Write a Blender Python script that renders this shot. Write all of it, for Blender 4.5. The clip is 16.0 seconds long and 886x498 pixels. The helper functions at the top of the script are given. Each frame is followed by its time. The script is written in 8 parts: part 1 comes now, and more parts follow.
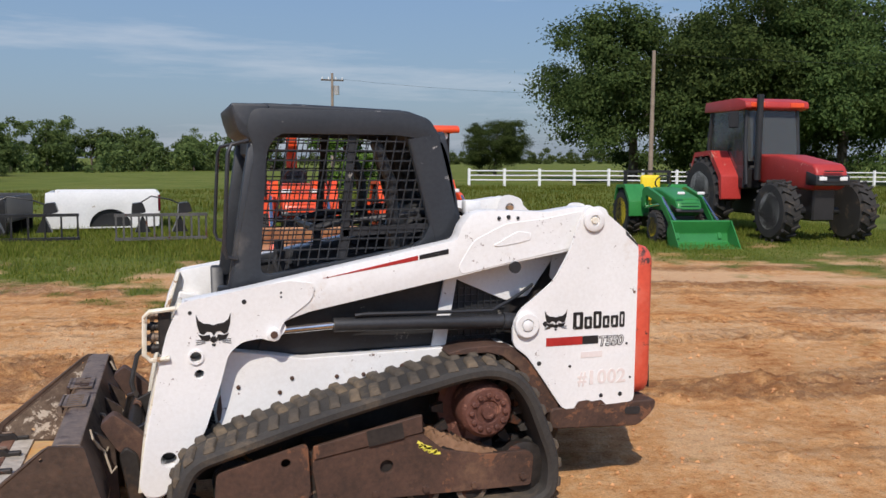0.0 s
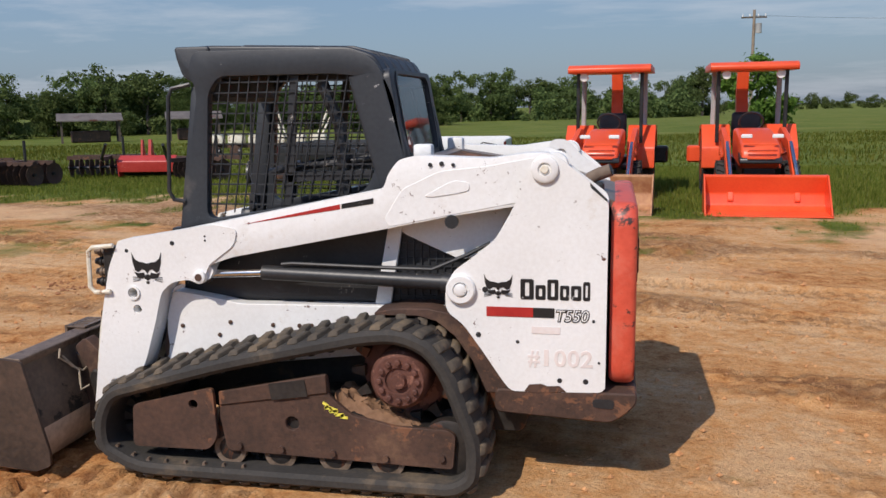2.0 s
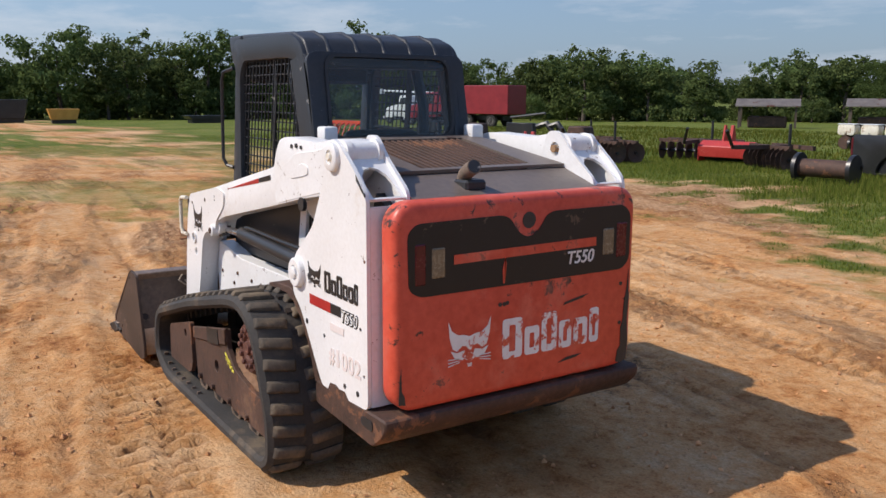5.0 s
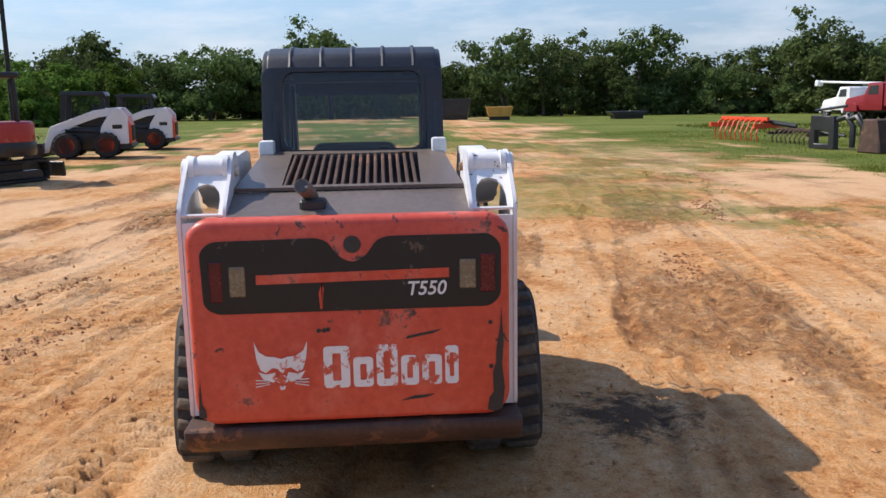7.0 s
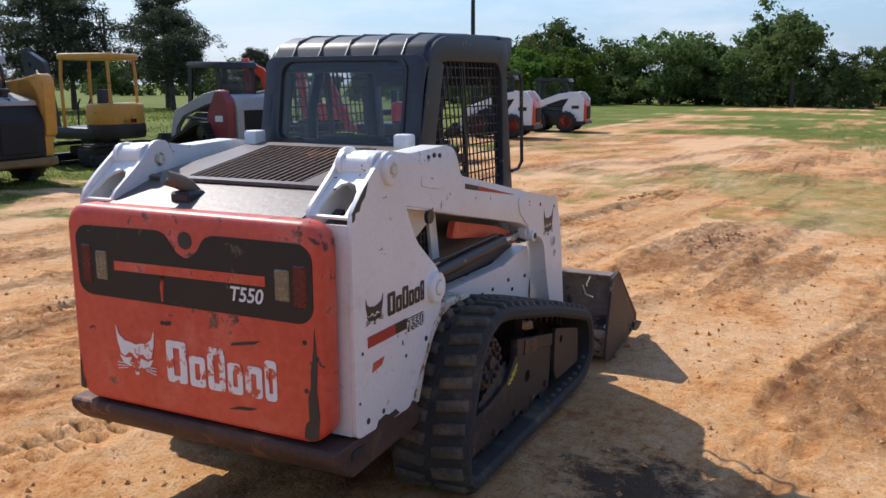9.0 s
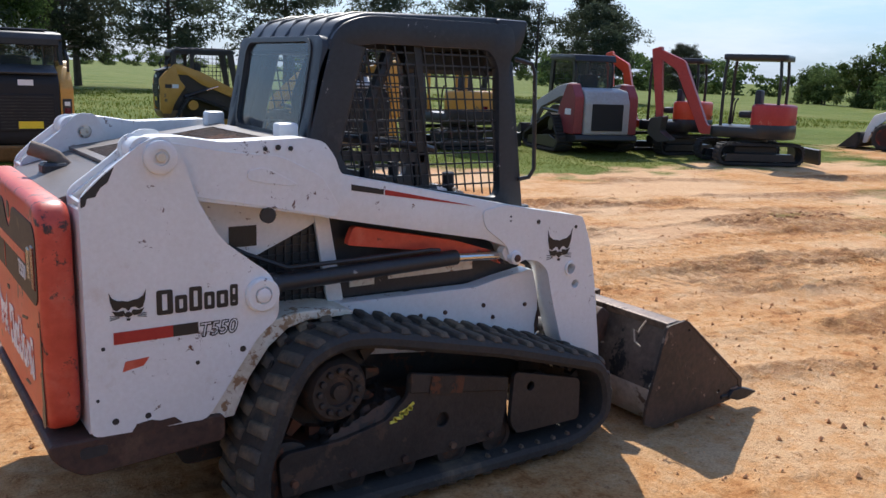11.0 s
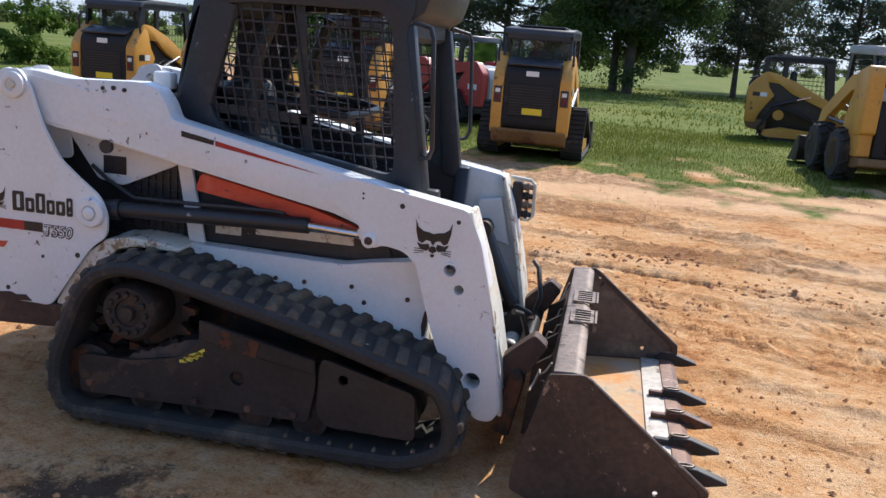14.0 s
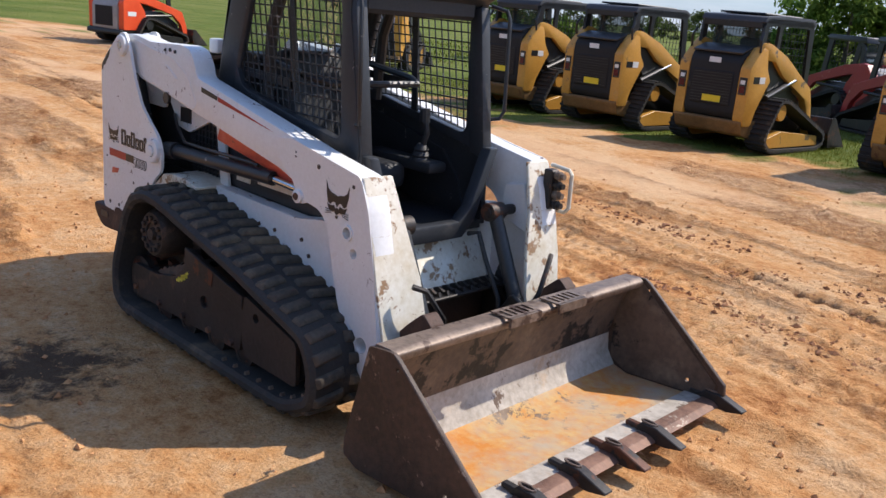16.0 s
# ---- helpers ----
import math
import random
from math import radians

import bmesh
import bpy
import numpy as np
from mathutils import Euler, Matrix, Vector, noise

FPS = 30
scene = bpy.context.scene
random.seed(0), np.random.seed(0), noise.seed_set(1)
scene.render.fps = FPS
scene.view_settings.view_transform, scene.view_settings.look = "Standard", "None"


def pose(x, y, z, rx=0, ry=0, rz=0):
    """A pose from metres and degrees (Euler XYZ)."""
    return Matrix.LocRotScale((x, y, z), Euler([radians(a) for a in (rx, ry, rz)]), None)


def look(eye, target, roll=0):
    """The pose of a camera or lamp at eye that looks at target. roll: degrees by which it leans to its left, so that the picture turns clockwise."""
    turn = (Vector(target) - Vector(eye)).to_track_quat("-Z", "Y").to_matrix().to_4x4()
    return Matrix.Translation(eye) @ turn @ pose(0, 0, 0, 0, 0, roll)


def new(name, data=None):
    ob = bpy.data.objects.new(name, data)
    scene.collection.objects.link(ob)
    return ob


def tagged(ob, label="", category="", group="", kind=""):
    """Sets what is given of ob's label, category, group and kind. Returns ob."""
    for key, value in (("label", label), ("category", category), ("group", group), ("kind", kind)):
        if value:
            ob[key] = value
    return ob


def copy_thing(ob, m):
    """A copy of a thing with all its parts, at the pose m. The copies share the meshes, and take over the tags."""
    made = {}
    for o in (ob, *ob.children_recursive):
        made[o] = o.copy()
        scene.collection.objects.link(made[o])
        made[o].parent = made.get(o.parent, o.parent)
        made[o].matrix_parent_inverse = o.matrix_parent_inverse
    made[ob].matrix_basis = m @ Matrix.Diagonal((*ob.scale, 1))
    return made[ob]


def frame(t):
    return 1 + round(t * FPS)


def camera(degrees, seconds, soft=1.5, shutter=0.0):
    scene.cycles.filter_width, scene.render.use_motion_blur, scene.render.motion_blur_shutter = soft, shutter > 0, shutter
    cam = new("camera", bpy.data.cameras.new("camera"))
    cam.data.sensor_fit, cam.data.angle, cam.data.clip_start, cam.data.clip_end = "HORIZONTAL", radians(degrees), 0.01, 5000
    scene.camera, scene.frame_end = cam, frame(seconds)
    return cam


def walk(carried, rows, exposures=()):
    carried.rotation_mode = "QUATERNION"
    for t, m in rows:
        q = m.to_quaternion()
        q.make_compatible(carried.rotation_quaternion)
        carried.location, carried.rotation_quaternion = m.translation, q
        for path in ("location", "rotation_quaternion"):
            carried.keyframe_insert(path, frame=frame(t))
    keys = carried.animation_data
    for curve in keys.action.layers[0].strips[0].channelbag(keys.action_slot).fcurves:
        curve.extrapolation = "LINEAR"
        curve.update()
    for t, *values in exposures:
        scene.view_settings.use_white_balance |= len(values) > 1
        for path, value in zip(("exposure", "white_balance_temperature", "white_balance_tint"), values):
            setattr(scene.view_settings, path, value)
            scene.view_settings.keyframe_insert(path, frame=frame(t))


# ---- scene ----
cam = camera(54.8, 16.0)
PATH = [
    (0, (-1.155, -4.511, 1.72), (-0.557, -2.614, 1.511), 0.4),
    (0.5, (-0.541, -4.47, 1.703), (-0.149, -2.522, 1.476), -1.1),
    (1, (0.016, -4.459, 1.699), (0.166, -2.482, 1.437), -1.8),
    (1.5, (0.57, -4.27, 1.696), (0.446, -2.296, 1.404), -1.4),
    (2, (1.13, -4.199, 1.677), (0.742, -2.264, 1.35), -0.8),
    (2.5, (1.658, -3.96, 1.656), (0.979, -2.112, 1.305), -1.0),
    (3, (2.205, -3.724, 1.644), (1.288, -1.98, 1.297), -1.1),
    (3.5, (2.66, -3.398, 1.642), (1.512, -1.798, 1.295), -1.4),
    (4, (3.079, -3.017, 1.65), (1.767, -1.547, 1.306), -0.8),
    (4.2, (3.259, -2.869, 1.649), (1.869, -1.474, 1.304), -0.7),
    (6.3, (4.404, -0.655, 1.689), (2.506, -0.146, 1.314), 0.2),
    (6.5, (4.439, -0.447, 1.707), (2.517, -0.041, 1.331), -0.4),
    (7, (4.385, 0.133, 1.717), (2.422, 0.269, 1.36), -1.0),
    (7.5, (4.339, 0.674, 1.714), (2.374, 0.502, 1.381), -0.8),
    (8, (4.121, 1.23, 1.695), (2.195, 0.822, 1.345), -0.6),
    (8.5, (3.892, 1.748, 1.683), (2.021, 1.134, 1.332), -0.5),
    (9, (3.555, 2.215, 1.731), (1.797, 1.341, 1.35), -0.2),
    (9.5, (3.168, 2.657, 1.742), (1.518, 1.598, 1.347), 0.1),
    (10, (2.767, 3.022, 1.752), (1.269, 1.76, 1.347), 0.6),
    (10.2, (2.55, 3.127, 1.759), (1.122, 1.787, 1.355), 0.9),
    (12.3, (0.325, 3.962, 1.665), (-0.289, 2.095, 1.293), 1.6),
    (12.5, (0.102, 3.975, 1.664), (-0.446, 2.085, 1.302), 1.2),
    (13, (-0.474, 4.053, 1.713), (-0.764, 2.116, 1.307), 1.0),
    (13.5, (-1.043, 3.975, 1.712), (-1.023, 2.022, 1.281), 2.7),
    (14, (-1.64, 3.919, 1.716), (-1.294, 2.004, 1.254), 4.4),
    (14.5, (-2.198, 3.762, 1.723), (-1.54, 1.94, 1.227), 4.6),
    (15, (-2.768, 3.542, 1.734), (-1.884, 1.826, 1.209), 4.6),
    (15.5, (-3.262, 3.265, 1.751), (-2.151, 1.693, 1.207), 5.3),
    (16, (-3.717, 2.854, 1.77), (-2.402, 1.446, 1.229), 5.3),
]
walk(cam, [(t, look(eye, target, roll)) for t, eye, target, roll in PATH], exposures=[(0, -0.13, 6800, 13), (2, -0.18, 6850, 13), (4, -0.16, 6850, 14), (6.5, 0.25, 6800, 13), (8, 0.28, 6850, 14), (9, 0.27, 6600, 12), (10, 0.22, 6500, 11), (12.5, 0.54, 6350, 10), (13.5, 0.5, 6350, 10), (15, 0.38, 6700, 12), (16, 0.32, 6750, 13)])

# ---- world and sun ----
SUN_WAY = Vector((-0.385, -0.888, 1.0)).normalized()
world = bpy.data.worlds.new("sky")
scene.world = world
world.use_nodes = True
wn, wl = world.node_tree.nodes, world.node_tree.links
wn.clear()
sky = wn.new("ShaderNodeTexSky")
sky.sky_type = "NISHITA"
sky.sun_disc = False
sky.sun_elevation = math.asin(SUN_WAY.z)
sky.sun_rotation = math.atan2(SUN_WAY.x, SUN_WAY.y)
sky.air_density, sky.dust_density, sky.ozone_density = 1.0, 0.35, 3.5
w_tc = wn.new("ShaderNodeTexCoord")
w_map = wn.new("ShaderNodeMapping")
w_map.inputs["Scale"].default_value = (1.0, 2.6, 11.0)
w_map.inputs["Rotation"].default_value = (0.1, 0.06, 0.5)
w_noise = wn.new("ShaderNodeTexNoise")
w_noise.inputs["Scale"].default_value = 1.7
w_noise.inputs["Detail"].default_value = 7.0
w_noise.inputs["Roughness"].default_value = 0.62
w_ramp = wn.new("ShaderNodeValToRGB")
w_ramp.color_ramp.elements[0].position = 0.49
w_ramp.color_ramp.elements[1].position = 0.74
w_ramp.color_ramp.elements[1].color = (0.6, 0.6, 0.6, 1)
w_mix = wn.new("ShaderNodeMixRGB")
w_mix.inputs[2].default_value = (4.9, 5.3, 5.9, 1)
w_bg = wn.new("ShaderNodeBackground")
w_bg.inputs["Strength"].default_value = 0.15
w_out = wn.new("ShaderNodeOutputWorld")
wl.new(w_tc.outputs["Generated"], w_map.inputs["Vector"])
wl.new(w_map.outputs[0], w_noise.inputs["Vector"])
wl.new(w_ramp.outputs["Color"], w_mix.inputs["Fac"])
w_sep = wn.new("ShaderNodeSeparateXYZ")
wl.new(w_tc.outputs["Generated"], w_sep.inputs[0])
w_low = wn.new("ShaderNodeMapRange")
w_low.inputs["From Min"].default_value, w_low.inputs["From Max"].default_value = 0.0, 0.34
w_low.inputs["To Min"].default_value, w_low.inputs["To Max"].default_value = 0.8, 0.05
wl.new(w_sep.outputs["Z"], w_low.inputs["Value"])
w_haze = wn.new("ShaderNodeMixRGB")
w_haze.inputs[2].default_value = (0.98, 1.72, 3.05, 1)
wl.new(w_low.outputs[0], w_haze.inputs[0])
wl.new(sky.outputs[0], w_haze.inputs[1])
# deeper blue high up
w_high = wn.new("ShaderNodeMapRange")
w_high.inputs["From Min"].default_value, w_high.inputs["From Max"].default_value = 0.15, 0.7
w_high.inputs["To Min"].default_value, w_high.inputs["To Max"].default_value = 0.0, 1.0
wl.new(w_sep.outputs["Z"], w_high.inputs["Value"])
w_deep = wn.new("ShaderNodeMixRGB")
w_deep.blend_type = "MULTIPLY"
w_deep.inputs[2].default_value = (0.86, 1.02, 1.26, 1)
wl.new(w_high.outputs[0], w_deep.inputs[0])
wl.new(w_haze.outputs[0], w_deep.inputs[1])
# thin cloud thickens towards the sun
w_side = wn.new("ShaderNodeVectorMath")
w_side.operation = "DOT_PRODUCT"
w_side.inputs[1].default_value = (SUN_WAY.x, SUN_WAY.y, 0)
wl.new(w_tc.outputs["Generated"], w_side.inputs[0])
w_thick = wn.new("ShaderNodeMapRange")
w_thick.inputs["From Min"].default_value, w_thick.inputs["From Max"].default_value = -0.2, 0.7
w_thick.inputs["To Min"].default_value, w_thick.inputs["To Max"].default_value = 0.0, 0.07
wl.new(w_side.outputs["Value"], w_thick.inputs["Value"])
w_gain = wn.new("ShaderNodeMapRange")
w_gain.inputs["From Min"].default_value, w_gain.inputs["From Max"].default_value = -0.7, 0.35
w_gain.inputs["To Min"].default_value, w_gain.inputs["To Max"].default_value = 0.8, 1.14
wl.new(w_side.outputs["Value"], w_gain.inputs["Value"])
w_lit = wn.new("ShaderNodeVectorMath")
w_lit.operation = "SCALE"
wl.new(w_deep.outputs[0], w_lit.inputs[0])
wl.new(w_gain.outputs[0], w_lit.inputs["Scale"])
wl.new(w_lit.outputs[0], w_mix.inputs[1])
w_sum = wn.new("ShaderNodeMath")
wl.new(w_noise.outputs["Fac"], w_sum.inputs[0])
wl.new(w_thick.outputs[0], w_sum.inputs[1])
wl.new(w_sum.outputs[0], w_ramp.inputs["Fac"])
wl.new(w_mix.outputs[0], w_bg.inputs["Color"])
wl.new(w_bg.outputs[0], w_out.inputs["Surface"])
sun = new("sun", bpy.data.lights.new("sun", "SUN"))
sun.data.energy, sun.data.angle, sun.data.color = 4.2, radians(0.53), (1.0, 0.95, 0.87)
sun.matrix_world = look(SUN_WAY * 50, (0, 0, 0))


# ---- materials ----
def ramp_node(n, stops):
    r = n.new("ShaderNodeValToRGB")
    el = r.color_ramp.elements
    while len(el) < len(stops):
        el.new(0.5)
    for e, (p, c) in zip(el, stops):
        e.position = p
        e.color = (*c, 1) if len(c) == 3 else c
    return r


def noise_node(n, l, vec, scale, detail=5.0, rough=0.6, dist=0.0):
    t = n.new("ShaderNodeTexNoise")
    t.inputs["Scale"].default_value = scale
    t.inputs["Detail"].default_value = detail
    t.inputs["Roughness"].default_value = rough
    t.inputs["Distortion"].default_value = dist
    l.new(vec, t.inputs["Vector"])
    return t


def surface(name, c1, c2, rough=0.6, metal=0.0, fine=40.0, broad=2.5, bump=0.15, wear=None, wear_amount=0.5,
            wear_scale=6.0, dust=None, dust_amount=0.0, spread=0.12, sheen=0.0, hue=0.0):
    """Two tones mixed at a broad and a fine scale, with chips of a third colour, dust and relief."""
    m = bpy.data.materials.new(name)
    m.use_nodes = True
    n, l = m.node_tree.nodes, m.node_tree.links
    b = n["Principled BSDF"]
    tc = n.new("ShaderNodeTexCoord")
    geo = n.new("ShaderNodeNewGeometry")
    vec = geo.outputs["Position"]
    n1 = noise_node(n, l, vec, broad, 4)
    n2 = noise_node(n, l, vec, fine, 6)
    add = n.new("ShaderNodeMath")
    add.operation = "MULTIPLY_ADD"
    add.inputs[1].default_value = 0.45
    l.new(n2.outputs["Fac"], add.inputs[0])
    sc = n.new("ShaderNodeMath")
    sc.operation = "MULTIPLY"
    sc.inputs[1].default_value = 0.55
    l.new(n1.outputs["Fac"], sc.inputs[0])
    l.new(sc.outputs[0], add.inputs[2])
    r = ramp_node(n, [(0.5 - spread, c1), (0.5 + spread, c2)])
    l.new(add.outputs[0], r.inputs["Fac"])
    col = r.outputs["Color"]
    if hue:
        oi = n.new("ShaderNodeObjectInfo")
        hv = n.new("ShaderNodeHueSaturation")
        mr = n.new("ShaderNodeMapRange")
        mr.inputs["To Min"].default_value, mr.inputs["To Max"].default_value = 1 - hue, 1 + hue
        l.new(oi.outputs["Random"], mr.inputs["Value"])
        l.new(mr.outputs[0], hv.inputs["Value"])
        l.new(col, hv.inputs["Color"])
        col = hv.outputs["Color"]
    if wear:
        w1 = noise_node(n, l, vec, wear_scale, 8, 0.72, 0.3)
        w2 = noise_node(n, l, vec, wear_scale * 0.23, 2)
        mm = n.new("ShaderNodeMath")
        mm.operation = "MULTIPLY_ADD"
        mm.inputs[1].default_value = 0.5
        l.new(w2.outputs["Fac"], mm.inputs[0])
        l.new(w1.outputs["Fac"], mm.inputs[2])
        t = 0.98 - 0.3 * wear_amount
        wr = ramp_node(n, [(t, (0, 0, 0)), (t + 0.035, (1, 1, 1))])
        l.new(mm.outputs[0], wr.inputs["Fac"])
        mx = n.new("ShaderNodeMixRGB")
        mx.inputs[2].default_value = (*wear, 1)
        l.new(wr.outputs["Color"], mx.inputs[0])
        l.new(col, mx.inputs[1])
        col = mx.outputs[0]
    if dust:
        d1 = noise_node(n, l, vec, 3.3, 7, 0.7)
        dr = ramp_node(n, [(0.62 - 0.4 * dust_amount, (0, 0, 0)), (0.86 - 0.3 * dust_amount, (1, 1, 1))])
        l.new(d1.outputs["Fac"], dr.inputs["Fac"])
        mx = n.new("ShaderNodeMixRGB")
        mx.inputs[2].default_value = (*dust, 1)
        l.new(dr.outputs["Color"], mx.inputs[0])
        l.new(col, mx.inputs[1])
        col = mx.outputs[0]
    l.new(col, b.inputs["Base Color"])
    rr = n.new("ShaderNodeMapRange")
    rr.inputs["To Min"].default_value, rr.inputs["To Max"].default_value = max(0.03, rough - 0.12), min(1, rough + 0.14)
    l.new(add.outputs[0], rr.inputs["Value"])
    l.new(rr.outputs[0], b.inputs["Roughness"])
    b.inputs["Metallic"].default_value = metal
    if bump:
        bp = n.new("ShaderNodeBump")
        bp.inputs["Strength"].default_value = bump
        bp.inputs["Distance"].default_value = 0.01
        l.new(n2.outputs["Fac"], bp.inputs["Height"])
        l.new(bp.outputs[0], b.inputs["Normal"])
    return m


def glass(name, tint=(0.72, 0.8, 0.8), clear=0.75):
    m = bpy.data.materials.new(name)
    m.use_nodes = True
    n, l = m.node_tree.nodes, m.node_tree.links
    n.clear()
    out = n.new("ShaderNodeOutputMaterial")
    tr = n.new("ShaderNodeBsdfTransparent")
    tr.inputs["Color"].default_value = (*tint, 1)
    gl = n.new("ShaderNodeBsdfGlossy")
    gl.inputs["Roughness"].default_value = 0.04
    gl.inputs["Color"].default_value = (0.85, 0.87, 0.9, 1)
    fr = n.new("ShaderNodeFresnel")
    fr.inputs["IOR"].default_value = 1.5
    df = n.new("ShaderNodeBsdfDiffuse")
    df.inputs["Color"].default_value = (0.16, 0.17, 0.17, 1)
    m0 = n.new("ShaderNodeMixShader")
    m0.inputs[0].default_value = 1 - clear
    l.new(tr.outputs[0], m0.inputs[1])
    l.new(df.outputs[0], m0.inputs[2])
    mx = n.new("ShaderNodeMixShader")
    l.new(fr.outputs[0], mx.inputs[0])
    l.new(m0.outputs[0], mx.inputs[1])
    l.new(gl.outputs[0], mx.inputs[2])
    l.new(mx.outputs[0], out.inputs["Surface"])
    return m


RUST = (0.11, 0.042, 0.022)
WHITE = surface("white_paint", (0.74, 0.73, 0.71), (0.82, 0.82, 0.81), 0.36, 0, 55, 1.8, 0.04, RUST, 0.2, 30.0, (0.55, 0.45, 0.34), 0.03)
ORANGE = surface("orange_paint", (0.52, 0.058, 0.03), (0.68, 0.1, 0.056), 0.4, 0, 26, 1.6, 0.06, (0.06, 0.03, 0.025), 0.3, 13.0, (0.66, 0.2, 0.14), 0.24)
BLACK = surface("black_paint", (0.018, 0.019, 0.021), (0.032, 0.033, 0.036), 0.42, 0, 60, 3.0, 0.05, (0.3, 0.28, 0.25), 0.16, 22.0, (0.11, 0.09, 0.07), 0.06)
CABGREY = surface("cab_paint", (0.019, 0.022, 0.027), (0.031, 0.035, 0.041), 0.45, 0, 50, 2.0, 0.05, (0.35, 0.34, 0.32), 0.12, 24.0, (0.12, 0.11, 0.1), 0.04)
STEEL = surface("dark_steel", (0.02, 0.018, 0.017), (0.045, 0.038, 0.034), 0.55, 0.3, 40, 3.0, 0.2, RUST, 0.5, 5.0, (0.2, 0.11, 0.06), 0.08)
RUSTY = surface("rusty_steel", (0.05, 0.029, 0.021), (0.105, 0.055, 0.038), 0.72, 0.15, 45, 3.5, 0.3, (0.19, 0.085, 0.045), 0.42, 6.0, (0.26, 0.15, 0.085), 0.14)
SPROCKET = surface("rusty_red_steel", (0.085, 0.035, 0.026), (0.165, 0.068, 0.05), 0.66, 0.2, 50, 6.0, 0.3, (0.3, 0.14, 0.1), 0.45, 9.0)
RUBBER = surface("rubber", (0.026, 0.024, 0.022), (0.05, 0.044, 0.038), 0.82, 0, 60, 3.0, 0.25, None, 0, 6, (0.21, 0.15, 0.09), 0.2)
RUBBER_DUSTY = surface("dusty_rubber", (0.045, 0.038, 0.03), (0.1, 0.078, 0.056), 0.88, 0, 45, 4.0, 0.3, None, 0, 6, (0.27, 0.19, 0.11), 0.32)
BUCKET = surface("worn_bucket_steel", (0.036, 0.025, 0.019), (0.09, 0.056, 0.04), 0.6, 0.15, 35, 3.0, 0.35, (0.26, 0.19, 0.14), 0.3, 9.0, (0.14, 0.085, 0.055), 0.14)
LIP = surface("worn_lip_steel", (0.12, 0.085, 0.062), (0.26, 0.19, 0.145), 0.5, 0.3, 35, 6.0, 0.3, (0.07, 0.04, 0.028), 0.5, 7.0)
SCRAPED = surface("scraped_grey_steel", (0.36, 0.31, 0.25), (0.6, 0.54, 0.46), 0.55, 0.1, 30, 5.0, 0.3, (0.14, 0.09, 0.06), 0.42, 8.0, (0.5, 0.27, 0.09), 0.12)
# darker copy for the right-hand running gear: that side's shade in the colour
SHADE_SIDE = surface("shade_side_dark", (0.022, 0.018, 0.016), (0.048, 0.037, 0.031), 0.6, 0.15, 40, 4.0, 0.3, (0.08, 0.05, 0.035), 0.35, 6.0)
CHROME = surface("chrome", (0.6, 0.6, 0.6), (0.72, 0.72, 0.72), 0.16, 1.0, 60, 3, 0.0)
RED_LENS = surface("red_lens", (0.07, 0.004, 0.01), (0.12, 0.008, 0.016), 0.25, 0, 90, 6, 0.1)
CLEAR_LENS = surface("clear_lens", (0.15, 0.12, 0.075), (0.24, 0.195, 0.125), 0.25, 0, 90, 6, 0.1)
DECAL_BLACK = surface("black_decal", (0.012, 0.012, 0.013), (0.022, 0.022, 0.023), 0.4, 0, 60, 4, 0.0, (0.7, 0.69, 0.67), 0.2, 14.0)
PANEL_BLACK = surface("gloss_black_panel", (0.005, 0.005, 0.005), (0.01, 0.0095, 0.009), 0.5, 0, 50, 3.0, 0.04, (0.1, 0.07, 0.05), 0.2, 12.0)
DECAL_RED = surface("red_decal", (0.36, 0.02, 0.018), (0.45, 0.03, 0.025), 0.4, 0, 60, 4, 0.0)
DECAL_WHITE = surface("white_decal", (0.72, 0.7, 0.68), (0.8, 0.79, 0.78), 0.45, 0, 60, 4, 0.0, (0.6, 0.1, 0.05), 0.62, 14.0)
DECAL_FAINT = surface("faded_pink_marking", (0.72, 0.62, 0.58), (0.77, 0.7, 0.67), 0.4, 0, 60, 4, 0.0)
YELLOW_CHALK = surface("yellow_chalk", (0.7, 0.6, 0.06), (0.85, 0.75, 0.12), 0.8, 0, 60, 4, 0.0)
GLASS = glass("cab_glass", (0.7, 0.77, 0.78), 0.86)
ROLLER_RIM = surface("polished_dusty_steel", (0.12, 0.085, 0.06), (0.26, 0.19, 0.14), 0.55, 0.3, 40, 5.0, 0.2)
TAILPIPE = surface("dusty_tan_exhaust", (0.14, 0.1, 0.075), (0.24, 0.18, 0.135), 0.8, 0.2, 30, 6.0, 0.3)
RUST_ORANGE = surface("bright_orange_rust", (0.55, 0.2, 0.03), (0.58, 0.36, 0.13), 0.7, 0, 22, 1.6, 0.3, (0.17, 0.11, 0.075), 0.46, 7.0, (0.4, 0.33, 0.25), 0.55, 0.09)
FAR_GLASS = glass("dark_glass", (0.3, 0.34, 0.36), 0.7)
CREAM = surface("stained_white_paint", (0.64, 0.57, 0.43), (0.8, 0.76, 0.66), 0.5, 0, 35, 5.0, 0.1, (0.32, 0.19, 0.1), 0.5, 16.0, (0.62, 0.5, 0.32), 0.12)
HATCH = surface("dusty_brown_cover", (0.11, 0.085, 0.07), (0.17, 0.135, 0.112), 0.42, 0, 40, 2.0, 0.12, (0.06, 0.03, 0.022), 0.4, 5.0)
VINYL = surface("black_vinyl", (0.02, 0.021, 0.023), (0.035, 0.036, 0.038), 0.55, 0, 80, 5, 0.12)


# ---- mesh helpers ----
def v3(axis, u, v, a):
    return (a, u, v) if axis == "x" else (u, a, v) if axis == "y" else (u, v, a)


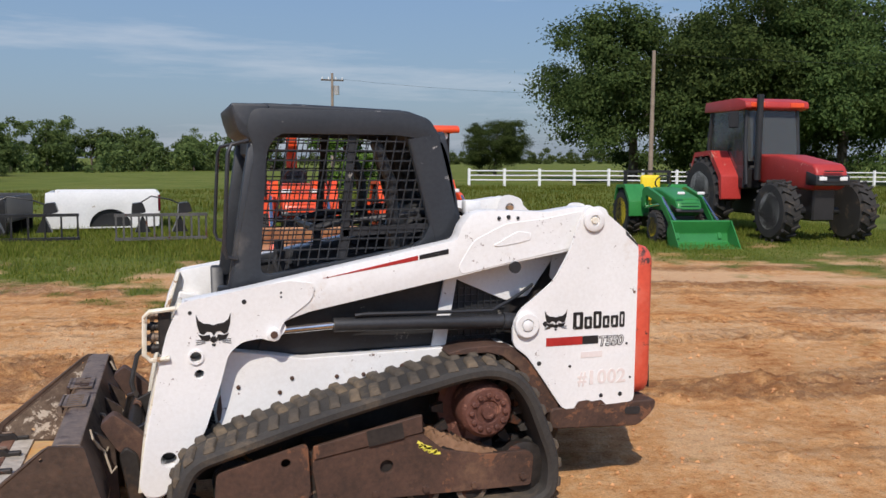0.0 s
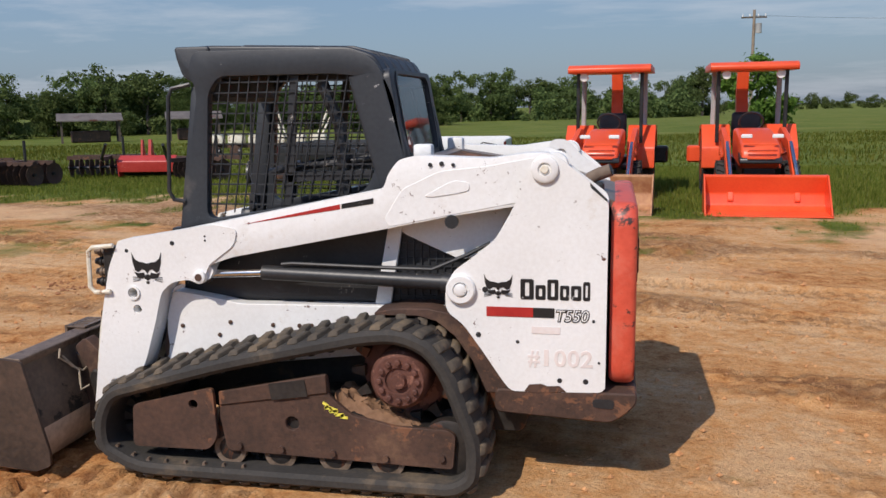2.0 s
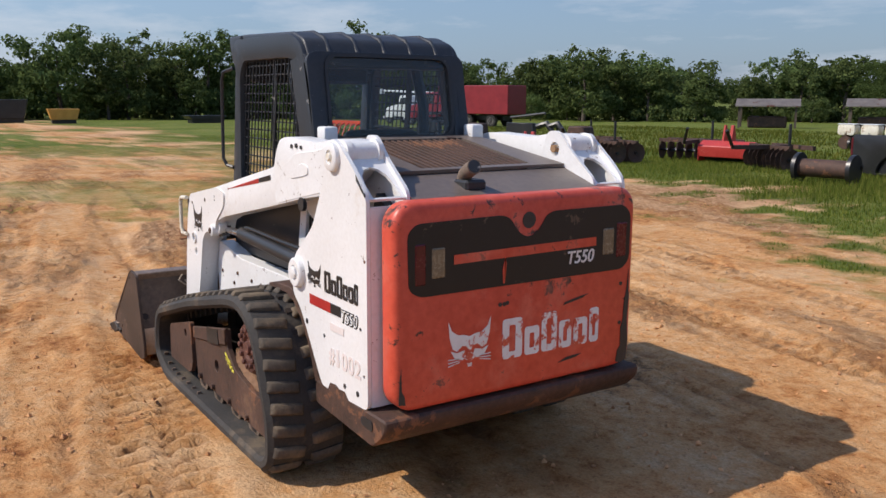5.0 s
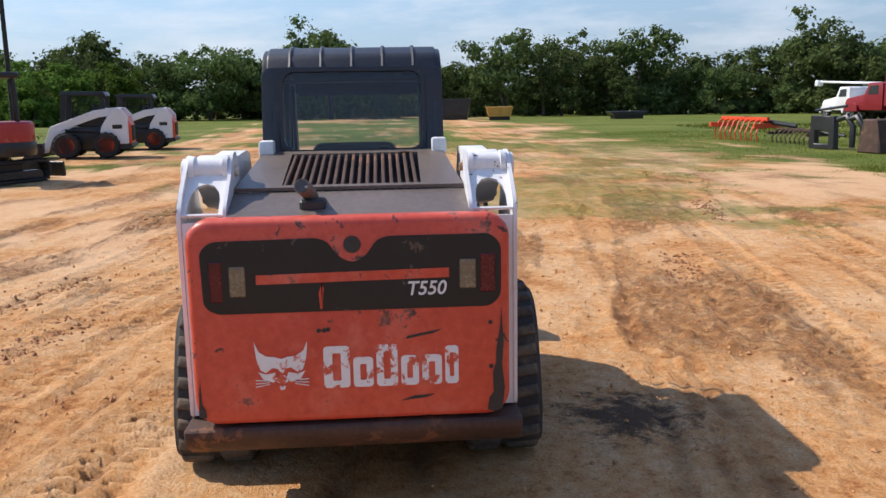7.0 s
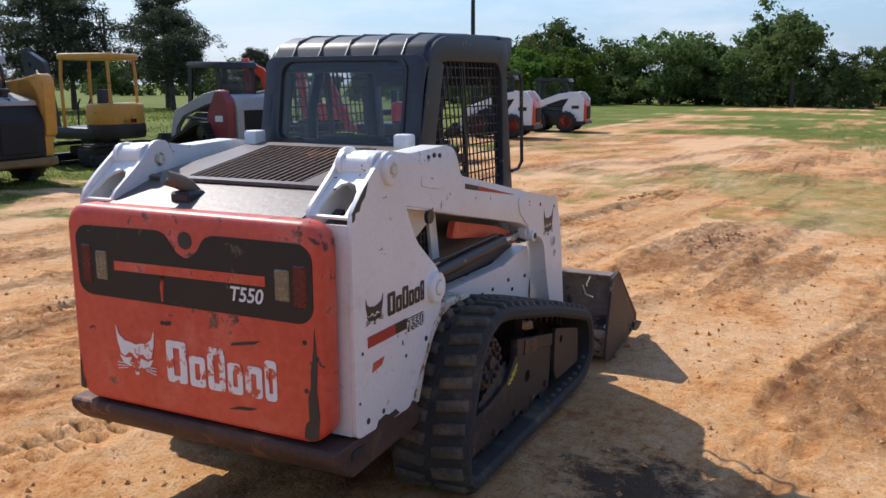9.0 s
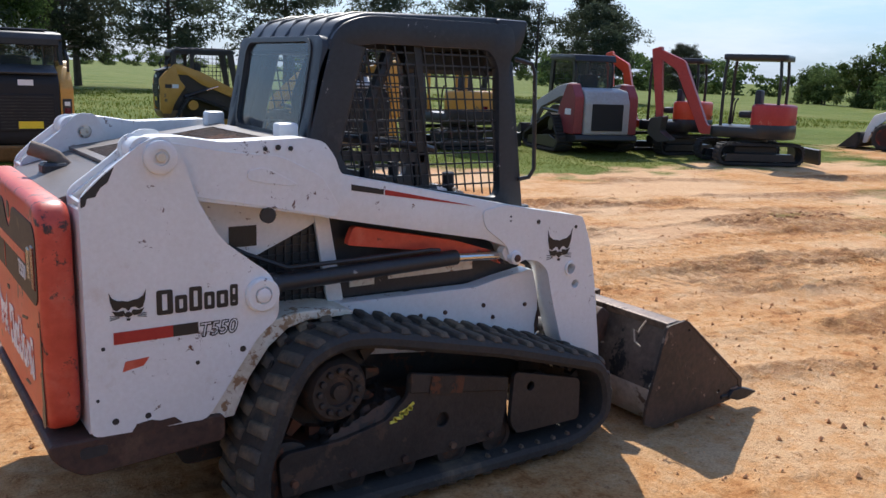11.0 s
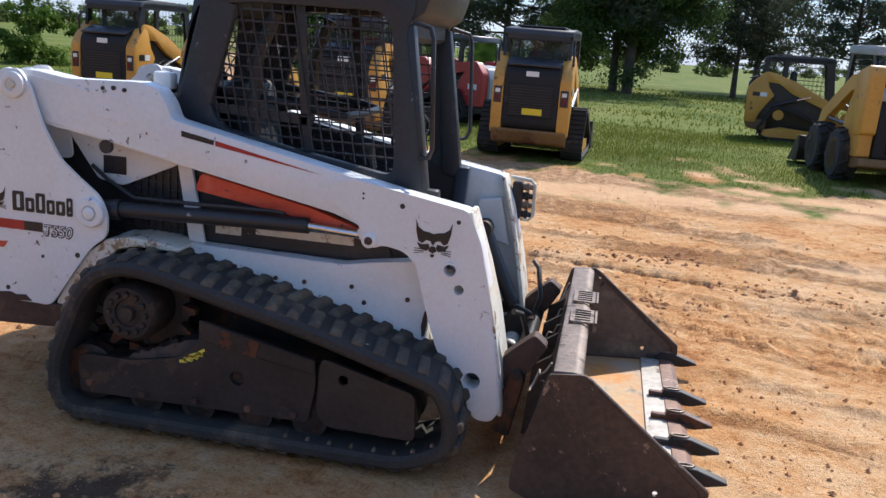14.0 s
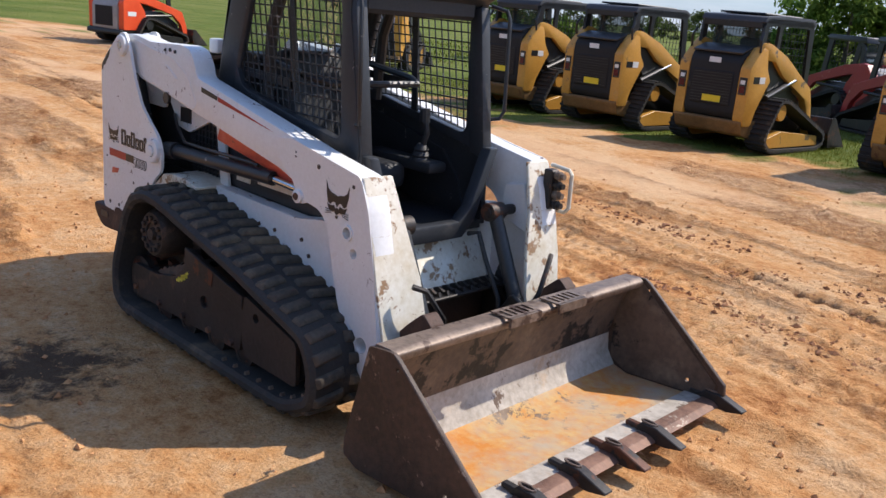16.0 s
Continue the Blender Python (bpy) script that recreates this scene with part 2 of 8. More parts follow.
class Shape:
    """One part's mesh, put together from simple solids."""

    def __init__(self):
        self.bm = bmesh.new()

    def prism(self, pts, axis, a, b):
        bm = self.bm
        lo = [bm.verts.new(v3(axis, u, v, a)) for u, v in pts]
        hi = [bm.verts.new(v3(axis, u, v, b)) for u, v in pts]
        bm.faces.new(lo), bm.faces.new(hi[::-1])
        for i in range(len(pts)):
            j = (i + 1) % len(pts)
            bm.faces.new((lo[j], lo[i], hi[i], hi[j]))
        return self

    def plate(self, outer, holes, axis, a, b):
        bm = self.bm
        loops = []
        edges = []
        for ring in [outer] + holes:
            vs = [bm.verts.new(v3(axis, u, v, a)) for u, v in ring]
            loops.append(vs)
            edges += [bm.edges.new((vs[i], vs[(i + 1) % len(vs)])) for i in range(len(vs))]
        made = bmesh.ops.triangle_fill(bm, edges=edges, use_beauty=True)
        faces = [g for g in made["geom"] if isinstance(g, bmesh.types.BMFace)]
        twin = {}
        for vs in loops:
            for v, (u, w) in zip(vs, [(0, 0)] * len(vs)):
                c = list(v.co)
                c["xyz".index(axis)] = b
                twin[v] = bm.verts.new(c)
        for f in faces:
            bm.faces.new([twin[v] for v in reversed(f.verts)])
        for vs in loops:
            for i in range(len(vs)):
                p, q = vs[i], vs[(i + 1) % len(vs)]
                bm.faces.new((q, p, twin[p], twin[q]))
        return self

    def box(self, x0, x1, y0, y1, z0, z1, m=None):
        made = bmesh.ops.create_cube(self.bm, size=1, matrix=Matrix.Translation(((x0 + x1) / 2, (y0 + y1) / 2, (z0 + z1) / 2)) @ Matrix.Diagonal((abs(x1 - x0), abs(y1 - y0), abs(z1 - z0), 1)))
        if m is not None:
            bmesh.ops.transform(self.bm, matrix=m, verts=made["verts"])
        return self

    def rod(self, p, q, r, seg=12, r2=None):
        p, q = Vector(p), Vector(q)
        d = q - p
        m = Matrix.Translation((p + q) / 2) @ d.to_track_quat("Z", "Y").to_matrix().to_4x4()
        bmesh.ops.create_cone(self.bm, cap_ends=True, segments=seg, radius1=r, radius2=r if r2 is None else r2, depth=d.length, matrix=m)
        return self

    def tube(self, pts, r, seg=8):
        bm = self.bm
        pts = [Vector(p) for p in pts]
        rings = []
        side = None
        for i, p in enumerate(pts):
            d = (pts[min(i + 1, len(pts) - 1)] - pts[max(i - 1, 0)]).normalized()
            if side is None:
                side = d.orthogonal().normalized()
            side = (side - d * side.dot(d)).normalized()
            up = d.cross(side)
            rings.append([bm.verts.new(p + (side * math.cos(2 * math.pi * k / seg) + up * math.sin(2 * math.pi * k / seg)) * r) for k in range(seg)])
        for a, b in zip(rings, rings[1:]):
            for k in range(seg):
                bm.faces.new((a[k], a[(k + 1) % seg], b[(k + 1) % seg], b[k]))
        bm.faces.new(rings[0][::-1]), bm.faces.new(rings[-1])
        return self

    def lathe(self, prof, centre, axis, seg=24):
        """prof: (distance along the axis, radius) from one end to the other."""
        bm = self.bm
        c = Vector(centre)
        rings = []
        for a, r in prof:
            ring = []
            for k in range(seg):
                t = 2 * math.pi * k / seg
                ring.append(bm.verts.new(c + Vector(v3(axis, r * math.cos(t), r * math.sin(t), a))))
            rings.append(ring)
        for a, b in zip(rings, rings[1:]):
            for k in range(seg):
                bm.faces.new((a[k], a[(k + 1) % seg], b[(k + 1) % seg], b[k]))
        bm.faces.new(rings[0]), bm.faces.new(rings[-1])
        return self

    def sheet(self, pts, axis, a):
        self.bm.faces.new([self.bm.verts.new(v3(axis, u, v, a)) for u, v in pts])
        return self

    def bevel(self, w, seg=1, angle=25):
        self.bm.normal_update()
        bmesh.ops.recalc_face_normals(self.bm, faces=self.bm.faces)
        es = [e for e in self.bm.edges if len(e.link_faces) == 2 and e.calc_face_angle(0) > radians(angle)]
        bmesh.ops.bevel(self.bm, geom=es, offset=w, segments=seg, affect="EDGES", profile=0.5, clamp_overlap=True)
        return self

    def mesh(self, name, mats, smooth=35):
        bmesh.ops.recalc_face_normals(self.bm, faces=self.bm.faces)
        me = bpy.data.meshes.new(name)
        self.bm.to_mesh(me)
        self.bm.free()
        for m in (mats if isinstance(mats, (list, tuple)) else [mats]):
            me.materials.append(m)
        if smooth:
            me.shade_smooth()
            me.set_sharp_from_angle(angle=radians(smooth))
        return me


def thing(name, label, category, m=None, group="", kind=""):
    ob = new(name)
    ob.empty_display_size = 0.2
    if m is not None:
        ob.matrix_world = m
    return tagged(ob, label, category, group, kind)


def part(name, shape, material, parent, label="", m=None, smooth=35):
    me = shape if isinstance(shape, bpy.types.Mesh) else shape.mesh(name, material, smooth)
    ob = new(name, me)
    ob.parent = parent
    if m is not None:
        ob.matrix_basis = m
    if label:
        tagged(ob, label)
    return ob


def rounded(x0, x1, z0, z1, r, n=5):
    out = []
    for cx, cz, a0 in ((x1 - r, z1 - r, 0), (x0 + r, z1 - r, 90), (x0 + r, z0 + r, 180), (x1 - r, z0 + r, 270)):
        for k in range(n + 1):
            a = radians(a0 + 90 * k / n)
            out.append((cx + r * math.cos(a), cz + r * math.sin(a)))
    return out


def circle(cx, cz, r, n=16):
    return [(cx + r * math.cos(2 * math.pi * k / n), cz + r * math.sin(2 * math.pi * k / n)) for k in range(n)]


def soften(pts, r, n=4):
    """A closed outline with rounded corners."""
    out = []
    k = len(pts)
    for i in range(k):
        p, a, b = Vector(pts[i]), Vector(pts[i - 1]), Vector(pts[(i + 1) % k])
        da, db = a - p, b - p
        s = min(r, da.length * 0.45, db.length * 0.45)
        s0, s1 = p + da.normalized() * s, p + db.normalized() * s
        for j in range(n + 1):
            t = j / n
            q = s0 * (1 - t) ** 2 + p * 2 * t * (1 - t) + s1 * t ** 2
            out.append((q.x, q.y))
    return out


# ---- ground ----
def lattice(ix, iy, seed):
    h = np.sin(ix * 127.1 + iy * 311.7 + seed * 74.7) * 43758.5453
    return h - np.floor(h)


def value_noise(x, y, seed):
    ix, iy = np.floor(x), np.floor(y)
    fx, fy = x - ix, y - iy
    fx, fy = fx * fx * (3 - 2 * fx), fy * fy * (3 - 2 * fy)
    a, b = lattice(ix, iy, seed), lattice(ix + 1, iy, seed)
    c, d = lattice(ix, iy + 1, seed), lattice(ix + 1, iy + 1, seed)
    return (a * (1 - fx) + b * fx) * (1 - fy) + (c * (1 - fx) + d * fx) * fy - 0.5


def fbm(x, y, scale, octaves, seed=0):
    out, amp = 0 * x, 1.0
    for k in range(octaves):
        out = out + amp * value_noise(x * scale * 2 ** k + 17.3 * k, y * scale * 2 ** k - 9.1 * k, seed + k)
        amp *= 0.5
    return out


def grass_cover(x, y):
    """0 on bare dirt, 1 in the meadow."""
    n = fbm(x, y, 0.33, 4, 5) * 1.8 + fbm(x, y, 1.9, 4, 7) * 1.3
    n2 = fbm(x, y, 0.12, 3, 9)
    edge = 6.3 + 0.3 * np.clip(-x - 1, 0, 9)
    north = (y - edge) / 2.4 + n * 1.1
    south = (-y - 7.6) / 2.4 + n * 1.1
    west = np.clip((-x - 9) / 24, -1.0, 0.6) + n2 * 1.8 + n * 0.8 - np.exp(-((y - 2) / 8.0) ** 2) * 0.3 * np.clip((60 + x) / 40, 0, 1) + 0.12 - np.clip((x + 9) / 4, 0, 4)
    west = np.minimum(west, 0.5 + np.clip((-x - 20) / 30, 0, 0.5))
    east = (x - 26) / 3 + n
    return np.clip(np.maximum(np.maximum(north, south), np.maximum(west, east)), 0, 1)


def axis_steps(lo, hi, fine, far):
    right = list(np.arange(0, hi, fine))
    left = list(-np.arange(fine, -lo, fine))
    step = fine
    while right[-1] < far:
        step *= 1.075
        right.append(right[-1] + step)
    step = fine
    while left[-1] > -far:
        step *= 1.075
        left.append(left[-1] - step)
    return np.array(left[::-1] + right)


gx, gy = axis_steps(-7.0, 5.5, 0.03, 2500), axis_steps(-5.5, 5.5, 0.03, 2500)
X, Y = np.meshgrid(gx, gy)
near = np.exp(-((X + 1) ** 2 + Y ** 2) / 900.0)
bare = 1 - grass_cover(X, Y)
Z = fbm(X, Y, 0.25, 3, 1) * 0.05 * np.clip((np.hypot(X + 0.3, Y) - 2.0) / 3, 0, 1)
# turned, clumpy soil in strips along the way that machines drive
way_u, way_v = X - 0.2 * Y, Y + 0.2 * X
rough = np.clip(0.42 + fbm(way_u * 0.5, way_v * 2.0, 0.75, 4, 12) * 2.4, 0.15, 1.15)
Z = Z + (fbm(X, Y, 2.6, 3, 2) * 0.028 + np.abs(fbm(X, Y, 8.5, 3, 14)) * 0.055 + np.clip(fbm(X, Y, 4.0, 3, 15) - 0.18, 0, 1) * 0.12) * near * bare * rough
turned = np.clip(rough * 1.1 - 0.5, 0.08, 0.7)
rng0 = np.random.default_rng(8)
wander, ragged, patchy = fbm(X, Y, 2.5, 3, 40), fbm(X, Y, 4.5, 3, 80), fbm(X, Y * 0.3, 0.4, 2, 60)
for k in range(22):
    y0, w = rng0.uniform(-7.5, 7.5), rng0.uniform(0.03, 0.075)
    d = (Y - y0 - rng0.uniform(-0.27, -0.12) * X - rng0.uniform(0.05, 0.25) * np.sin(X * rng0.uniform(0.25, 0.6) + k) - 0.05 * wander * (-1) ** k) / w
    on = np.clip(patchy * 4 * (-1) ** k + 0.5 + 0.5 * np.sin(X * 0.7 + 2.1 * k), 0, 1)
    cut = on * np.exp(-d ** 2) * (0.7 + 1.4 * ragged)
    Z = Z - 0.022 * cut * near * bare + 0.014 * on * np.exp(-((np.abs(d) - 1.6) / 0.6) ** 2) * (0.5 - 2 * ragged) * near * bare
    turned = np.clip(turned + 0.5 * cut, 0, 1)
Z = Z + fbm(way_u * 0.45, way_v * 2.2, 1.6, 3, 3) * 0.018 * near * bare * np.clip((np.hypot(X, Y) - 1.2) / 2, 0, 1)
# cleated wheel and track marks that lead up to the machine and past it
for off, y0, slope, w in ((0.0, -1.15, -0.19, 0.25), (0.4, -2.3, -0.2, 0.22), (0.7, -2.9, -0.24, 0.2), (0.3, -3.7, -0.2, 0.2), (0.5, 3.1, -0.14, 0.2), (0.2, 4.3, -0.2, 0.2)):
    d = (Y - y0 - slope * X - 0.2 * off * np.sin(X * 0.6 + off * 9)) / w
    band = np.exp(-d ** 4)
    lane = np.exp(-((np.abs(d) - 0.48) / 0.34) ** 6)
    cleat = np.clip(np.sin((X + 0.06 * np.sign(d) + 0.05 * d) * 2 * math.pi / 0.135) * 2.2, -0.3, 1) * lane
    # pits join this mask, so their self-shadow is tinted into the ground colour
    turned = np.clip(turned + (0.75 if off == 0 else 0.35) * band * np.clip(cleat, 0, 1) * np.clip((X + 2.0) * 3 + (0 if off == 0 else 99), 0, 1), 0, 1)
    Z = Z - band * (0.012 + 0.07 * cleat * np.clip((1.0 if off == 0 else 0.2) + ragged * 1.6, 0, 1.2) * (np.clip((X + 2.0) * 3, 0, 1) if off == 0 else 1.0)) * near * bare + np.exp(-((np.abs(d) - 1.25) / 0.3) ** 2) * 0.014 * near * bare
for cx, cy, rx, ry, h in ((-2.9, 2.9, 0.25, 0.12, 0.03), (-5.9, -5.0, 0.8, 0.14, 0.06), (-3.6, -5.2, 0.7, 0.1, 0.05), (-9.6, -0.4, 0.4, 0.25, 0.08), (-8.0, 3.0, 0.9, 0.4, 0.06)):
    Z = Z + h * np.exp(-((X - cx) / rx) ** 2 - ((Y - cy) / ry) ** 2) * (0.6 + 1.6 * fbm(X, Y, 7, 3, 4))
flat = np.clip((np.hypot(np.clip(np.abs(X + 0.3) - 0.9, 0, None), np.clip(np.abs(np.abs(Y) - 0.65) - 0.1, 0, None))) / 0.25, 0, 1)
Z = Z * flat - 0.004
fall = -0.87 * X + 0.5 * Y
Z = Z - 0.0125 * np.clip(fall - 12, 0, 170)
nx, ny = len(gx), len(gy)
gv = np.stack([X.ravel(), Y.ravel(), Z.ravel()], 1)
idx = np.arange(nx * ny).reshape(ny, nx)
gf = np.stack([idx[:-1, :-1].ravel(), idx[:-1, 1:].ravel(), idx[1:, 1:].ravel(), idx[1:, :-1].ravel()], 1)
gme = bpy.data.meshes.new("ground")
gme.from_pydata(gv.tolist(), [], gf.tolist())
gme.shade_smooth()
cover = gme.attributes.new("cover", "FLOAT", "POINT")
cover.data.foreach_set("value", (1 - bare).ravel().astype(np.float32))
clumpy = gme.attributes.new("turned", "FLOAT", "POINT")
clumpy.data.foreach_set("value", turned.ravel().astype(np.float32))


pale = np.clip(-0.12 + fbm(way_u * 0.6, way_v * 1.7, 0.4, 4, 90) * 2.2 + 0.3 * np.clip((-X - 3.5) / 5, 0, 1) + 0.3 * np.clip((np.abs(Y) - 4.5) / 2.5, 0, 1), 0, 1) * np.clip((np.hypot(X, Y) - 3.0) / 3.5, 0, 1)
sandy = gme.attributes.new("pale", "FLOAT", "POINT")
sandy.data.foreach_set("value", pale.ravel().astype(np.float32))


def ground_height(x, y):
    i, j = int(np.clip(np.searchsorted(gx, x), 0, nx - 1)), int(np.clip(np.searchsorted(gy, y), 0, ny - 1))
    return float(Z[j, i])


def ground_material():
    m = bpy.data.materials.new("sandy_red_dirt_and_meadow")
    m.use_nodes = True
    n, l = m.node_tree.nodes, m.node_tree.links
    b = n["Principled BSDF"]
    geo = n.new("ShaderNodeNewGeometry")
    vec = geo.outputs["Position"]
    a = noise_node(n, l, vec, 0.8, 8, 0.62, 0.6)
    f = noise_node(n, l, vec, 9.0, 8, 0.7)
    g = noise_node(n, l, vec, 70.0, 4, 0.7)
    st = n.new("ShaderNodeMapping")
    st.vector_type = "TEXTURE"
    st.inputs["Scale"].default_value = (2.9, 0.38, 1.0)
    st.inputs["Rotation"].default_value = (0, 0, -0.2)
    l.new(vec, st.inputs["Vector"])
    streak = noise_node(n, l, st.outputs[0], 1.1, 6, 0.65, 0.4)
    dirt = ramp_node(n, [(0.39, (0.3, 0.11, 0.034)), (0.44, (0.51, 0.235, 0.085)), (0.5, (0.61, 0.33, 0.14)), (0.58, (0.66, 0.42, 0.225))])
    s1 = n.new("ShaderNodeMath")
    s1.operation = "MULTIPLY_ADD"
    s1.inputs[1].default_value = 0.48
    l.new(a.outputs["Fac"], s1.inputs[0])
    s2 = n.new("ShaderNodeMath")
    s2.operation = "MULTIPLY_ADD"
    s2.inputs[1].default_value = 0.13
    l.new(streak.outputs["Fac"], s2.inputs[0])
    s3 = n.new("ShaderNodeMath")
    s3.operation = "MULTIPLY"
    s3.inputs[1].default_value = 0.41
    l.new(f.outputs["Fac"], s3.inputs[0])
    l.new(s3.outputs[0], s2.inputs[2])
    l.new(s2.outputs[0], s1.inputs[2])
    l.new(s1.outputs[0], dirt.inputs["Fac"])
    grain = ramp_node(n, [(0.34, (0.68, 0.62, 0.56)), (0.56, (1.02, 1.01, 1.0))])
    l.new(g.outputs["Fac"], grain.inputs["Fac"])
    mul = n.new("ShaderNodeMixRGB")
    mul.blend_type = "MULTIPLY"
    mul.inputs[0].default_value = 0.8
    l.new(dirt.outputs["Color"], mul.inputs[1])
    l.new(grain.outputs["Color"], mul.inputs[2])
    # dark crumbs and pits
    pit = noise_node(n, l, vec, 21.0, 6, 0.75)
    pr = ramp_node(n, [(0.35, (0.42, 0.32, 0.25)), (0.45, (1, 1, 1))])
    l.new(pit.outputs["Fac"], pr.inputs["Fac"])
    pm = n.new("ShaderNodeMixRGB")
    pm.blend_type = "MULTIPLY"
    pm.inputs[0].default_value = 0.65
    l.new(mul.outputs[0], pm.inputs[1])
    l.new(pr.outputs["Color"], pm.inputs[2])
    mul = pm
    # dry pale sand lies on top in sheets
    pa = n.new("ShaderNodeAttribute")
    pa.attribute_name = "pale"
    pn = noise_node(n, l, vec, 3.2, 8, 0.75, 0.5)
    ps = n.new("ShaderNodeMath")
    ps.operation = "MULTIPLY_ADD"
    ps.inputs[1].default_value = 0.9
    l.new(pn.outputs["Fac"], ps.inputs[0])
    l.new(pa.outputs["Fac"], ps.inputs[2])
    pramp = ramp_node(n, [(0.62, (0, 0, 0)), (1.1, (0.62, 0.62, 0.62))])
    l.new(ps.outputs[0], pramp.inputs["Fac"])
    pmix = n.new("ShaderNodeMixRGB")
    pmix.inputs[2].default_value = (0.66, 0.43, 0.25, 1)
    l.new(pramp.outputs["Color"], pmix.inputs[0])
    l.new(mul.outputs[0], pmix.inputs[1])
    mul = pmix
    # turned soil is moister and redder; in cleat pits the tint also paints shade
    ta = n.new("ShaderNodeAttribute")
    ta.attribute_name = "turned"
    tn = noise_node(n, l, vec, 7.0, 6, 0.75)
    tm = n.new("ShaderNodeMath")
    tm.operation = "MULTIPLY"
    l.new(ta.outputs["Fac"], tm.inputs[0])
    tr2 = ramp_node(n, [(0.4, (0, 0, 0)), (0.56, (1, 1, 1))])
    l.new(tn.outputs["Fac"], tr2.inputs["Fac"])
    l.new(tr2.outputs["Color"], tm.inputs[1])
    tmix = n.new("ShaderNodeMixRGB")
    tmix.inputs[2].default_value = (0.29, 0.13, 0.058, 1)
    l.new(tm.outputs[0], tmix.inputs[0])
    l.new(mul.outputs[0], tmix.inputs[1])
    mul = tmix
    # oil stain beside the machine
    sep = n.new("ShaderNodeVectorMath")
    sep.operation = "DISTANCE"
    sep.inputs[1].default_value = (0.1, 1.42, 0)
    l.new(vec, sep.inputs[0])
    oiln = noise_node(n, l, vec, 6.5, 8, 0.8, 0.4)
    oa = n.new("ShaderNodeMath")
    oa.operation = "MULTIPLY_ADD"
    oa.inputs[1].default_value = -0.55
    l.new(sep.outputs["Value"], oa.inputs[0])
    l.new(oiln.outputs["Fac"], oa.inputs[2])
    oil = ramp_node(n, [(0.27, (0, 0, 0)), (0.42, (0.9, 0.9, 0.9))])
    l.new(oa.outputs[0], oil.inputs["Fac"])
    om = n.new("ShaderNodeMixRGB")
    om.inputs[2].default_value = (0.05, 0.032, 0.022, 1)
    l.new(oil.outputs["Color"], om.inputs[0])
    l.new(mul.outputs[0], om.inputs[1])
    # meadow
    ga = noise_node(n, l, vec, 0.22, 6, 0.65, 0.4)
    gb = noise_node(n, l, vec, 6.0, 8, 0.75)
    gs = n.new("ShaderNodeMath")
    gs.operation = "MULTIPLY_ADD"
    gs.inputs[1].default_value = 0.5
    l.new(ga.outputs["Fac"], gs.inputs[0])
    gh = n.new("ShaderNodeMath")
    gh.operation = "MULTIPLY"
    gh.inputs[1].default_value = 0.5
    l.new(gb.outputs["Fac"], gh.inputs[0])
    l.new(gh.outputs[0], gs.inputs[2])
    grass = ramp_node(n, [(0.36, (0.06, 0.09, 0.012)), (0.47, (0.1, 0.135, 0.02)), (0.57, (0.16, 0.17, 0.038)), (0.68, (0.26, 0.21, 0.09))])
    l.new(gs.outputs[0], grass.inputs["Fac"])
    at = n.new("ShaderNodeAttribute")
    at.attribute_name = "cover"
    cn = noise_node(n, l, vec, 1.6, 9, 0.8)
    ca = n.new("ShaderNodeMath")
    ca.operation = "MULTIPLY_ADD"
    ca.inputs[1].default_value = 1.7
    l.new(cn.outputs["Fac"], ca.inputs[0])
    l.new(at.outputs["Fac"], ca.inputs[2])
    cr = n.new("ShaderNodeMapRange")
    cr.inputs["From Min"].default_value, cr.inputs["From Max"].default_value = 1.0, 1.7
    l.new(ca.outputs[0], cr.inputs["Value"])
    mx = n.new("ShaderNodeMixRGB")
    l.new(cr.outputs[0], mx.inputs[0])
    l.new(om.outputs[0], mx.inputs[1])
    l.new(grass.outputs["Color"], mx.inputs[2])
    l.new(mx.outputs[0], b.inputs["Base Color"])
    b.inputs["Roughness"].default_value = 0.95
    b.inputs["Specular IOR Level"].default_value = 0.15
    bp = n.new("ShaderNodeBump")
    bp.inputs["Strength"].default_value = 0.85
    bp.inputs["Distance"].default_value = 0.055
    # crumbs: small rounded lumps with dark seams between
    warp = n.new("ShaderNodeVectorMath")
    warp.operation = "MULTIPLY_ADD"
    warp.inputs[1].default_value = (0.14, 0.14, 0.14)
    l.new(f.outputs["Color"], warp.inputs[0])
    l.new(vec, warp.inputs[2])
    crumb = n.new("ShaderNodeTexVoronoi")
    crumb.inputs["Scale"].default_value = 34.0
    l.new(warp.outputs[0], crumb.inputs["Vector"])
    chunk = n.new("ShaderNodeMath")
    chunk.operation = "MULTIPLY"
    gate = ramp_node(n, [(0.45, (0, 0, 0)), (0.6, (1, 1, 1))])
    l.new(tn.outputs["Fac"], gate.inputs["Fac"])
    l.new(crumb.outputs["Distance"], chunk.inputs[0])
    l.new(gate.outputs["Color"], chunk.inputs[1])
    h2 = n.new("ShaderNodeMath")
    h2.operation = "MULTIPLY_ADD"
    h2.inputs[1].default_value = -0.22
    l.new(chunk.outputs[0], h2.inputs[0])
    l.new(pit.outputs["Fac"], h2.inputs[2])
    hb = n.new("ShaderNodeMath")
    hb.operation = "MULTIPLY_ADD"
    hb.inputs[1].default_value = 0.7
    l.new(h2.outputs[0], hb.inputs[0])
    ba = n.new("ShaderNodeMath")
    ba.operation = "MULTIPLY_ADD"
    ba.inputs[1].default_value = 0.35
    l.new(g.outputs["Fac"], ba.inputs[0])
    l.new(f.outputs["Fac"], ba.inputs[2])
    l.new(ba.outputs[0], hb.inputs[2])
    firm = n.new("ShaderNodeMapRange")
    firm.inputs["From Min"].default_value, firm.inputs["From Max"].default_value = 0.08, 0.55
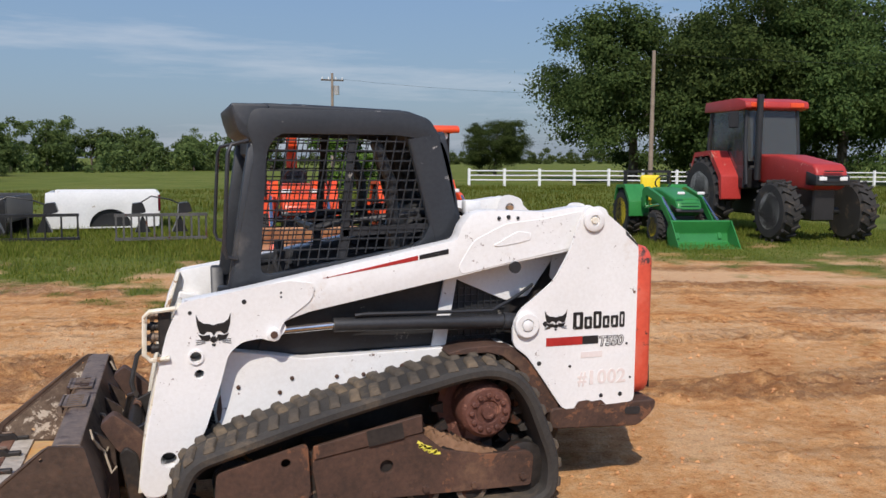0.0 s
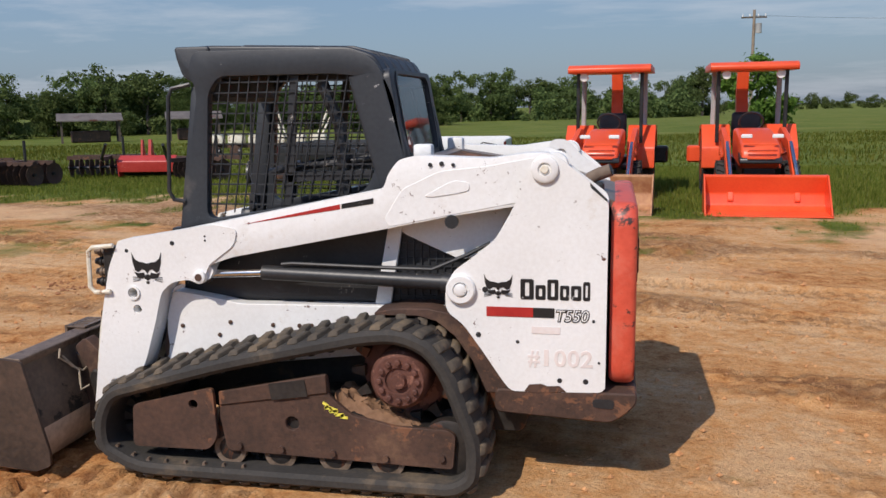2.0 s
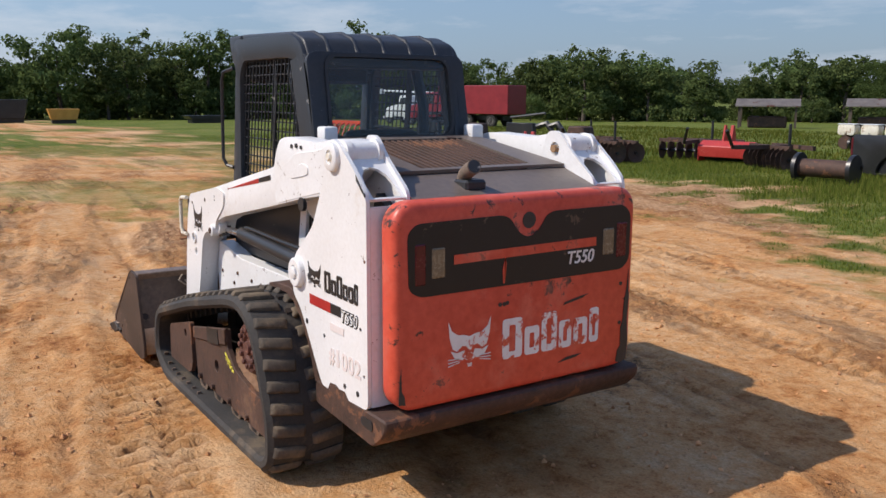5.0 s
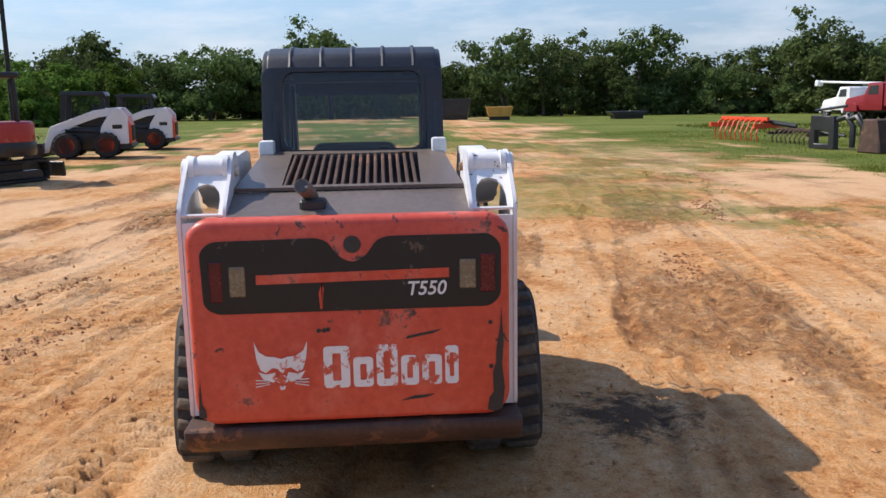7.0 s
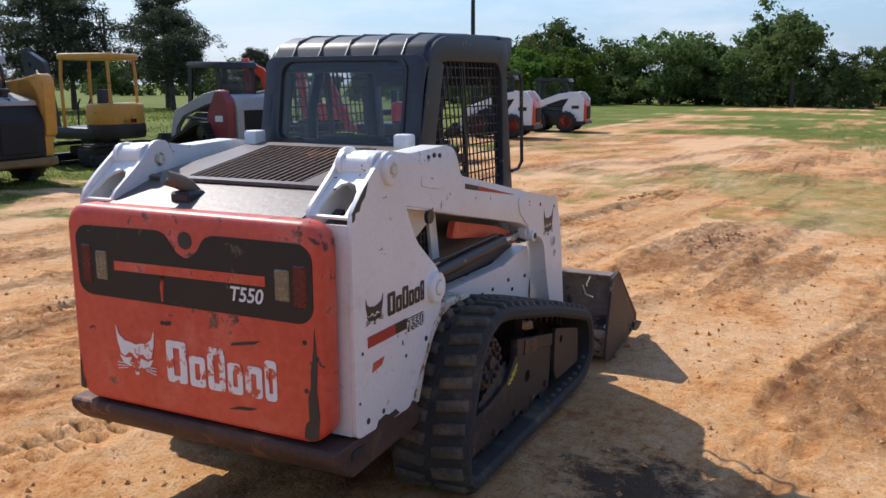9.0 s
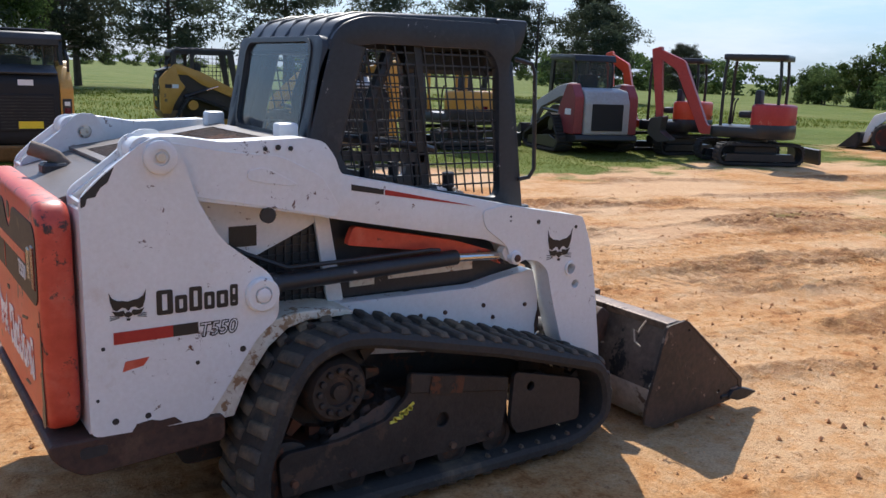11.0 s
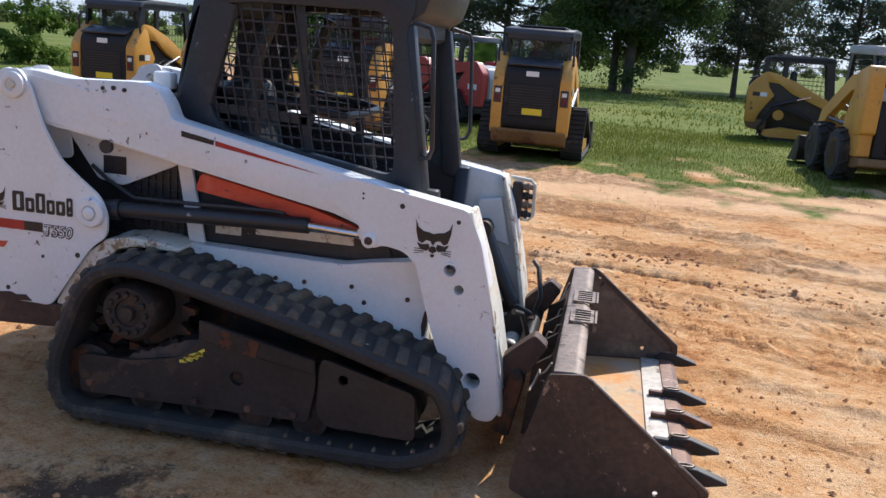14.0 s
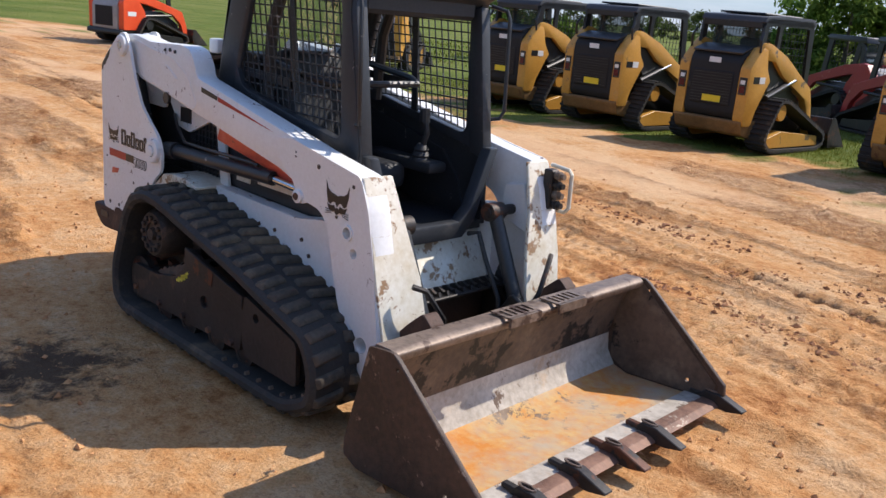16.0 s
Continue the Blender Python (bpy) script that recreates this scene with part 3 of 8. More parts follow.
    firm.inputs["To Min"].default_value, firm.inputs["To Max"].default_value = 0.42, 1.1
    l.new(ta.outputs["Fac"], firm.inputs["Value"])
    scaled = n.new("ShaderNodeMath")
    scaled.operation = "MULTIPLY"
    l.new(hb.outputs[0], scaled.inputs[0])
    l.new(firm.outputs[0], scaled.inputs[1])
    l.new(scaled.outputs[0], bp.inputs["Height"])
    l.new(bp.outputs[0], b.inputs["Normal"])
    return m


gme.materials.append(ground_material())
tagged(new("ground", gme), "sandy reddish dirt yard that gives way to green meadow", "ground", kind="structure")


# ---- the compact track loader ----
# x runs to the rear of the machine, y to its right-hand side
loader = thing("compact_track_loader", "white and orange tracked loader, bucket down on bare dirt", "loader")


def mirror(pts3, s):
    return [(x, s * y, z) for x, y, z in pts3]


# chassis between the tracks
part("chassis", Shape().prism(soften([(-0.86, 0.3), (-0.7, 0.2), (0.74, 0.2), (0.8, 0.34), (0.82, 0.5), (0.95, 0.78), (-0.3, 0.78), (-0.86, 0.62)], 0.03), "y", -0.46, 0.46).bevel(0.01), STEEL, loader)
part("engine_bay", Shape().prism([(0.2, 0.7), (1.13, 0.45), (1.13, 1.22), (0.9, 1.28), (0.3, 1.36), (0.2, 1.3)], "y", -0.44, 0.44).bevel(0.01), STEEL, loader)
for s in (-1, 1):
    part("fender", Shape().prism(soften([(-0.985, 0.43), (-0.97, 0.7), (-0.93, 0.83), (-0.72, 0.8), (-0.59, 0.775), (0.1, 0.785), (0.42, 0.8), (0.5, 0.76), (0.46, 0.6), (0.1, 0.56), (-0.4, 0.5)], 0.02), "y", s * 0.44, s * 0.52).bevel(0.006), WHITE, loader, "white painted side fender with rust chips")
    arch = [(0.1, 0.784), (0.2, 0.804), (0.34, 0.808), (0.44, 0.79), (0.53, 0.72), (0.61, 0.61), (0.69, 0.48), (0.69, 0.44), (0.6, 0.44), (0.54, 0.58), (0.46, 0.69), (0.38, 0.752), (0.3, 0.772), (0.1, 0.77)]
    # left arch coloured dark for its dirt and the upright's shade together
    part("wheel_arch", Shape().prism(arch, "y", s * 0.44, s * 0.635).bevel(0.004), RUSTY if s < 0 else CREAM, loader, "dirt-caked wheel arch, coloured darker for the upright's shade" if s < 0 else "")
    part("side_recess", Shape().prism([(-0.8, 0.79), (0.46, 0.79), (0.5, 1.02), (0.16, 1.2), (0.05, 1.22), (-0.62, 1.06), (-0.75, 0.92)], "y", s * 0.38, s * 0.445), BLACK, loader, "black engine side panel")
    # white upright struts and inner panel behind the lift cylinder
    part("strut", Shape().prism([(0.06, 0.785), (0.135, 0.785), (0.2, 1.17), (0.135, 1.17)], "y", s * 0.455, s * 0.475).bevel(0.003), WHITE, loader)
    part("inner_panel", Shape().prism(soften([(0.2, 1.115), (0.46, 1.0), (0.58, 1.02), (0.76, 1.27), (0.3, 1.24), (0.16, 1.16)], 0.02), "y", s * 0.45, s * 0.47).bevel(0.003), WHITE, loader)
    # vent mesh behind the strut
    vent = Shape()
    for k in range(8):
        vent.box(0.17 + k * 0.035, 0.176 + k * 0.035, s * 0.448, s * 0.456, 0.8, 1.09)
    for k in range(8):
        vent.box(0.15, 0.46, s * 0.447, s * 0.455, 0.82 + k * 0.035, 0.826 + k * 0.035)
    part("vent_mesh", vent, BLACK, loader)

# rear uprights, which carry the arm pivots
upright = soften([(0.83, 1.495), (0.9, 1.475), (1.04, 1.366), (1.114, 1.293), (1.112, 0.47), (0.711, 0.455), (0.66, 0.524), (0.594, 0.622), (0.505, 0.747), (0.428, 0.804), (0.425, 0.9), (0.46, 0.98), (0.537, 1.036), (0.644, 1.122), (0.724, 1.262), (0.78, 1.43)], 0.035)
inner = soften([(0.8, 1.5), (0.88, 1.5), (0.955, 1.42), (1.114, 1.3), (1.114, 1.1), (0.7, 1.1), (0.72, 1.3)], 0.03)
for s in (-1, 1):
    up = part("upright", Shape().plate(upright, [], "y", s * 0.652, s * 0.636), WHITE, loader, "white rear upright plate with scratches")
    part("inner_upright", Shape().plate(inner, [circle(0.85, 1.42, 0.03)], "y", s * 0.478, s * 0.464), WHITE, loader)
    # sloping cap with an arched opening
    m = Matrix.Translation((1.025, s * 0.557, 1.335)) @ Matrix.Rotation(math.radians(37), 4, "Y")
    arc = [(0.1, -0.06)] + [(0.02 - 0.1 * math.sin(math.radians(t)) , -0.06 * math.cos(math.radians(t))) for t in range(0, 181, 30)] + [(0.1, 0.06)]
    cap = Shape().plate([(-0.13, -0.08), (0.102, -0.08), (0.102, 0.08), (-0.13, 0.08)], [[(u * 0.93, v) for u, v in arc]], "z", -0.006, 0.006)
    bmesh.ops.transform(cap.bm, matrix=m, verts=cap.bm.verts)
    part("tower_cap", cap, WHITE, loader)
    part("peeled_paint", Shape().prism([(1.0, 1.392), (1.036, 1.364), (1.108, 1.294), (1.108, 1.262), (1.094, 1.268), (1.088, 1.292), (1.062, 1.296), (1.046, 1.325), (1.022, 1.342)] if s > 0 else [(1.036, 1.366), (1.108, 1.296), (1.108, 1.285), (1.07, 1.318), (1.04, 1.344)], "y", s * 0.65, s * 0.6535), BLACK, loader, "bare black patch where the paint has peeled")
    part("tower_back", Shape().prism([(1.095, 0.48), (1.112, 0.48), (1.112, 1.25), (1.095, 1.25)], "y", s * 0.47, s * 0.634), WHITE, loader)
    part("tower_core", Shape().prism([(0.8, 0.9), (1.09, 0.6), (1.09, 1.2), (0.95, 1.28)], "y", s * 0.482, s * 0.52), BLACK, loader)
    piv = part("pivot_boss", Shape().lathe([(s * 0.646, 0.058), (s * 0.668, 0.056), (s * 0.672, 0.05), (s * 0.672, 0.028), (s * 0.664, 0.026)], (0.852, 0, 1.42), "y"), WHITE, loader)
    part("pivot_pin", Shape().lathe([(s * 0.45, 0.017), (s * 0.674, 0.017), (s * 0.678, 0.014)], (0.852, 0, 1.42), "y", 16), CREAM, piv)
    part("pivot_bush", Shape().lathe([(s * 0.48, 0.05), (s * 0.5, 0.052), (s * 0.502, 0.042), (s * 0.61, 0.042), (s * 0.612, 0.052), (s * 0.634, 0.05)], (0.895, 0, 1.437), "y", 20), WHITE, loader)
    boss = part("cylinder_boss", Shape().lathe([(s * 0.64, 0.066), (s * 0.672, 0.064), (s * 0.677, 0.058), (s * 0.677, 0.034), (s * 0.666, 0.03)], (0.496, 0, 0.905), "y"), WHITE, loader)
    part("pin_bolt", Shape().lathe([(s * 0.6, 0.028), (s * 0.682, 0.028), (s * 0.686, 0.02)], (0.496, 0, 0.905), "y", 8), WHITE, boss)

# lift arms
arm_outline = soften([(-1.14, 1.081), (-0.865, 1.127), (0.15, 1.331), (0.171, 1.395), (0.219, 1.457), (0.297, 1.474), (0.62, 1.462), (0.778, 1.485), (0.87, 1.485), (0.92, 1.43), (0.9, 1.36), (0.734, 1.261), (0.432, 1.211), (0.17, 1.157), (-0.574, 1.014), (-0.688, 0.975), (-0.71, 0.93), (-0.74, 0.885), (-0.78, 0.9), (-0.82, 0.905), (-0.879, 0.889), (-0.937, 0.84), (-0.975, 0.7), (-1.04, 0.5), (-1.1, 0.39), (-1.23, 0.2), (-1.3, 0.2), (-1.335, 0.26), (-1.305, 0.45), (-1.25, 0.75), (-1.2, 0.95)], 0.025, 3)
for s in (-1, 1):
    arm = part("lift_arm", Shape().plate(arm_outline, [circle(-1.079, 0.835, 0.026), circle(-1.065 if s < 0 else -1.12, 0.755, 0.022, 8), circle(-1.205, 0.374, 0.035, 14)], "y", s * 0.61, s * 0.5).bevel(0.008, 2, 40), WHITE, loader, "white lift arm with a red tapering stripe")
    # raised front plate and pressed rib
    front = soften([(-1.14, 1.083), (-0.865, 1.13), (-0.66, 1.165), (-0.54, 1.145), (-0.56, 1.07), (-0.69, 0.975), (-0.71, 0.92), (-0.75, 0.885), (-0.79, 0.905), (-0.879, 0.891), (-0.937, 0.84), (-0.975, 0.7), (-1.04, 0.505), (-1.1, 0.395), (-1.23, 0.21), (-1.295, 0.208), (-1.328, 0.26), (-1.3, 0.45), (-1.247, 0.75), (-1.2, 0.95)], 0.03)
    part("arm_plate", Shape().plate(front, [circle(-1.079, 0.835, 0.027), circle(-1.065 if s < 0 else -1.12, 0.755, 0.023, 8), circle(-1.205, 0.374, 0.036, 14)], "y", s * 0.617, s * 0.606), WHITE, arm)
    part("arm_gusset", Shape().prism(soften([(0.15, 1.2), (0.23, 1.33), (0.4, 1.41), (0.6, 1.43), (0.82, 1.47), (0.82, 1.29), (0.43, 1.215), (0.17, 1.162)], 0.03), "y", s * 0.606, s * 0.6125).bevel(0.005), WHITE, arm)
    part("arm_rib", Shape().prism(soften([(0.33, 1.3), (0.46, 1.37), (0.53, 1.36), (0.53, 1.325), (0.46, 1.31), (0.36, 1.295)], 0.025), "y", s * 0.611, s * 0.617).bevel(0.003), WHITE, arm)
    stripe = part("arm_stripe", Shape().prism([(-0.51, 1.167), (-0.05, 1.262), (-0.05, 1.24)], "y", s * 0.6095, s * 0.612), DECAL_RED, arm, "red tapering stripe")
    part("stripe_end", Shape().prism([(-0.043, 1.263), (0.103, 1.29), (0.103, 1.266), (-0.043, 1.242)], "y", s * 0.6095, s * 0.612), DECAL_BLACK, arm)
    # black disc added behind the open hole to stand for the shade inside
    part("hole_shade_disc", Shape().prism(circle(-1.205, 0.374, 0.042, 14), "y", s * 0.505, s * 0.512), BLACK, arm)
    # front face flange of the arm
    fl = Shape()
    ys = [(1.08, 0.61, 0.45), (0.85, 0.615, 0.41), (0.65, 0.615, 0.36), (0.45, 0.6, 0.34), (0.22, 0.585, 0.4)]
    xs = {1.08: -1.15, 0.85: -1.225, 0.65: -1.275, 0.45: -1.315, 0.22: -1.34}
    rows = [[fl.bm.verts.new((xs[z] + dx, s * yy, z)) for yy, dx in ((a, 0.0), (b, 0.0), (b, 0.02), (a, 0.02))] for z, a, b in ys]
    for r0, r1 in zip(rows, rows[1:]):
        for k in range(4):
            fl.bm.faces.new((r0[k], r0[(k + 1) % 4], r1[(k + 1) % 4], r1[k]))
    fl.bm.faces.new(rows[0][::-1]), fl.bm.faces.new(rows[-1])
    part("arm_front_face", fl.bevel(0.004), CREAM, arm, "stained white front plate of the arm")
    part("cylinder_lug", Shape().prism(soften([(-0.83, 0.9), (-0.7, 0.9), (-0.67, 0.95), (-0.72, 0.99), (-0.85, 0.95)], 0.02), "y", s * 0.56, s * 0.6), WHITE, arm)
    pin = part("arm_pin", Shape().lathe([(s * 0.6, 0.032), (s * 0.632, 0.031), (s * 0.636, 0.024)], (-0.735, 0, 0.92), "y", 20), WHITE, arm)
    part("pin_end", Shape().lathe([(s * 0.634, 0.018), (s * 0.641, 0.016)], (-0.735, 0, 0.92), "y", 12), RUSTY, pin)
    part("hole_ring", Shape().plate(circle(-1.079, 0.835, 0.034, 20), [circle(-1.079, 0.835, 0.025, 20)], "y", s * 0.615, s * 0.626), WHITE, arm)
    rail = part("light_guard", Shape().tube(mirror([(-1.16, 0.63, 1.06), (-1.27, 0.63, 1.05), (-1.29, 0.63, 1.03), (-1.295, 0.63, 0.86), (-1.27, 0.63, 0.835), (-1.19, 0.63, 0.84)], s), 0.011), CREAM, arm, "bent rod guard") if s < 0 else None
    if s < 0:
        block = part("coupler_block", Shape().box(-1.235, -1.18, s * 0.54, s * 0.605, 0.85, 1.05).bevel(0.008), STEEL, arm, "greasy black coupler block")
        for k in range(4):
            part("hydraulic_coupler", Shape().lathe([(-1.23, 0.019), (-1.25, 0.019), (-1.252, 0.024), (-1.268, 0.024), (-1.27, 0.016), (-1.29, 0.015)], (0, s * 0.572, 0.876 + 0.049 * k), "x", 12), ROLLER_RIM if k % 2 else STEEL, block, "greasy quick coupler")
    # hydraulic lift cylinder
    cyl = part("lift_cylinder", Shape().rod((-0.45, s * 0.555, 0.936), (0.44, s * 0.575, 0.915), 0.034, 20).rod((0.4, s * 0.575, 0.915), (0.5, s * 0.58, 0.905), 0.046, 16), BLACK, loader, "black hydraulic lift cylinder")
    part("cylinder_rod", Shape().rod((-0.735, s * 0.55, 0.92), (-0.4, s * 0.556, 0.937), 0.019, 16), CHROME, cyl)
    part("rod_eye", Shape().rod((-0.735, s * 0.53, 0.92), (-0.735, s * 0.58, 0.92), 0.04, 16), BLACK, cyl)
    part("hose", Shape().tube(mirror([(-0.35, 0.575, 0.98), (-0.3, 0.575, 0.985), (0.1, 0.57, 0.975), (0.35, 0.56, 0.97), (0.5, 0.52, 1.03), (0.6, 0.48, 1.08)], s), 0.009), BLACK, cyl)
    # red guard strip behind the right-hand arm
    if s > 0:
        part("orange_hose_guard", Shape().prism(soften([(0.05, 1.107), (-0.447, 1.01), (-0.66, 0.945), (-0.73, 0.87), (-0.6, 0.925), (-0.43, 0.955), (0.08, 1.03)], 0.02), "y", 0.5, 0.535).bevel(0.008), ORANGE, loader, "scuffed orange guard strip")
        part("warning_sticker", Shape().box(-0.62, -0.17, 0.445, 0.452, 0.845, 0.885), CREAM, loader)
        part("warning_sticker", Shape().box(-0.1, 0.02, 0.445, 0.452, 0.83, 0.87), CREAM, loader)
        part("type_plate", Shape().box(0.44, 0.55, 0.47, 0.474, 1.05, 1.13), DECAL_BLACK, loader, "black rating plate")
    # cover bracket between cab and arm
    part("cab_bracket", Shape().box(0.245, 0.33, s * 0.37, s * 0.44, 1.44, 1.515).bevel(0.012, 2), WHITE, loader)

# rear bumper and tail door
part("bumper", Shape().prism(soften([(0.64, 0.36), (1.14, 0.335), (1.21, 0.385), (1.245, 0.43), (1.245, 0.47), (0.64, 0.465)], 0.03), "y", -0.652, 0.652).bevel(0.008), RUSTY, loader, "rusty steel rear bumper")
for s in (-1, 1):
    part("tie_down_slot", Shape().prism(soften([(1.06, 0.405), (1.15, 0.4), (1.15, 0.44), (1.06, 0.44)], 0.015), "y", s * 0.6525, s * 0.656), BLACK, loader)
tail = part("tail_door", Shape().prism(rounded(-0.605, 0.605, 0.48, 1.275, 0.09, 6), "x", 1.125, 1.235).bevel(0.03, 3, 60), ORANGE, loader, "faded orange tail door with black scuffs")
panel = []
for u, v in ((-0.55, 1.16), (-0.51, 1.195), (-0.12, 1.2), (-0.08, 1.185), (-0.045, 1.13), (0.01, 1.1), (0.065, 1.13), (0.1, 1.185), (0.14, 1.2), (0.53, 1.2), (0.57, 1.16), (0.57, 0.96), (0.53, 0.92), (-0.5, 0.92), (-0.545, 0.95)):
    panel.append((u, v))
part("light_panel", Shape().prism(soften(panel, 0.035), "x", 1.226, 1.2385), PANEL_BLACK, tail, "black light panel")
part("panel_bar", Shape().prism([(-0.348, 1.03), (0.372, 1.037), (0.372, 1.074), (-0.348, 1.066)], "x", 1.236, 1.2405), ORANGE, tail)
part("lock_hole", Shape().lathe([(1.2, 0.033), (1.2372, 0.033)], (0, 0.012, 1.172), "x", 20), BLACK, tail)
for y0, y1, zz0, zz1, mt, nm in ((-0.52, -0.472, 0.965, 1.12, RED_LENS, "tail_light"), (-0.447, -0.387, 0.985, 1.1, CLEAR_LENS, "reverse_light"), (0.412, 0.475, 0.992, 1.105, CLEAR_LENS, "reverse_light"), (0.49, 0.548, 0.975, 1.125, RED_LENS, "tail_light")):
    part(nm, Shape().box(1.232, 1.243, y0, y1, zz0, zz1).bevel(0.005), mt, tail)
for yy, zz in ((0.528, 0.855), (-0.105, 0.845), (-0.125, 0.845), (0.53, 0.68), (-0.09, 0.848)):
    part("bolt_hole", Shape().lathe([(1.23, 0.009), (1.2372, 0.009)], (0, yy, zz), "x", 10), BLACK, tail)

# engine cover, grille and exhaust
part("engine_cover", Shape().plate([(0.28, -0.42), (0.93, -0.46), (0.93, 0.46), (0.28, 0.42)], [[(0.34, -0.285), (0.895, -0.275), (0.895, 0.29), (0.34, 0.3)]], "z", 0, 0.014), HATCH, loader, "dusty brown engine cover").matrix_basis = Matrix.Translation((0, 0, 1.492)) @ Matrix.Rotation(radians(9.2), 4, "Y")
part("cover_slope", Shape().prism([(0.92, 1.34), (1.14, 1.27), (1.14, 1.235), (0.92, 1.3)], "y", -0.462, 0.462), HATCH, loader)
part("grille_backing", Shape().prism([(0.3, 1.38), (0.95, 1.28), (0.95, 1.26), (0.3, 1.34)], "y", -0.42, 0.42), BLACK, loader)
tilt = Matrix.Translation((0, 0, 1.49)) @ Matrix.Rotation(radians(9.2), 4, "Y")
slat_mesh = Shape().box(0.335, 0.9, -0.0075, 0.0075, -0.02, 0.013).bevel(0.003).mesh("grille_slat", RUSTY)
for k in range(17):
    part("grille_slat", slat_mesh, RUSTY, loader, "", tilt @ Matrix.Translation((0, -0.265 + 0.0335 * k, 0)) @ Matrix.Rotation(radians(4), 4, "X"))
part("exhaust_base", Shape().box(0.99, 1.09, -0.19, -0.09, 1.28, 1.325).bevel(0.01), BLACK, loader)
part("exhaust_pipe", Shape().tube([(0.98, -0.14, 1.24), (1.0, -0.145, 1.31), (1.03, -0.155, 1.345), (1.07, -0.165, 1.365), (1.12, -0.175, 1.382)], 0.03, 14), TAILPIPE, loader, "bent dusty exhaust pipe")
part("exhaust_mouth", Shape().rod((1.115, -0.174, 1.3805), (1.1225, -0.1755, 1.3835), 0.0255, 14), BLACK, loader)

# ---- tracks ----
track_path = soften([(-1.2, 0.28), (-1.13, 0.437), (-0.54, 0.607), (0.1, 0.752), (0.26, 0.766), (0.4, 0.712), (0.485, 0.6), (0.61, 0.28), (0.6, 0.1), (0.5, 0.03), (-1.0, 0.03), (-1.19, 0.13)], 0.12, 6)


def resample(pts, n):
    p = [Vector(q) for q in pts]
    seg = [(p[(i + 1) % len(p)] - p[i]).length for i in range(len(p))]
    total, out, i, acc = sum(seg), [], 0, 0.0
    for k in range(n):
        d = total * k / n
        while acc + seg[i] < d:
            acc += seg[i]
            i += 1
        t = (d - acc) / seg[i]
        a, b = p[i], p[(i + 1) % len(p)]
        out.append((a + (b - a) * t, (b - a).normalized()))
    return out, total


ring_pts, ring_len = resample(track_path, 110)


def outward(d):
    return Vector((d.y, -d.x)) if area > 0 else Vector((-d.y, d.x))


area = sum(a[0].x * b[0].y - b[0].x * a[0].y for a, b in zip(ring_pts, ring_pts[1:] + ring_pts[:1]))
lug = Shape().prism([(-0.027, 0.0), (0.029, 0.0), (0.022, 0.023), (-0.017, 0.023)], "y", -0.078, 0.078)
for v in lug.bm.verts:
    if v.co.z > 0.01:
        v.co.y *= 0.8
lug_mesh = lug.bevel(0.005).mesh("track_lug", RUBBER_DUSTY)
drive_mesh = Shape().prism([(-0.022, 0.0), (0.022, 0.0), (0.012, -0.04), (-0.012, -0.04)], "y", -0.028, 0.028).mesh("guide_lug", RUBBER)
pin_mesh = Shape().prism([(-0.009, 0.002), (0.009, 0.002), (0.004, -0.012), (-0.004, -0.012)], "y", -0.01, 0.01).mesh("guide_pin", ROLLER_RIM)
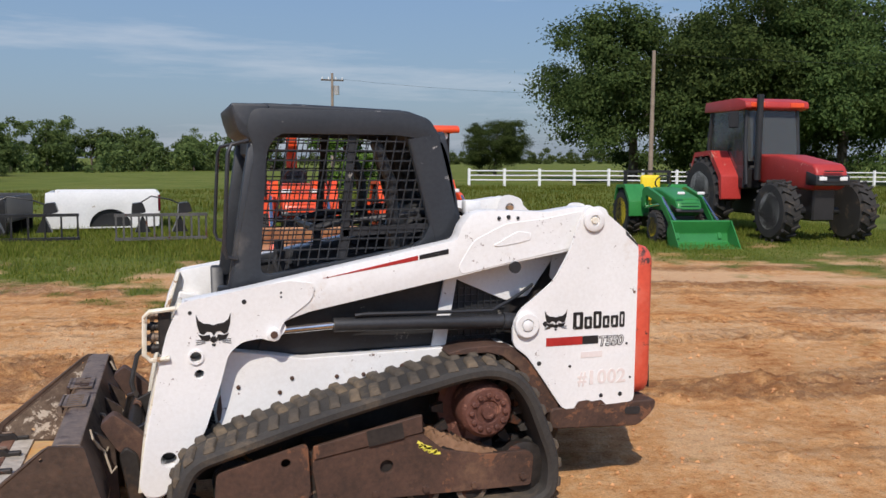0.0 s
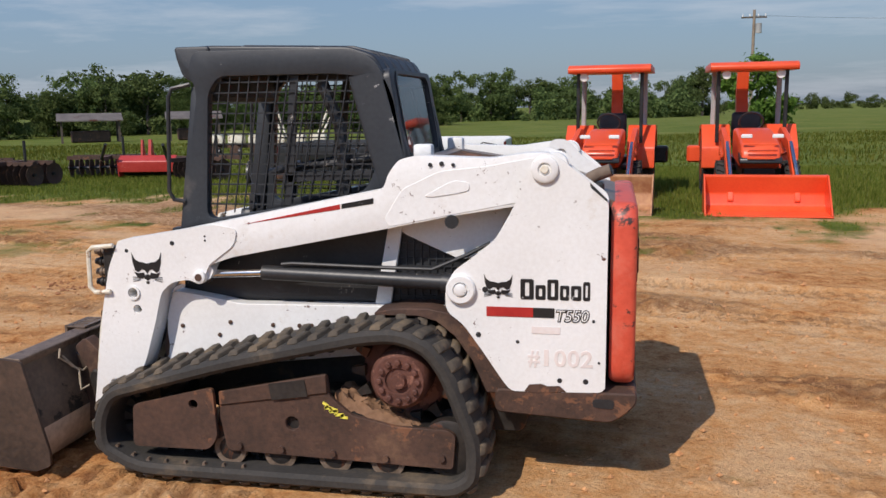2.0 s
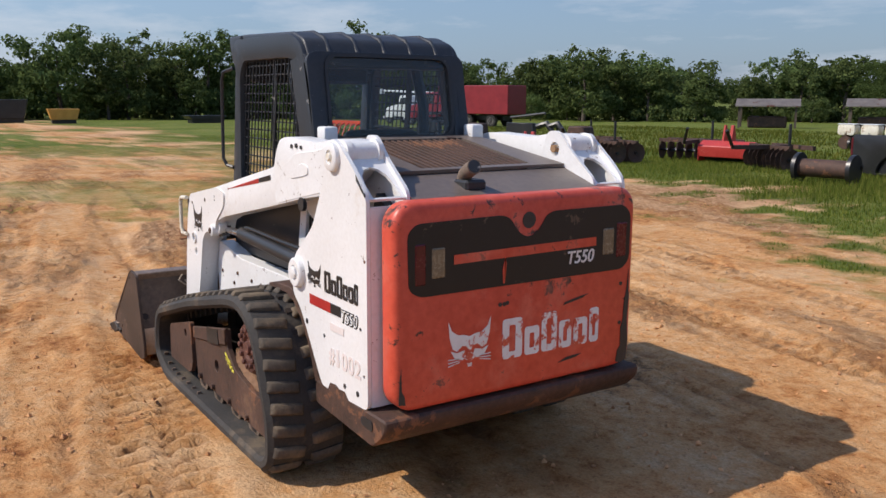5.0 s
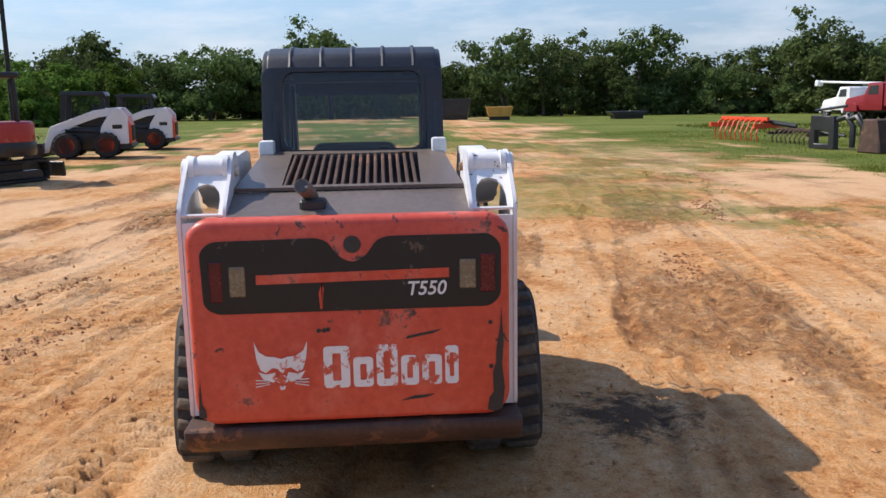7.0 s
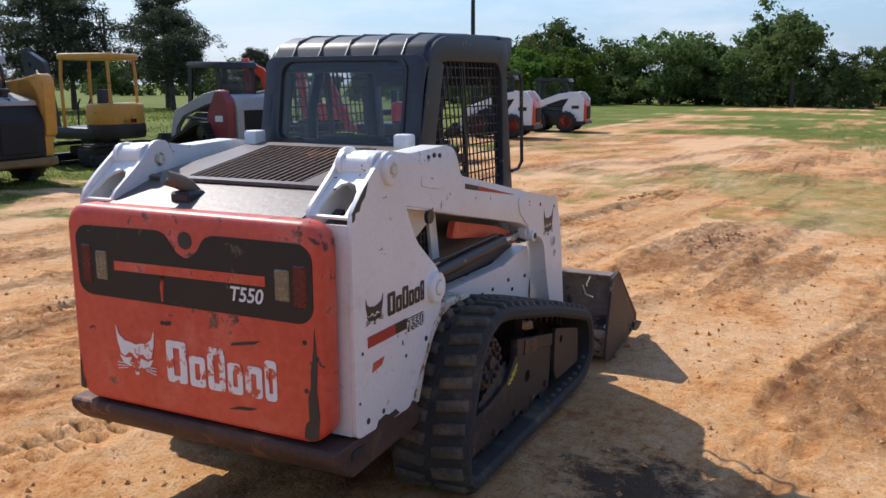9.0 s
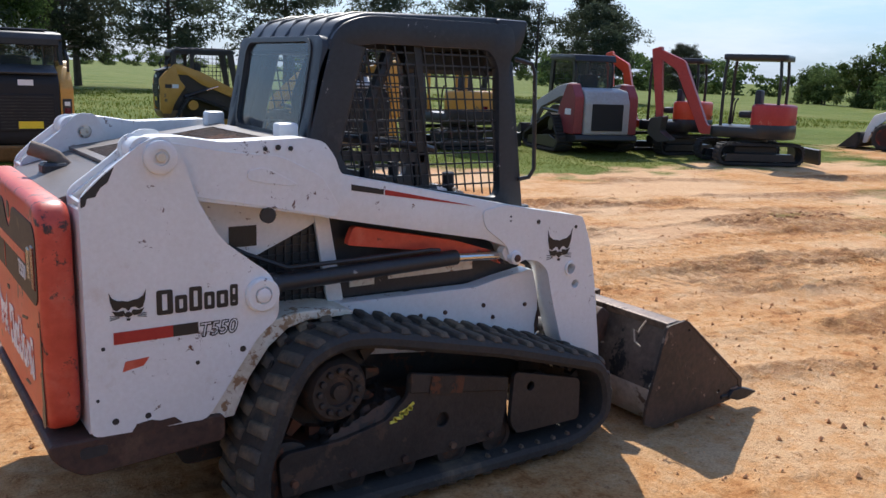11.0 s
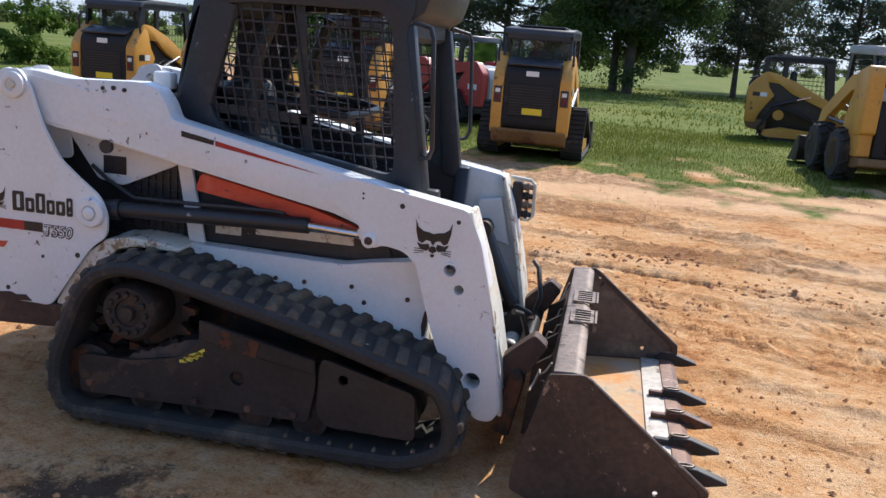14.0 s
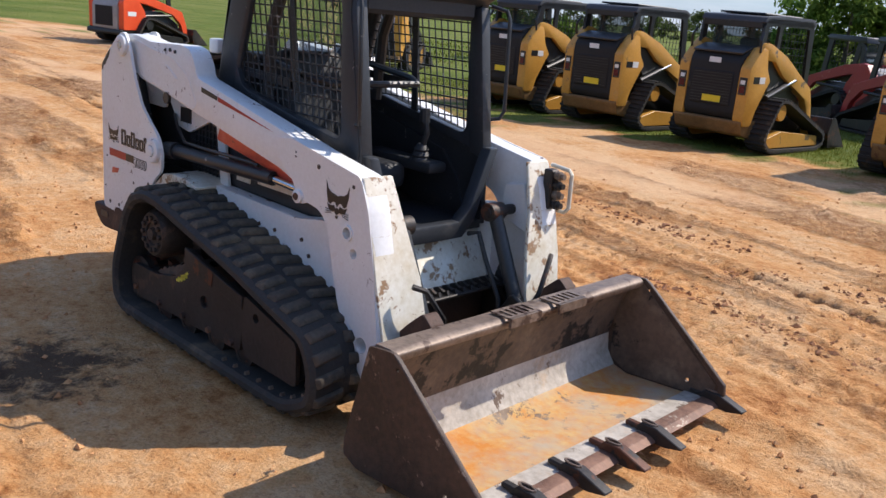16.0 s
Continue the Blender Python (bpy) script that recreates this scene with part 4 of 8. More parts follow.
for s in (-1, 1):
    track = part("rubber_track", Shape(), RUBBER, loader, "dusty black rubber track with blocky tread")
    belt = Shape()
    rows = []
    for p, d in ring_pts:
        o = outward(d)
        q = p - o * 0.062
        edge = p - o * 0.018
        rows.append([belt.bm.verts.new((c.x, s * yy, c.y)) for c, yy in ((p, 0.832), (p, 0.51), (edge, 0.492), (q, 0.492), (q, 0.84), (p - o * 0.045, 0.855), (edge, 0.855))])
    for a, b in zip(rows, rows[1:] + rows[:1]):
        for k in range(7):
            belt.bm.faces.new((a[k], a[(k + 1) % 7], b[(k + 1) % 7], b[k]))
    part("belt", belt, RUBBER, track)
    n_lugs = 46
    for (p, d), k in zip(resample(track_path, n_lugs * 2)[0], range(n_lugs * 2)):
        o = outward(d)
        yy = 0.762 if k % 2 else 0.582
        m = Matrix(((d.x, 0, o.x, p.x - o.x * 0.003), (0, s, 0, s * yy), (d.y, 0, o.y, p.y - o.y * 0.003), (0, 0, 0, 1)))
        part("track_lug", lug_mesh, RUBBER_DUSTY, track, "", m @ Matrix.Rotation(radians(9 if k % 2 else -9), 4, "Z"))
        if k % 2:
            if p.y < 0.12 and p.x < -0.45:
                part("guide_pin", pin_mesh, ROLLER_RIM, track, "", Matrix(((d.x, 0, o.x, p.x - o.x * 0.064), (0, s, 0, s * 0.815), (d.y, 0, o.y, p.y - o.y * 0.064), (0, 0, 0, 1))))
            part("guide_lug", drive_mesh, RUBBER, track, "", Matrix(((d.x, 0, o.x, p.x - o.x * 0.062), (0, 1, 0, s * 0.655), (d.y, 0, o.y, p.y - o.y * 0.062), (0, 0, 0, 1))))
    # undercarriage frame; right-hand parts and soil use the copy darkened for shade
    fr = part("track_frame", Shape().plate(soften([(-0.586, 0.43), (-0.079, 0.537), (-0.071, 0.441), (0.03, 0.356), (0.23, 0.315), (0.454, 0.315), (0.49, 0.292), (0.478, 0.138), (-0.562, 0.158), (-0.59, 0.32)], 0.02, 3), [circle(-0.246, 0.304, 0.032, 14)], "y", s * 0.79, s * 0.765).bevel(0.004, 1, 50), RUSTY if s < 0 else SHADE_SIDE, loader, "rusty brown track frame plate" if s < 0 else "dark track frame plate, right-hand shade in its colour")
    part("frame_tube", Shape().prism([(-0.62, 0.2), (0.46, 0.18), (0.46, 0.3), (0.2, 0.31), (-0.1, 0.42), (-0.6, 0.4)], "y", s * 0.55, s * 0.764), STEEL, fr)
    part("frame_ridge", Shape().prism([(-0.586, 0.372), (-0.075, 0.455), (-0.079, 0.54), (-0.586, 0.435)], "y", s * 0.78, s * 0.8).bevel(0.004), RUSTY if s < 0 else SHADE_SIDE, fr)
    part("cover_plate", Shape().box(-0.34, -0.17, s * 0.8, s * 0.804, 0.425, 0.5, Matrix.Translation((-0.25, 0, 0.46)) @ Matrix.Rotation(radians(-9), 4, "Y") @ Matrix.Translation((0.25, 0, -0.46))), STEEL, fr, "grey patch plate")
    part("idler_guard", Shape().plate(soften([(-1.01, 0.355), (-0.612, 0.455), (-0.6, 0.22), (-0.645, 0.16), (-1.02, 0.155)], 0.03, 4), [circle(-0.71, 0.372, 0.022, 10)], "y", s * 0.806, s * 0.782).bevel(0.004, 1, 50), RUSTY if s < 0 else SHADE_SIDE, fr, "rusty brown idler guard plate" if s < 0 else "dark idler guard plate, right-hand shade in its colour")
    chalk = Shape()
    zig = [(-0.1, 0.41), (-0.075, 0.395), (-0.092, 0.385), (-0.06, 0.385), (-0.07, 0.368), (-0.035, 0.375), (-0.045, 0.355), (-0.005, 0.36), (-0.02, 0.348), (0.012, 0.345)]
    for (u, w), (u2, w2) in zip(zig, zig[1:]):
        dd = Vector((u2 - u, w2 - w)).normalized() * 0.006
        chalk.prism([(u - dd.y, w + dd.x), (u + dd.y, w - dd.x), (u2 + dd.y, w2 - dd.x), (u2 - dd.y, w2 + dd.x)], "y", s * 0.7895, s * 0.793)
    for u0, w0, u1, w1, u2, w2 in ((-0.085, 0.4, -0.07, 0.395, -0.05, 0.375),):
        chalk.prism([(u0, w0), (u1, w1), (u2 + 0.02, w2 + 0.006), (u2, w2 - 0.008)], "y", s * 0.7895, s * 0.793)
    part("chalk_mark", chalk, YELLOW_CHALK, fr, "yellow chalk mark")
    rs = random.Random(70 + s)
    heap = Shape()
    grid = [[heap.bm.verts.new((-0.06 + 0.018 * i + rs.uniform(-0.006, 0.006), s * (0.56 + 0.019 * j), 0.435 - 0.007 * max(0, i - 2) - (0.0 if 0 < j < 11 else 0.05) + rs.uniform(-0.012, 0.012) - 0.06 * (rs.random() < 0.06))) for j in range(12)] for i in range(22)]
    for i in range(21):
        for j in range(11):
            heap.bm.faces.new((grid[i][j], grid[i + 1][j], grid[i + 1][j + 1], grid[i][j + 1]))
    part("soil", heap, surface("caked_soil", (0.16, 0.085, 0.045), (0.27, 0.15, 0.085), 0.95, 0, 30, 8, 0.9) if s < 0 else SHADE_SIDE, fr, "caked brown soil")
    spr = part("sprocket", Shape().lathe([(s * 0.6, 0.2), (s * 0.63, 0.2), (s * 0.63, 0.13), (s * 0.77, 0.13), (s * 0.79, 0.118), (s * 0.80, 0.11), (s * 0.80, 0.06), (s * 0.79, 0.055), (s * 0.79, 0.035), (s * 0.812, 0.03)], (0.246, 0, 0.525), "y", 32), SPROCKET if s < 0 else SHADE_SIDE, loader, "rusty red drive sprocket hub" if s < 0 else "dark drive sprocket hub, right-hand shade in its colour")
    bolt_mesh = Shape().lathe([(-0.006, 0.014), (0.01, 0.013), (0.013, 0.009)], (0, 0, 0), "y", 8).mesh("bolt", SPROCKET if s < 0 else SHADE_SIDE)
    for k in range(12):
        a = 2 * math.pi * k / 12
        part("bolt", bolt_mesh, SPROCKET if s < 0 else SHADE_SIDE, spr, "", Matrix.Translation((0.246 + 0.084 * math.cos(a), s * 0.803, 0.525 + 0.084 * math.sin(a))) @ Matrix.Diagonal((1, s, 1, 1)))
    tooth_mesh = Shape().prism([(-0.025, -0.02), (0.025, -0.02), (0.012, 0.04), (-0.012, 0.04)], "y", -0.02, 0.02).mesh("tooth", STEEL)
    for k in range(14):
        a = 2 * math.pi * k / 14
        part("tooth", tooth_mesh, STEEL, spr, "", Matrix.Translation((0.246 + 0.205 * math.cos(a), s * 0.655, 0.525 + 0.205 * math.sin(a))) @ Matrix.Rotation(math.pi / 2 - a, 4, "Y"))
    for xx, zz, r in ((-0.56, 0.155, 0.075), (-0.32, 0.15, 0.075), (-0.06, 0.148, 0.075), (0.18, 0.145, 0.075), (0.45, 0.22, 0.125), (-0.92, 0.24, 0.1)):
        part("track_roller", Shape().lathe([(s * 0.53, r * 0.9), (s * 0.57, r), (s * 0.6, r), (s * 0.61, r * 0.6), (s * 0.69, r * 0.6), (s * 0.7, r), (s * 0.755, r), (s * 0.762, r * 0.85), (s * 0.762, r * 0.3)], (xx, 0, zz), "y", 28), STEEL, loader)
        if r < 0.1:
            part("roller_rim", Shape().lathe([(s * 0.74, r + 0.002), (s * 0.7635, r + 0.002), (s * 0.7645, r * 0.72), (s * 0.75, r * 0.7)], (xx, 0, zz), "y", 28), ROLLER_RIM if s < 0 else SHADE_SIDE, loader)
    for xx, zz in ((-0.5, 0.185), (-0.3, 0.182), (-0.06, 0.178), (0.18, 0.172), (0.43, 0.19)):
        part("frame_bolt", Shape().lathe([(s * 0.786, 0.017), (s * 0.806, 0.015)], (xx, 0, zz), "y", 8), RUSTY, fr)

# ---- cab ----
cab = part("cab", Shape(), CABGREY, loader, "black cab with mesh side screens")
side_out = soften([(-0.915, 1.08), (-0.79, 1.76), (-0.83, 1.86), (-0.8, 1.95), (-0.05, 1.945), (0.075, 1.9), (0.154, 1.74), (0.206, 1.5), (0.235, 1.3), (0.05, 1.25), (-0.3, 1.2)], 0.06, 5)
side_in = soften([(-0.775, 1.16), (-0.735, 1.76), (-0.68, 1.835), (-0.1, 1.835), (0.06, 1.81), (0.105, 1.7), (0.1, 1.48), (0.02, 1.3), (-0.3, 1.24)], 0.06, 5)
for s in (-1, 1):
    part("side_frame", Shape().plate(side_out, [side_in], "y", s * 0.435, s * 0.385).bevel(0.012, 2, 50), CABGREY, cab)
    # welded mesh screen
    for k in range(13):
        z = 1.235 + k * 0.0475
        x0, x1 = -0.78 + (z - 1.16) * 0.07, 0.1 if z > 1.42 else 0.02 + (z - 1.3) * 0.6
        if z < 1.36:
            x1 = min(x1, (z - 1.235) * 4.5 - 0.3)
        part("screen_bar", Shape().box(x0, x1, s * 0.404, s * 0.41, z - 0.0035, z + 0.0035), BLACK, cab)
    for k in range(18):
        x = -0.74 + k * 0.0475
        lean = -0.075
        zb = 1.17 + max(0, x + 0.75) * 0.17
        part("screen_bar", Shape().tube([(x + lean * 0.6, s * 0.412, zb), (x + lean * -0.6 + 0.02, s * 0.412, 1.83)], 0.0038, 4), BLACK, cab)
    part("screen_post", Shape().prism([(-0.4, 1.2), (-0.355, 1.21), (-0.3, 1.84), (-0.34, 1.84)], "y", s * 0.392, s * 0.402), BLACK, cab)
    part("screen_rail", Shape().prism([(-0.37, 1.34), (0.06, 1.36), (0.06, 1.4), (-0.37, 1.385)], "y", s * 0.392, s * 0.402), BLACK, cab)
    part("grab_rail", Shape().tube(mirror([(-0.82, 0.44, 1.8), (-0.9, 0.47, 1.78), (-0.915, 0.475, 1.74), (-0.94, 0.475, 1.3), (-0.925, 0.46, 1.26), (-0.88, 0.44, 1.25)], s), 0.01), BLACK, cab)
    part("interior_post", Shape().tube(mirror([(-0.1, 0.36, 1.25), (-0.12, 0.36, 1.6), (-0.2, 0.36, 1.8)], s), 0.03, 8), BLACK, cab)
roof = Shape().prism(soften([(-0.89, 1.905), (-0.885, 1.968), (-0.73, 1.976), (-0.05, 1.955), (0.07, 1.915), (0.14, 1.79), (0.1, 1.775), (0.02, 1.86), (-0.1, 1.885), (-0.75, 1.89)], 0.03, 4), "y", -0.415, 0.415).bevel(0.02, 3, 50)
part("roof", roof, CABGREY, cab)
for yy in (-0.3, -0.15, 0.0, 0.15, 0.3):
    part("roof_rib", Shape().tube([(-0.6, yy, 1.971), (-0.06, yy, 1.953), (0.05, yy, 1.923), (0.11, yy, 1.845)], 0.011, 8), CABGREY, cab)
part("visor", Shape().prism(soften([(-0.9, 1.972), (-0.72, 1.972), (-0.73, 1.8), (-0.77, 1.78), (-0.862, 1.835), (-0.888, 1.91)], 0.02), "y", -0.43, 0.43).bevel(0.012, 2, 50), CABGREY, cab)
back_m = Matrix.Translation((0.2, 0, 1.3)) @ Matrix.Rotation(radians(-9.5), 4, "Y")
back = Shape().plate(rounded(-0.435, 0.435, 0.0, 0.56, 0.05), [rounded(-0.335, 0.335, 0.16, 0.535, 0.06)], "x", -0.03, 0.03).bevel(0.01, 2, 50)
part("rear_frame", back, CABGREY, cab, "", back_m)
part("rear_window", Shape().sheet(rounded(-0.345, 0.345, 0.15, 0.545, 0.06), "x", 0.02), GLASS, cab, "dusty rear window", back_m).visible_shadow = False
gask = Shape().plate(rounded(-0.35, 0.35, 0.145, 0.55, 0.065), [rounded(-0.335, 0.335, 0.16, 0.535, 0.06)], "x", 0.028, 0.036)
part("window_seal", gask, BLACK, cab, "", back_m)
for s in (-1, 1):
    ring = soften([(-0.115, 0.39), (-0.115, 0.4375), (0.058, 0.4375), (0.058, 0.345), (-0.02, 0.345), (-0.03, 0.39)], 0.03, 4)
    post = Shape().prism([(u, s * v) for u, v in (ring if s > 0 else ring[::-1])], "z", 0.0, 0.55)
    for v in post.bm.verts:
        v.co.x -= 0.05 * v.co.z / 0.55
    part("corner_post", post, CABGREY, cab, "", back_m)
    part("door_post", Shape().prism([(-0.93, 1.06), (-0.83, 1.08), (-0.745, 1.78), (-0.82, 1.79)], "y", s * 0.43, s * 0.365).bevel(0.01, 2), CABGREY, cab)
part("door_sill", Shape().plate([(-0.43, 1.12), (-0.3, 0.76), (-0.22, 0.68), (0.22, 0.68), (0.3, 0.76), (0.43, 1.12), (0.37, 1.12), (0.26, 0.83), (0.19, 0.765), (-0.19, 0.765), (-0.26, 0.83), (-0.37, 1.12)], [], "x", -0.97, -0.9).bevel(0.012, 2, 50), CABGREY, cab, "black U-shaped door sill")
part("cab_floor", Shape().box(-0.92, 0.15, -0.4, 0.4, 0.7, 0.74), BLACK, cab)
for s in (-1, 1):
    part("inner_wall", Shape().prism([(-0.92, 0.72), (0.15, 0.72), (0.2, 1.3), (-0.3, 1.22), (-0.9, 1.1)], "y", s * 0.4, s * 0.43), BLACK, cab)
    part("joystick", Shape().tube(mirror([(-0.6, 0.25, 1.05), (-0.63, 0.25, 1.15), (-0.61, 0.25, 1.22)], s), 0.016, 8).rod((-0.61, s * 0.25, 1.2), (-0.605, s * 0.25, 1.27), 0.028, 10), VINYL, cab)
    part("joystick_boot", Shape().lathe([(0.0, 0.055), (0.02, 0.045), (0.03, 0.05), (0.05, 0.036), (0.06, 0.04), (0.09, 0.022)], (-0.6, s * 0.25, 1.0), "z", 12), VINYL, cab)
    part("armrest", Shape().box(-0.72, -0.2, s * 0.2, s * 0.33, 0.95, 1.01).bevel(0.02, 2), VINYL, cab)
part("seat_cushion", Shape().box(-0.55, -0.05, -0.22, 0.22, 0.84, 0.98).bevel(0.05, 3), VINYL, cab, "black vinyl operator seat")
seat_back = Shape().box(-0.08, 0.04, -0.21, 0.21, 0.95, 1.5).bevel(0.05, 3)
bmesh.ops.transform(seat_back.bm, matrix=Matrix.Translation((-0.05, 0, 0.95)) @ Matrix.Rotation(radians(10), 4, "Y") @ Matrix.Translation((0.05, 0, -0.95)), verts=seat_back.bm.verts)
part("seat_back", seat_back, VINYL, cab)
part("lap_bar", Shape().tube([(0.02, -0.33, 1.45), (-0.4, -0.33, 1.4), (-0.5, -0.28, 1.38), (-0.52, 0.0, 1.38), (-0.5, 0.28, 1.38), (-0.4, 0.33, 1.4), (0.02, 0.33, 1.45)], 0.018, 8), BLACK, cab)
part("instrument_panel", Shape().box(-0.8, -0.72, -0.36, 0.36, 1.72, 1.84).bevel(0.02), VINYL, cab)

# front wall, step and coupler below the cab
part("front_wall", Shape().prism([(-1.0, 0.43), (-0.89, 0.7), (-0.8, 0.7), (-0.84, 0.43)], "y", -0.42, 0.42).bevel(0.006), CREAM, loader, "stained white lower front wall")
step = part("foot_step", Shape().box(-1.1, -0.9, -0.44, 0.44, 0.43, 0.445).bevel(0.004), STEEL, loader, "serrated steel foot step")
for k in range(16):
    part("tread_tooth", Shape().prism([(-1.09, 0.445), (-0.92, 0.445), (-0.93, 0.47), (-0.98, 0.455), (-1.02, 0.472), (-1.06, 0.455), (-1.08, 0.468)], "y", -0.43 + k * 0.056, -0.415 + k * 0.056), STEEL, step)
for s in (-1, 1):
    part("step_bracket", Shape().prism([(-1.08, 0.2), (-0.95, 0.2), (-0.93, 0.44), (-1.09, 0.44)], "y", s * 0.44, s * 0.41).bevel(0.004), STEEL, step)
    part("coupler_lever", Shape().tube(mirror([(-1.36, 0.3, 0.36), (-1.4, 0.33, 0.5), (-1.37, 0.42, 0.63), (-1.34, 0.47, 0.65)], s), 0.013, 8), STEEL, loader, "bent steel coupler lever")
    part("coupler_hook", Shape().prism(soften([(-1.3, 0.3), (-1.43, 0.4), (-1.5, 0.52), (-1.44, 0.57), (-1.36, 0.5), (-1.28, 0.42)], 0.02), "y", s * 0.42, s * 0.5).bevel(0.006), RUSTY, loader)
    part("coupler_ear", Shape().prism(soften([(-1.22, 0.2), (-1.36, 0.24), (-1.38, 0.42), (-1.28, 0.47), (-1.2, 0.34)], 0.02), "y", s * 0.26, s * 0.29).bevel(0.004), STEEL, loader)
    part("coupler_spring", Shape().tube([(-1.37 + 0.02 * math.cos(q), s * 0.2 + 0.0035 * q * s, 0.4 + 0.02 * math.sin(q)) for q in [0.7 * i for i in range(40)]], 0.005, 5), RUSTY, loader)
    part("wedge_pin", Shape().rod((-1.34, s * 0.4, 0.1), (-1.38, s * 0.4, 0.34), 0.02, 10), RUSTY, loader)
part("belly_guard", Shape().box(-1.0, -0.86, -0.4, 0.4, 0.2, 0.43).bevel(0.01), STEEL, loader)
part("coupler_plate", Shape().prism(soften([(-1.3, 0.12), (-1.37, 0.1), (-1.42, 0.38), (-1.39, 0.42), (-1.34, 0.38)], 0.02), "y", -0.52, 0.52).bevel(0.008), STEEL, loader, "dark steel attachment coupler")
part("torque_tube", Shape().rod((-1.28, -0.5, 0.27), (-1.28, 0.5, 0.27), 0.05, 16), CREAM, loader)
for s in (-1, 1):
    tc = part("tilt_cylinder", Shape().rod((-1.09, s * 0.315, 0.81), (-1.27, s * 0.315, 0.43), 0.036, 18), BLACK, loader, "black tilt cylinder")
    part("tilt_rod", Shape().rod((-1.26, s * 0.315, 0.44), (-1.34, s * 0.315, 0.3), 0.018, 12), CHROME, tc)
    part("tilt_eye", Shape().lathe([(s * 0.25, 0.026), (s * 0.262, 0.026), (s * 0.264, 0.045), (s * 0.36, 0.045), (s * 0.362, 0.026), (s * 0.46, 0.026)], (-1.08, 0, 0.83), "y", 16), STEEL, tc)
    part("tilt_hose", Shape().tube(mirror([(-0.98, 0.25, 0.7), (-1.04, 0.26, 0.72), (-1.1, 0.26, 0.6), (-1.2, 0.27, 0.42), (-1.22, 0.27, 0.3)], s), 0.012, 8), VINYL, tc)
    part("arm_crossplate", Shape().prism([(-1.2, 0.72), (-1.0, 0.78), (-1.02, 0.95), (-1.14, 0.97)], "y", s * 0.45, s * 0.5).bevel(0.006), WHITE, loader)

# ---- bucket ----
bucket = part("bucket", Shape(), BUCKET, loader, "worn rusty dirt bucket with teeth")
side = soften([(-1.53, 0.545), (-1.66, 0.56), (-2.155, 0.168), (-2.16, 0.1), (-2.09, 0.06), (-1.5, 0.018), (-1.42, 0.05), (-1.42, 0.12)], 0.015, 3)
MOTTLED = surface("mottled_bucket_side", (0.075, 0.05, 0.036), (0.19, 0.14, 0.1), 0.6, 0.1, 35, 5.0, 0.3, (0.5, 0.44, 0.36), 0.62, 10.0)
MUDDY = surface("mud_streaked_bucket_side", (0.07, 0.05, 0.038), (0.15, 0.105, 0.075), 0.65, 0.05, 30, 4.0, 0.35, (0.012, 0.01, 0.009), 0.55, 6.0, (0.3, 0.23, 0.16), 0.16)
EDGE = surface("rust_brown_edge", (0.11, 0.05, 0.03), (0.24, 0.125, 0.08), 0.6, 0.2, 35, 5.0, 0.3, (0.34, 0.28, 0.22), 0.4, 9.0)
for s in (-1, 1):
    part("side_plate", Shape().plate(side, [circle(-1.973, 0.128, 0.011), circle(-1.69, 0.505, 0.008)], "y", s * 0.862, s * 0.846), BUCKET, bucket)
    part("side_edge", Shape().prism([(-1.655, 0.562), (-1.69, 0.545), (-2.165, 0.168), (-2.17, 0.11), (-2.14, 0.105), (-2.125, 0.165)], "y", s * 0.866, s * 0.842).bevel(0.004), BUCKET, bucket)
    part("side_liner", Shape().plate([(-1.56, 0.53), (-1.65, 0.54), (-2.12, 0.155), (-2.11, 0.08), (-1.63, 0.045), (-1.53, 0.1), (-1.52, 0.35)], [circle(-1.973, 0.128, 0.012)], "y", s * 0.8465, s * 0.843), MOTTLED if s > 0 else MUDDY, bucket, "scraped pale inner side of the bucket" if s > 0 else "inner side of the bucket with black mud patches")
shell = [(-1.62, 0.545), (-1.59, 0.5), (-1.53, 0.35), (-1.5, 0.22), (-1.51, 0.13), (-1.56, 0.06), (-1.64, 0.037), (-2.1, 0.07)]
outer_shell = [(-2.1, 0.052), (-1.62, 0.014), (-1.53, 0.03), (-1.475, 0.11), (-1.465, 0.22), (-1.5, 0.37), (-1.555, 0.51), (-1.55, 0.545)]
part("back_sheet", Shape().prism(shell[:4] + outer_shell[4:], "y", -0.846, 0.846), MUDDY, bucket)
part("curved_heel", Shape().prism(shell[3:6] + outer_shell[2:5], "y", -0.8455, 0.8455), SCRAPED, bucket, "pale scraped heel of the bucket")
part("floor_sheet", Shape().prism(shell[5:] + outer_shell[:3], "y", -0.845, 0.845), RUST_ORANGE, bucket, "scraped bucket floor with orange rust")
part("top_lip", Shape().prism(soften([(-1.56, 0.5), (-1.65, 0.51), (-1.66, 0.545), (-1.63, 0.56), (-1.54, 0.555)], 0.012), "y", -0.846, 0.846).bevel(0.004), LIP, bucket)
part("wear_plate", Shape().prism([(-1.97, 0.048), (-2.075, 0.054), (-2.075, 0.078), (-1.97, 0.071)], "y", -0.8445, 0.8445).bevel(0.002), SCRAPED, bucket, "pale scraped strip behind the cutting edge")
part("cutting_edge", Shape().prism([(-2.07, 0.05), (-2.15, 0.056), (-2.162, 0.062), (-2.13, 0.081), (-2.07, 0.083)], "y", -0.8455, 0.8455).bevel(0.002), EDGE, bucket, "rust-brown cutting edge")
tooth = Shape().prism([(-2.045, 0.083), (-2.075, 0.118), (-2.15, 0.12), (-2.28, 0.078), (-2.28, 0.07), (-2.2, 0.05), (-2.13, 0.05), (-2.06, 0.075)], "y", -0.026, 0.026).bevel(0.006).mesh("tooth", STEEL)
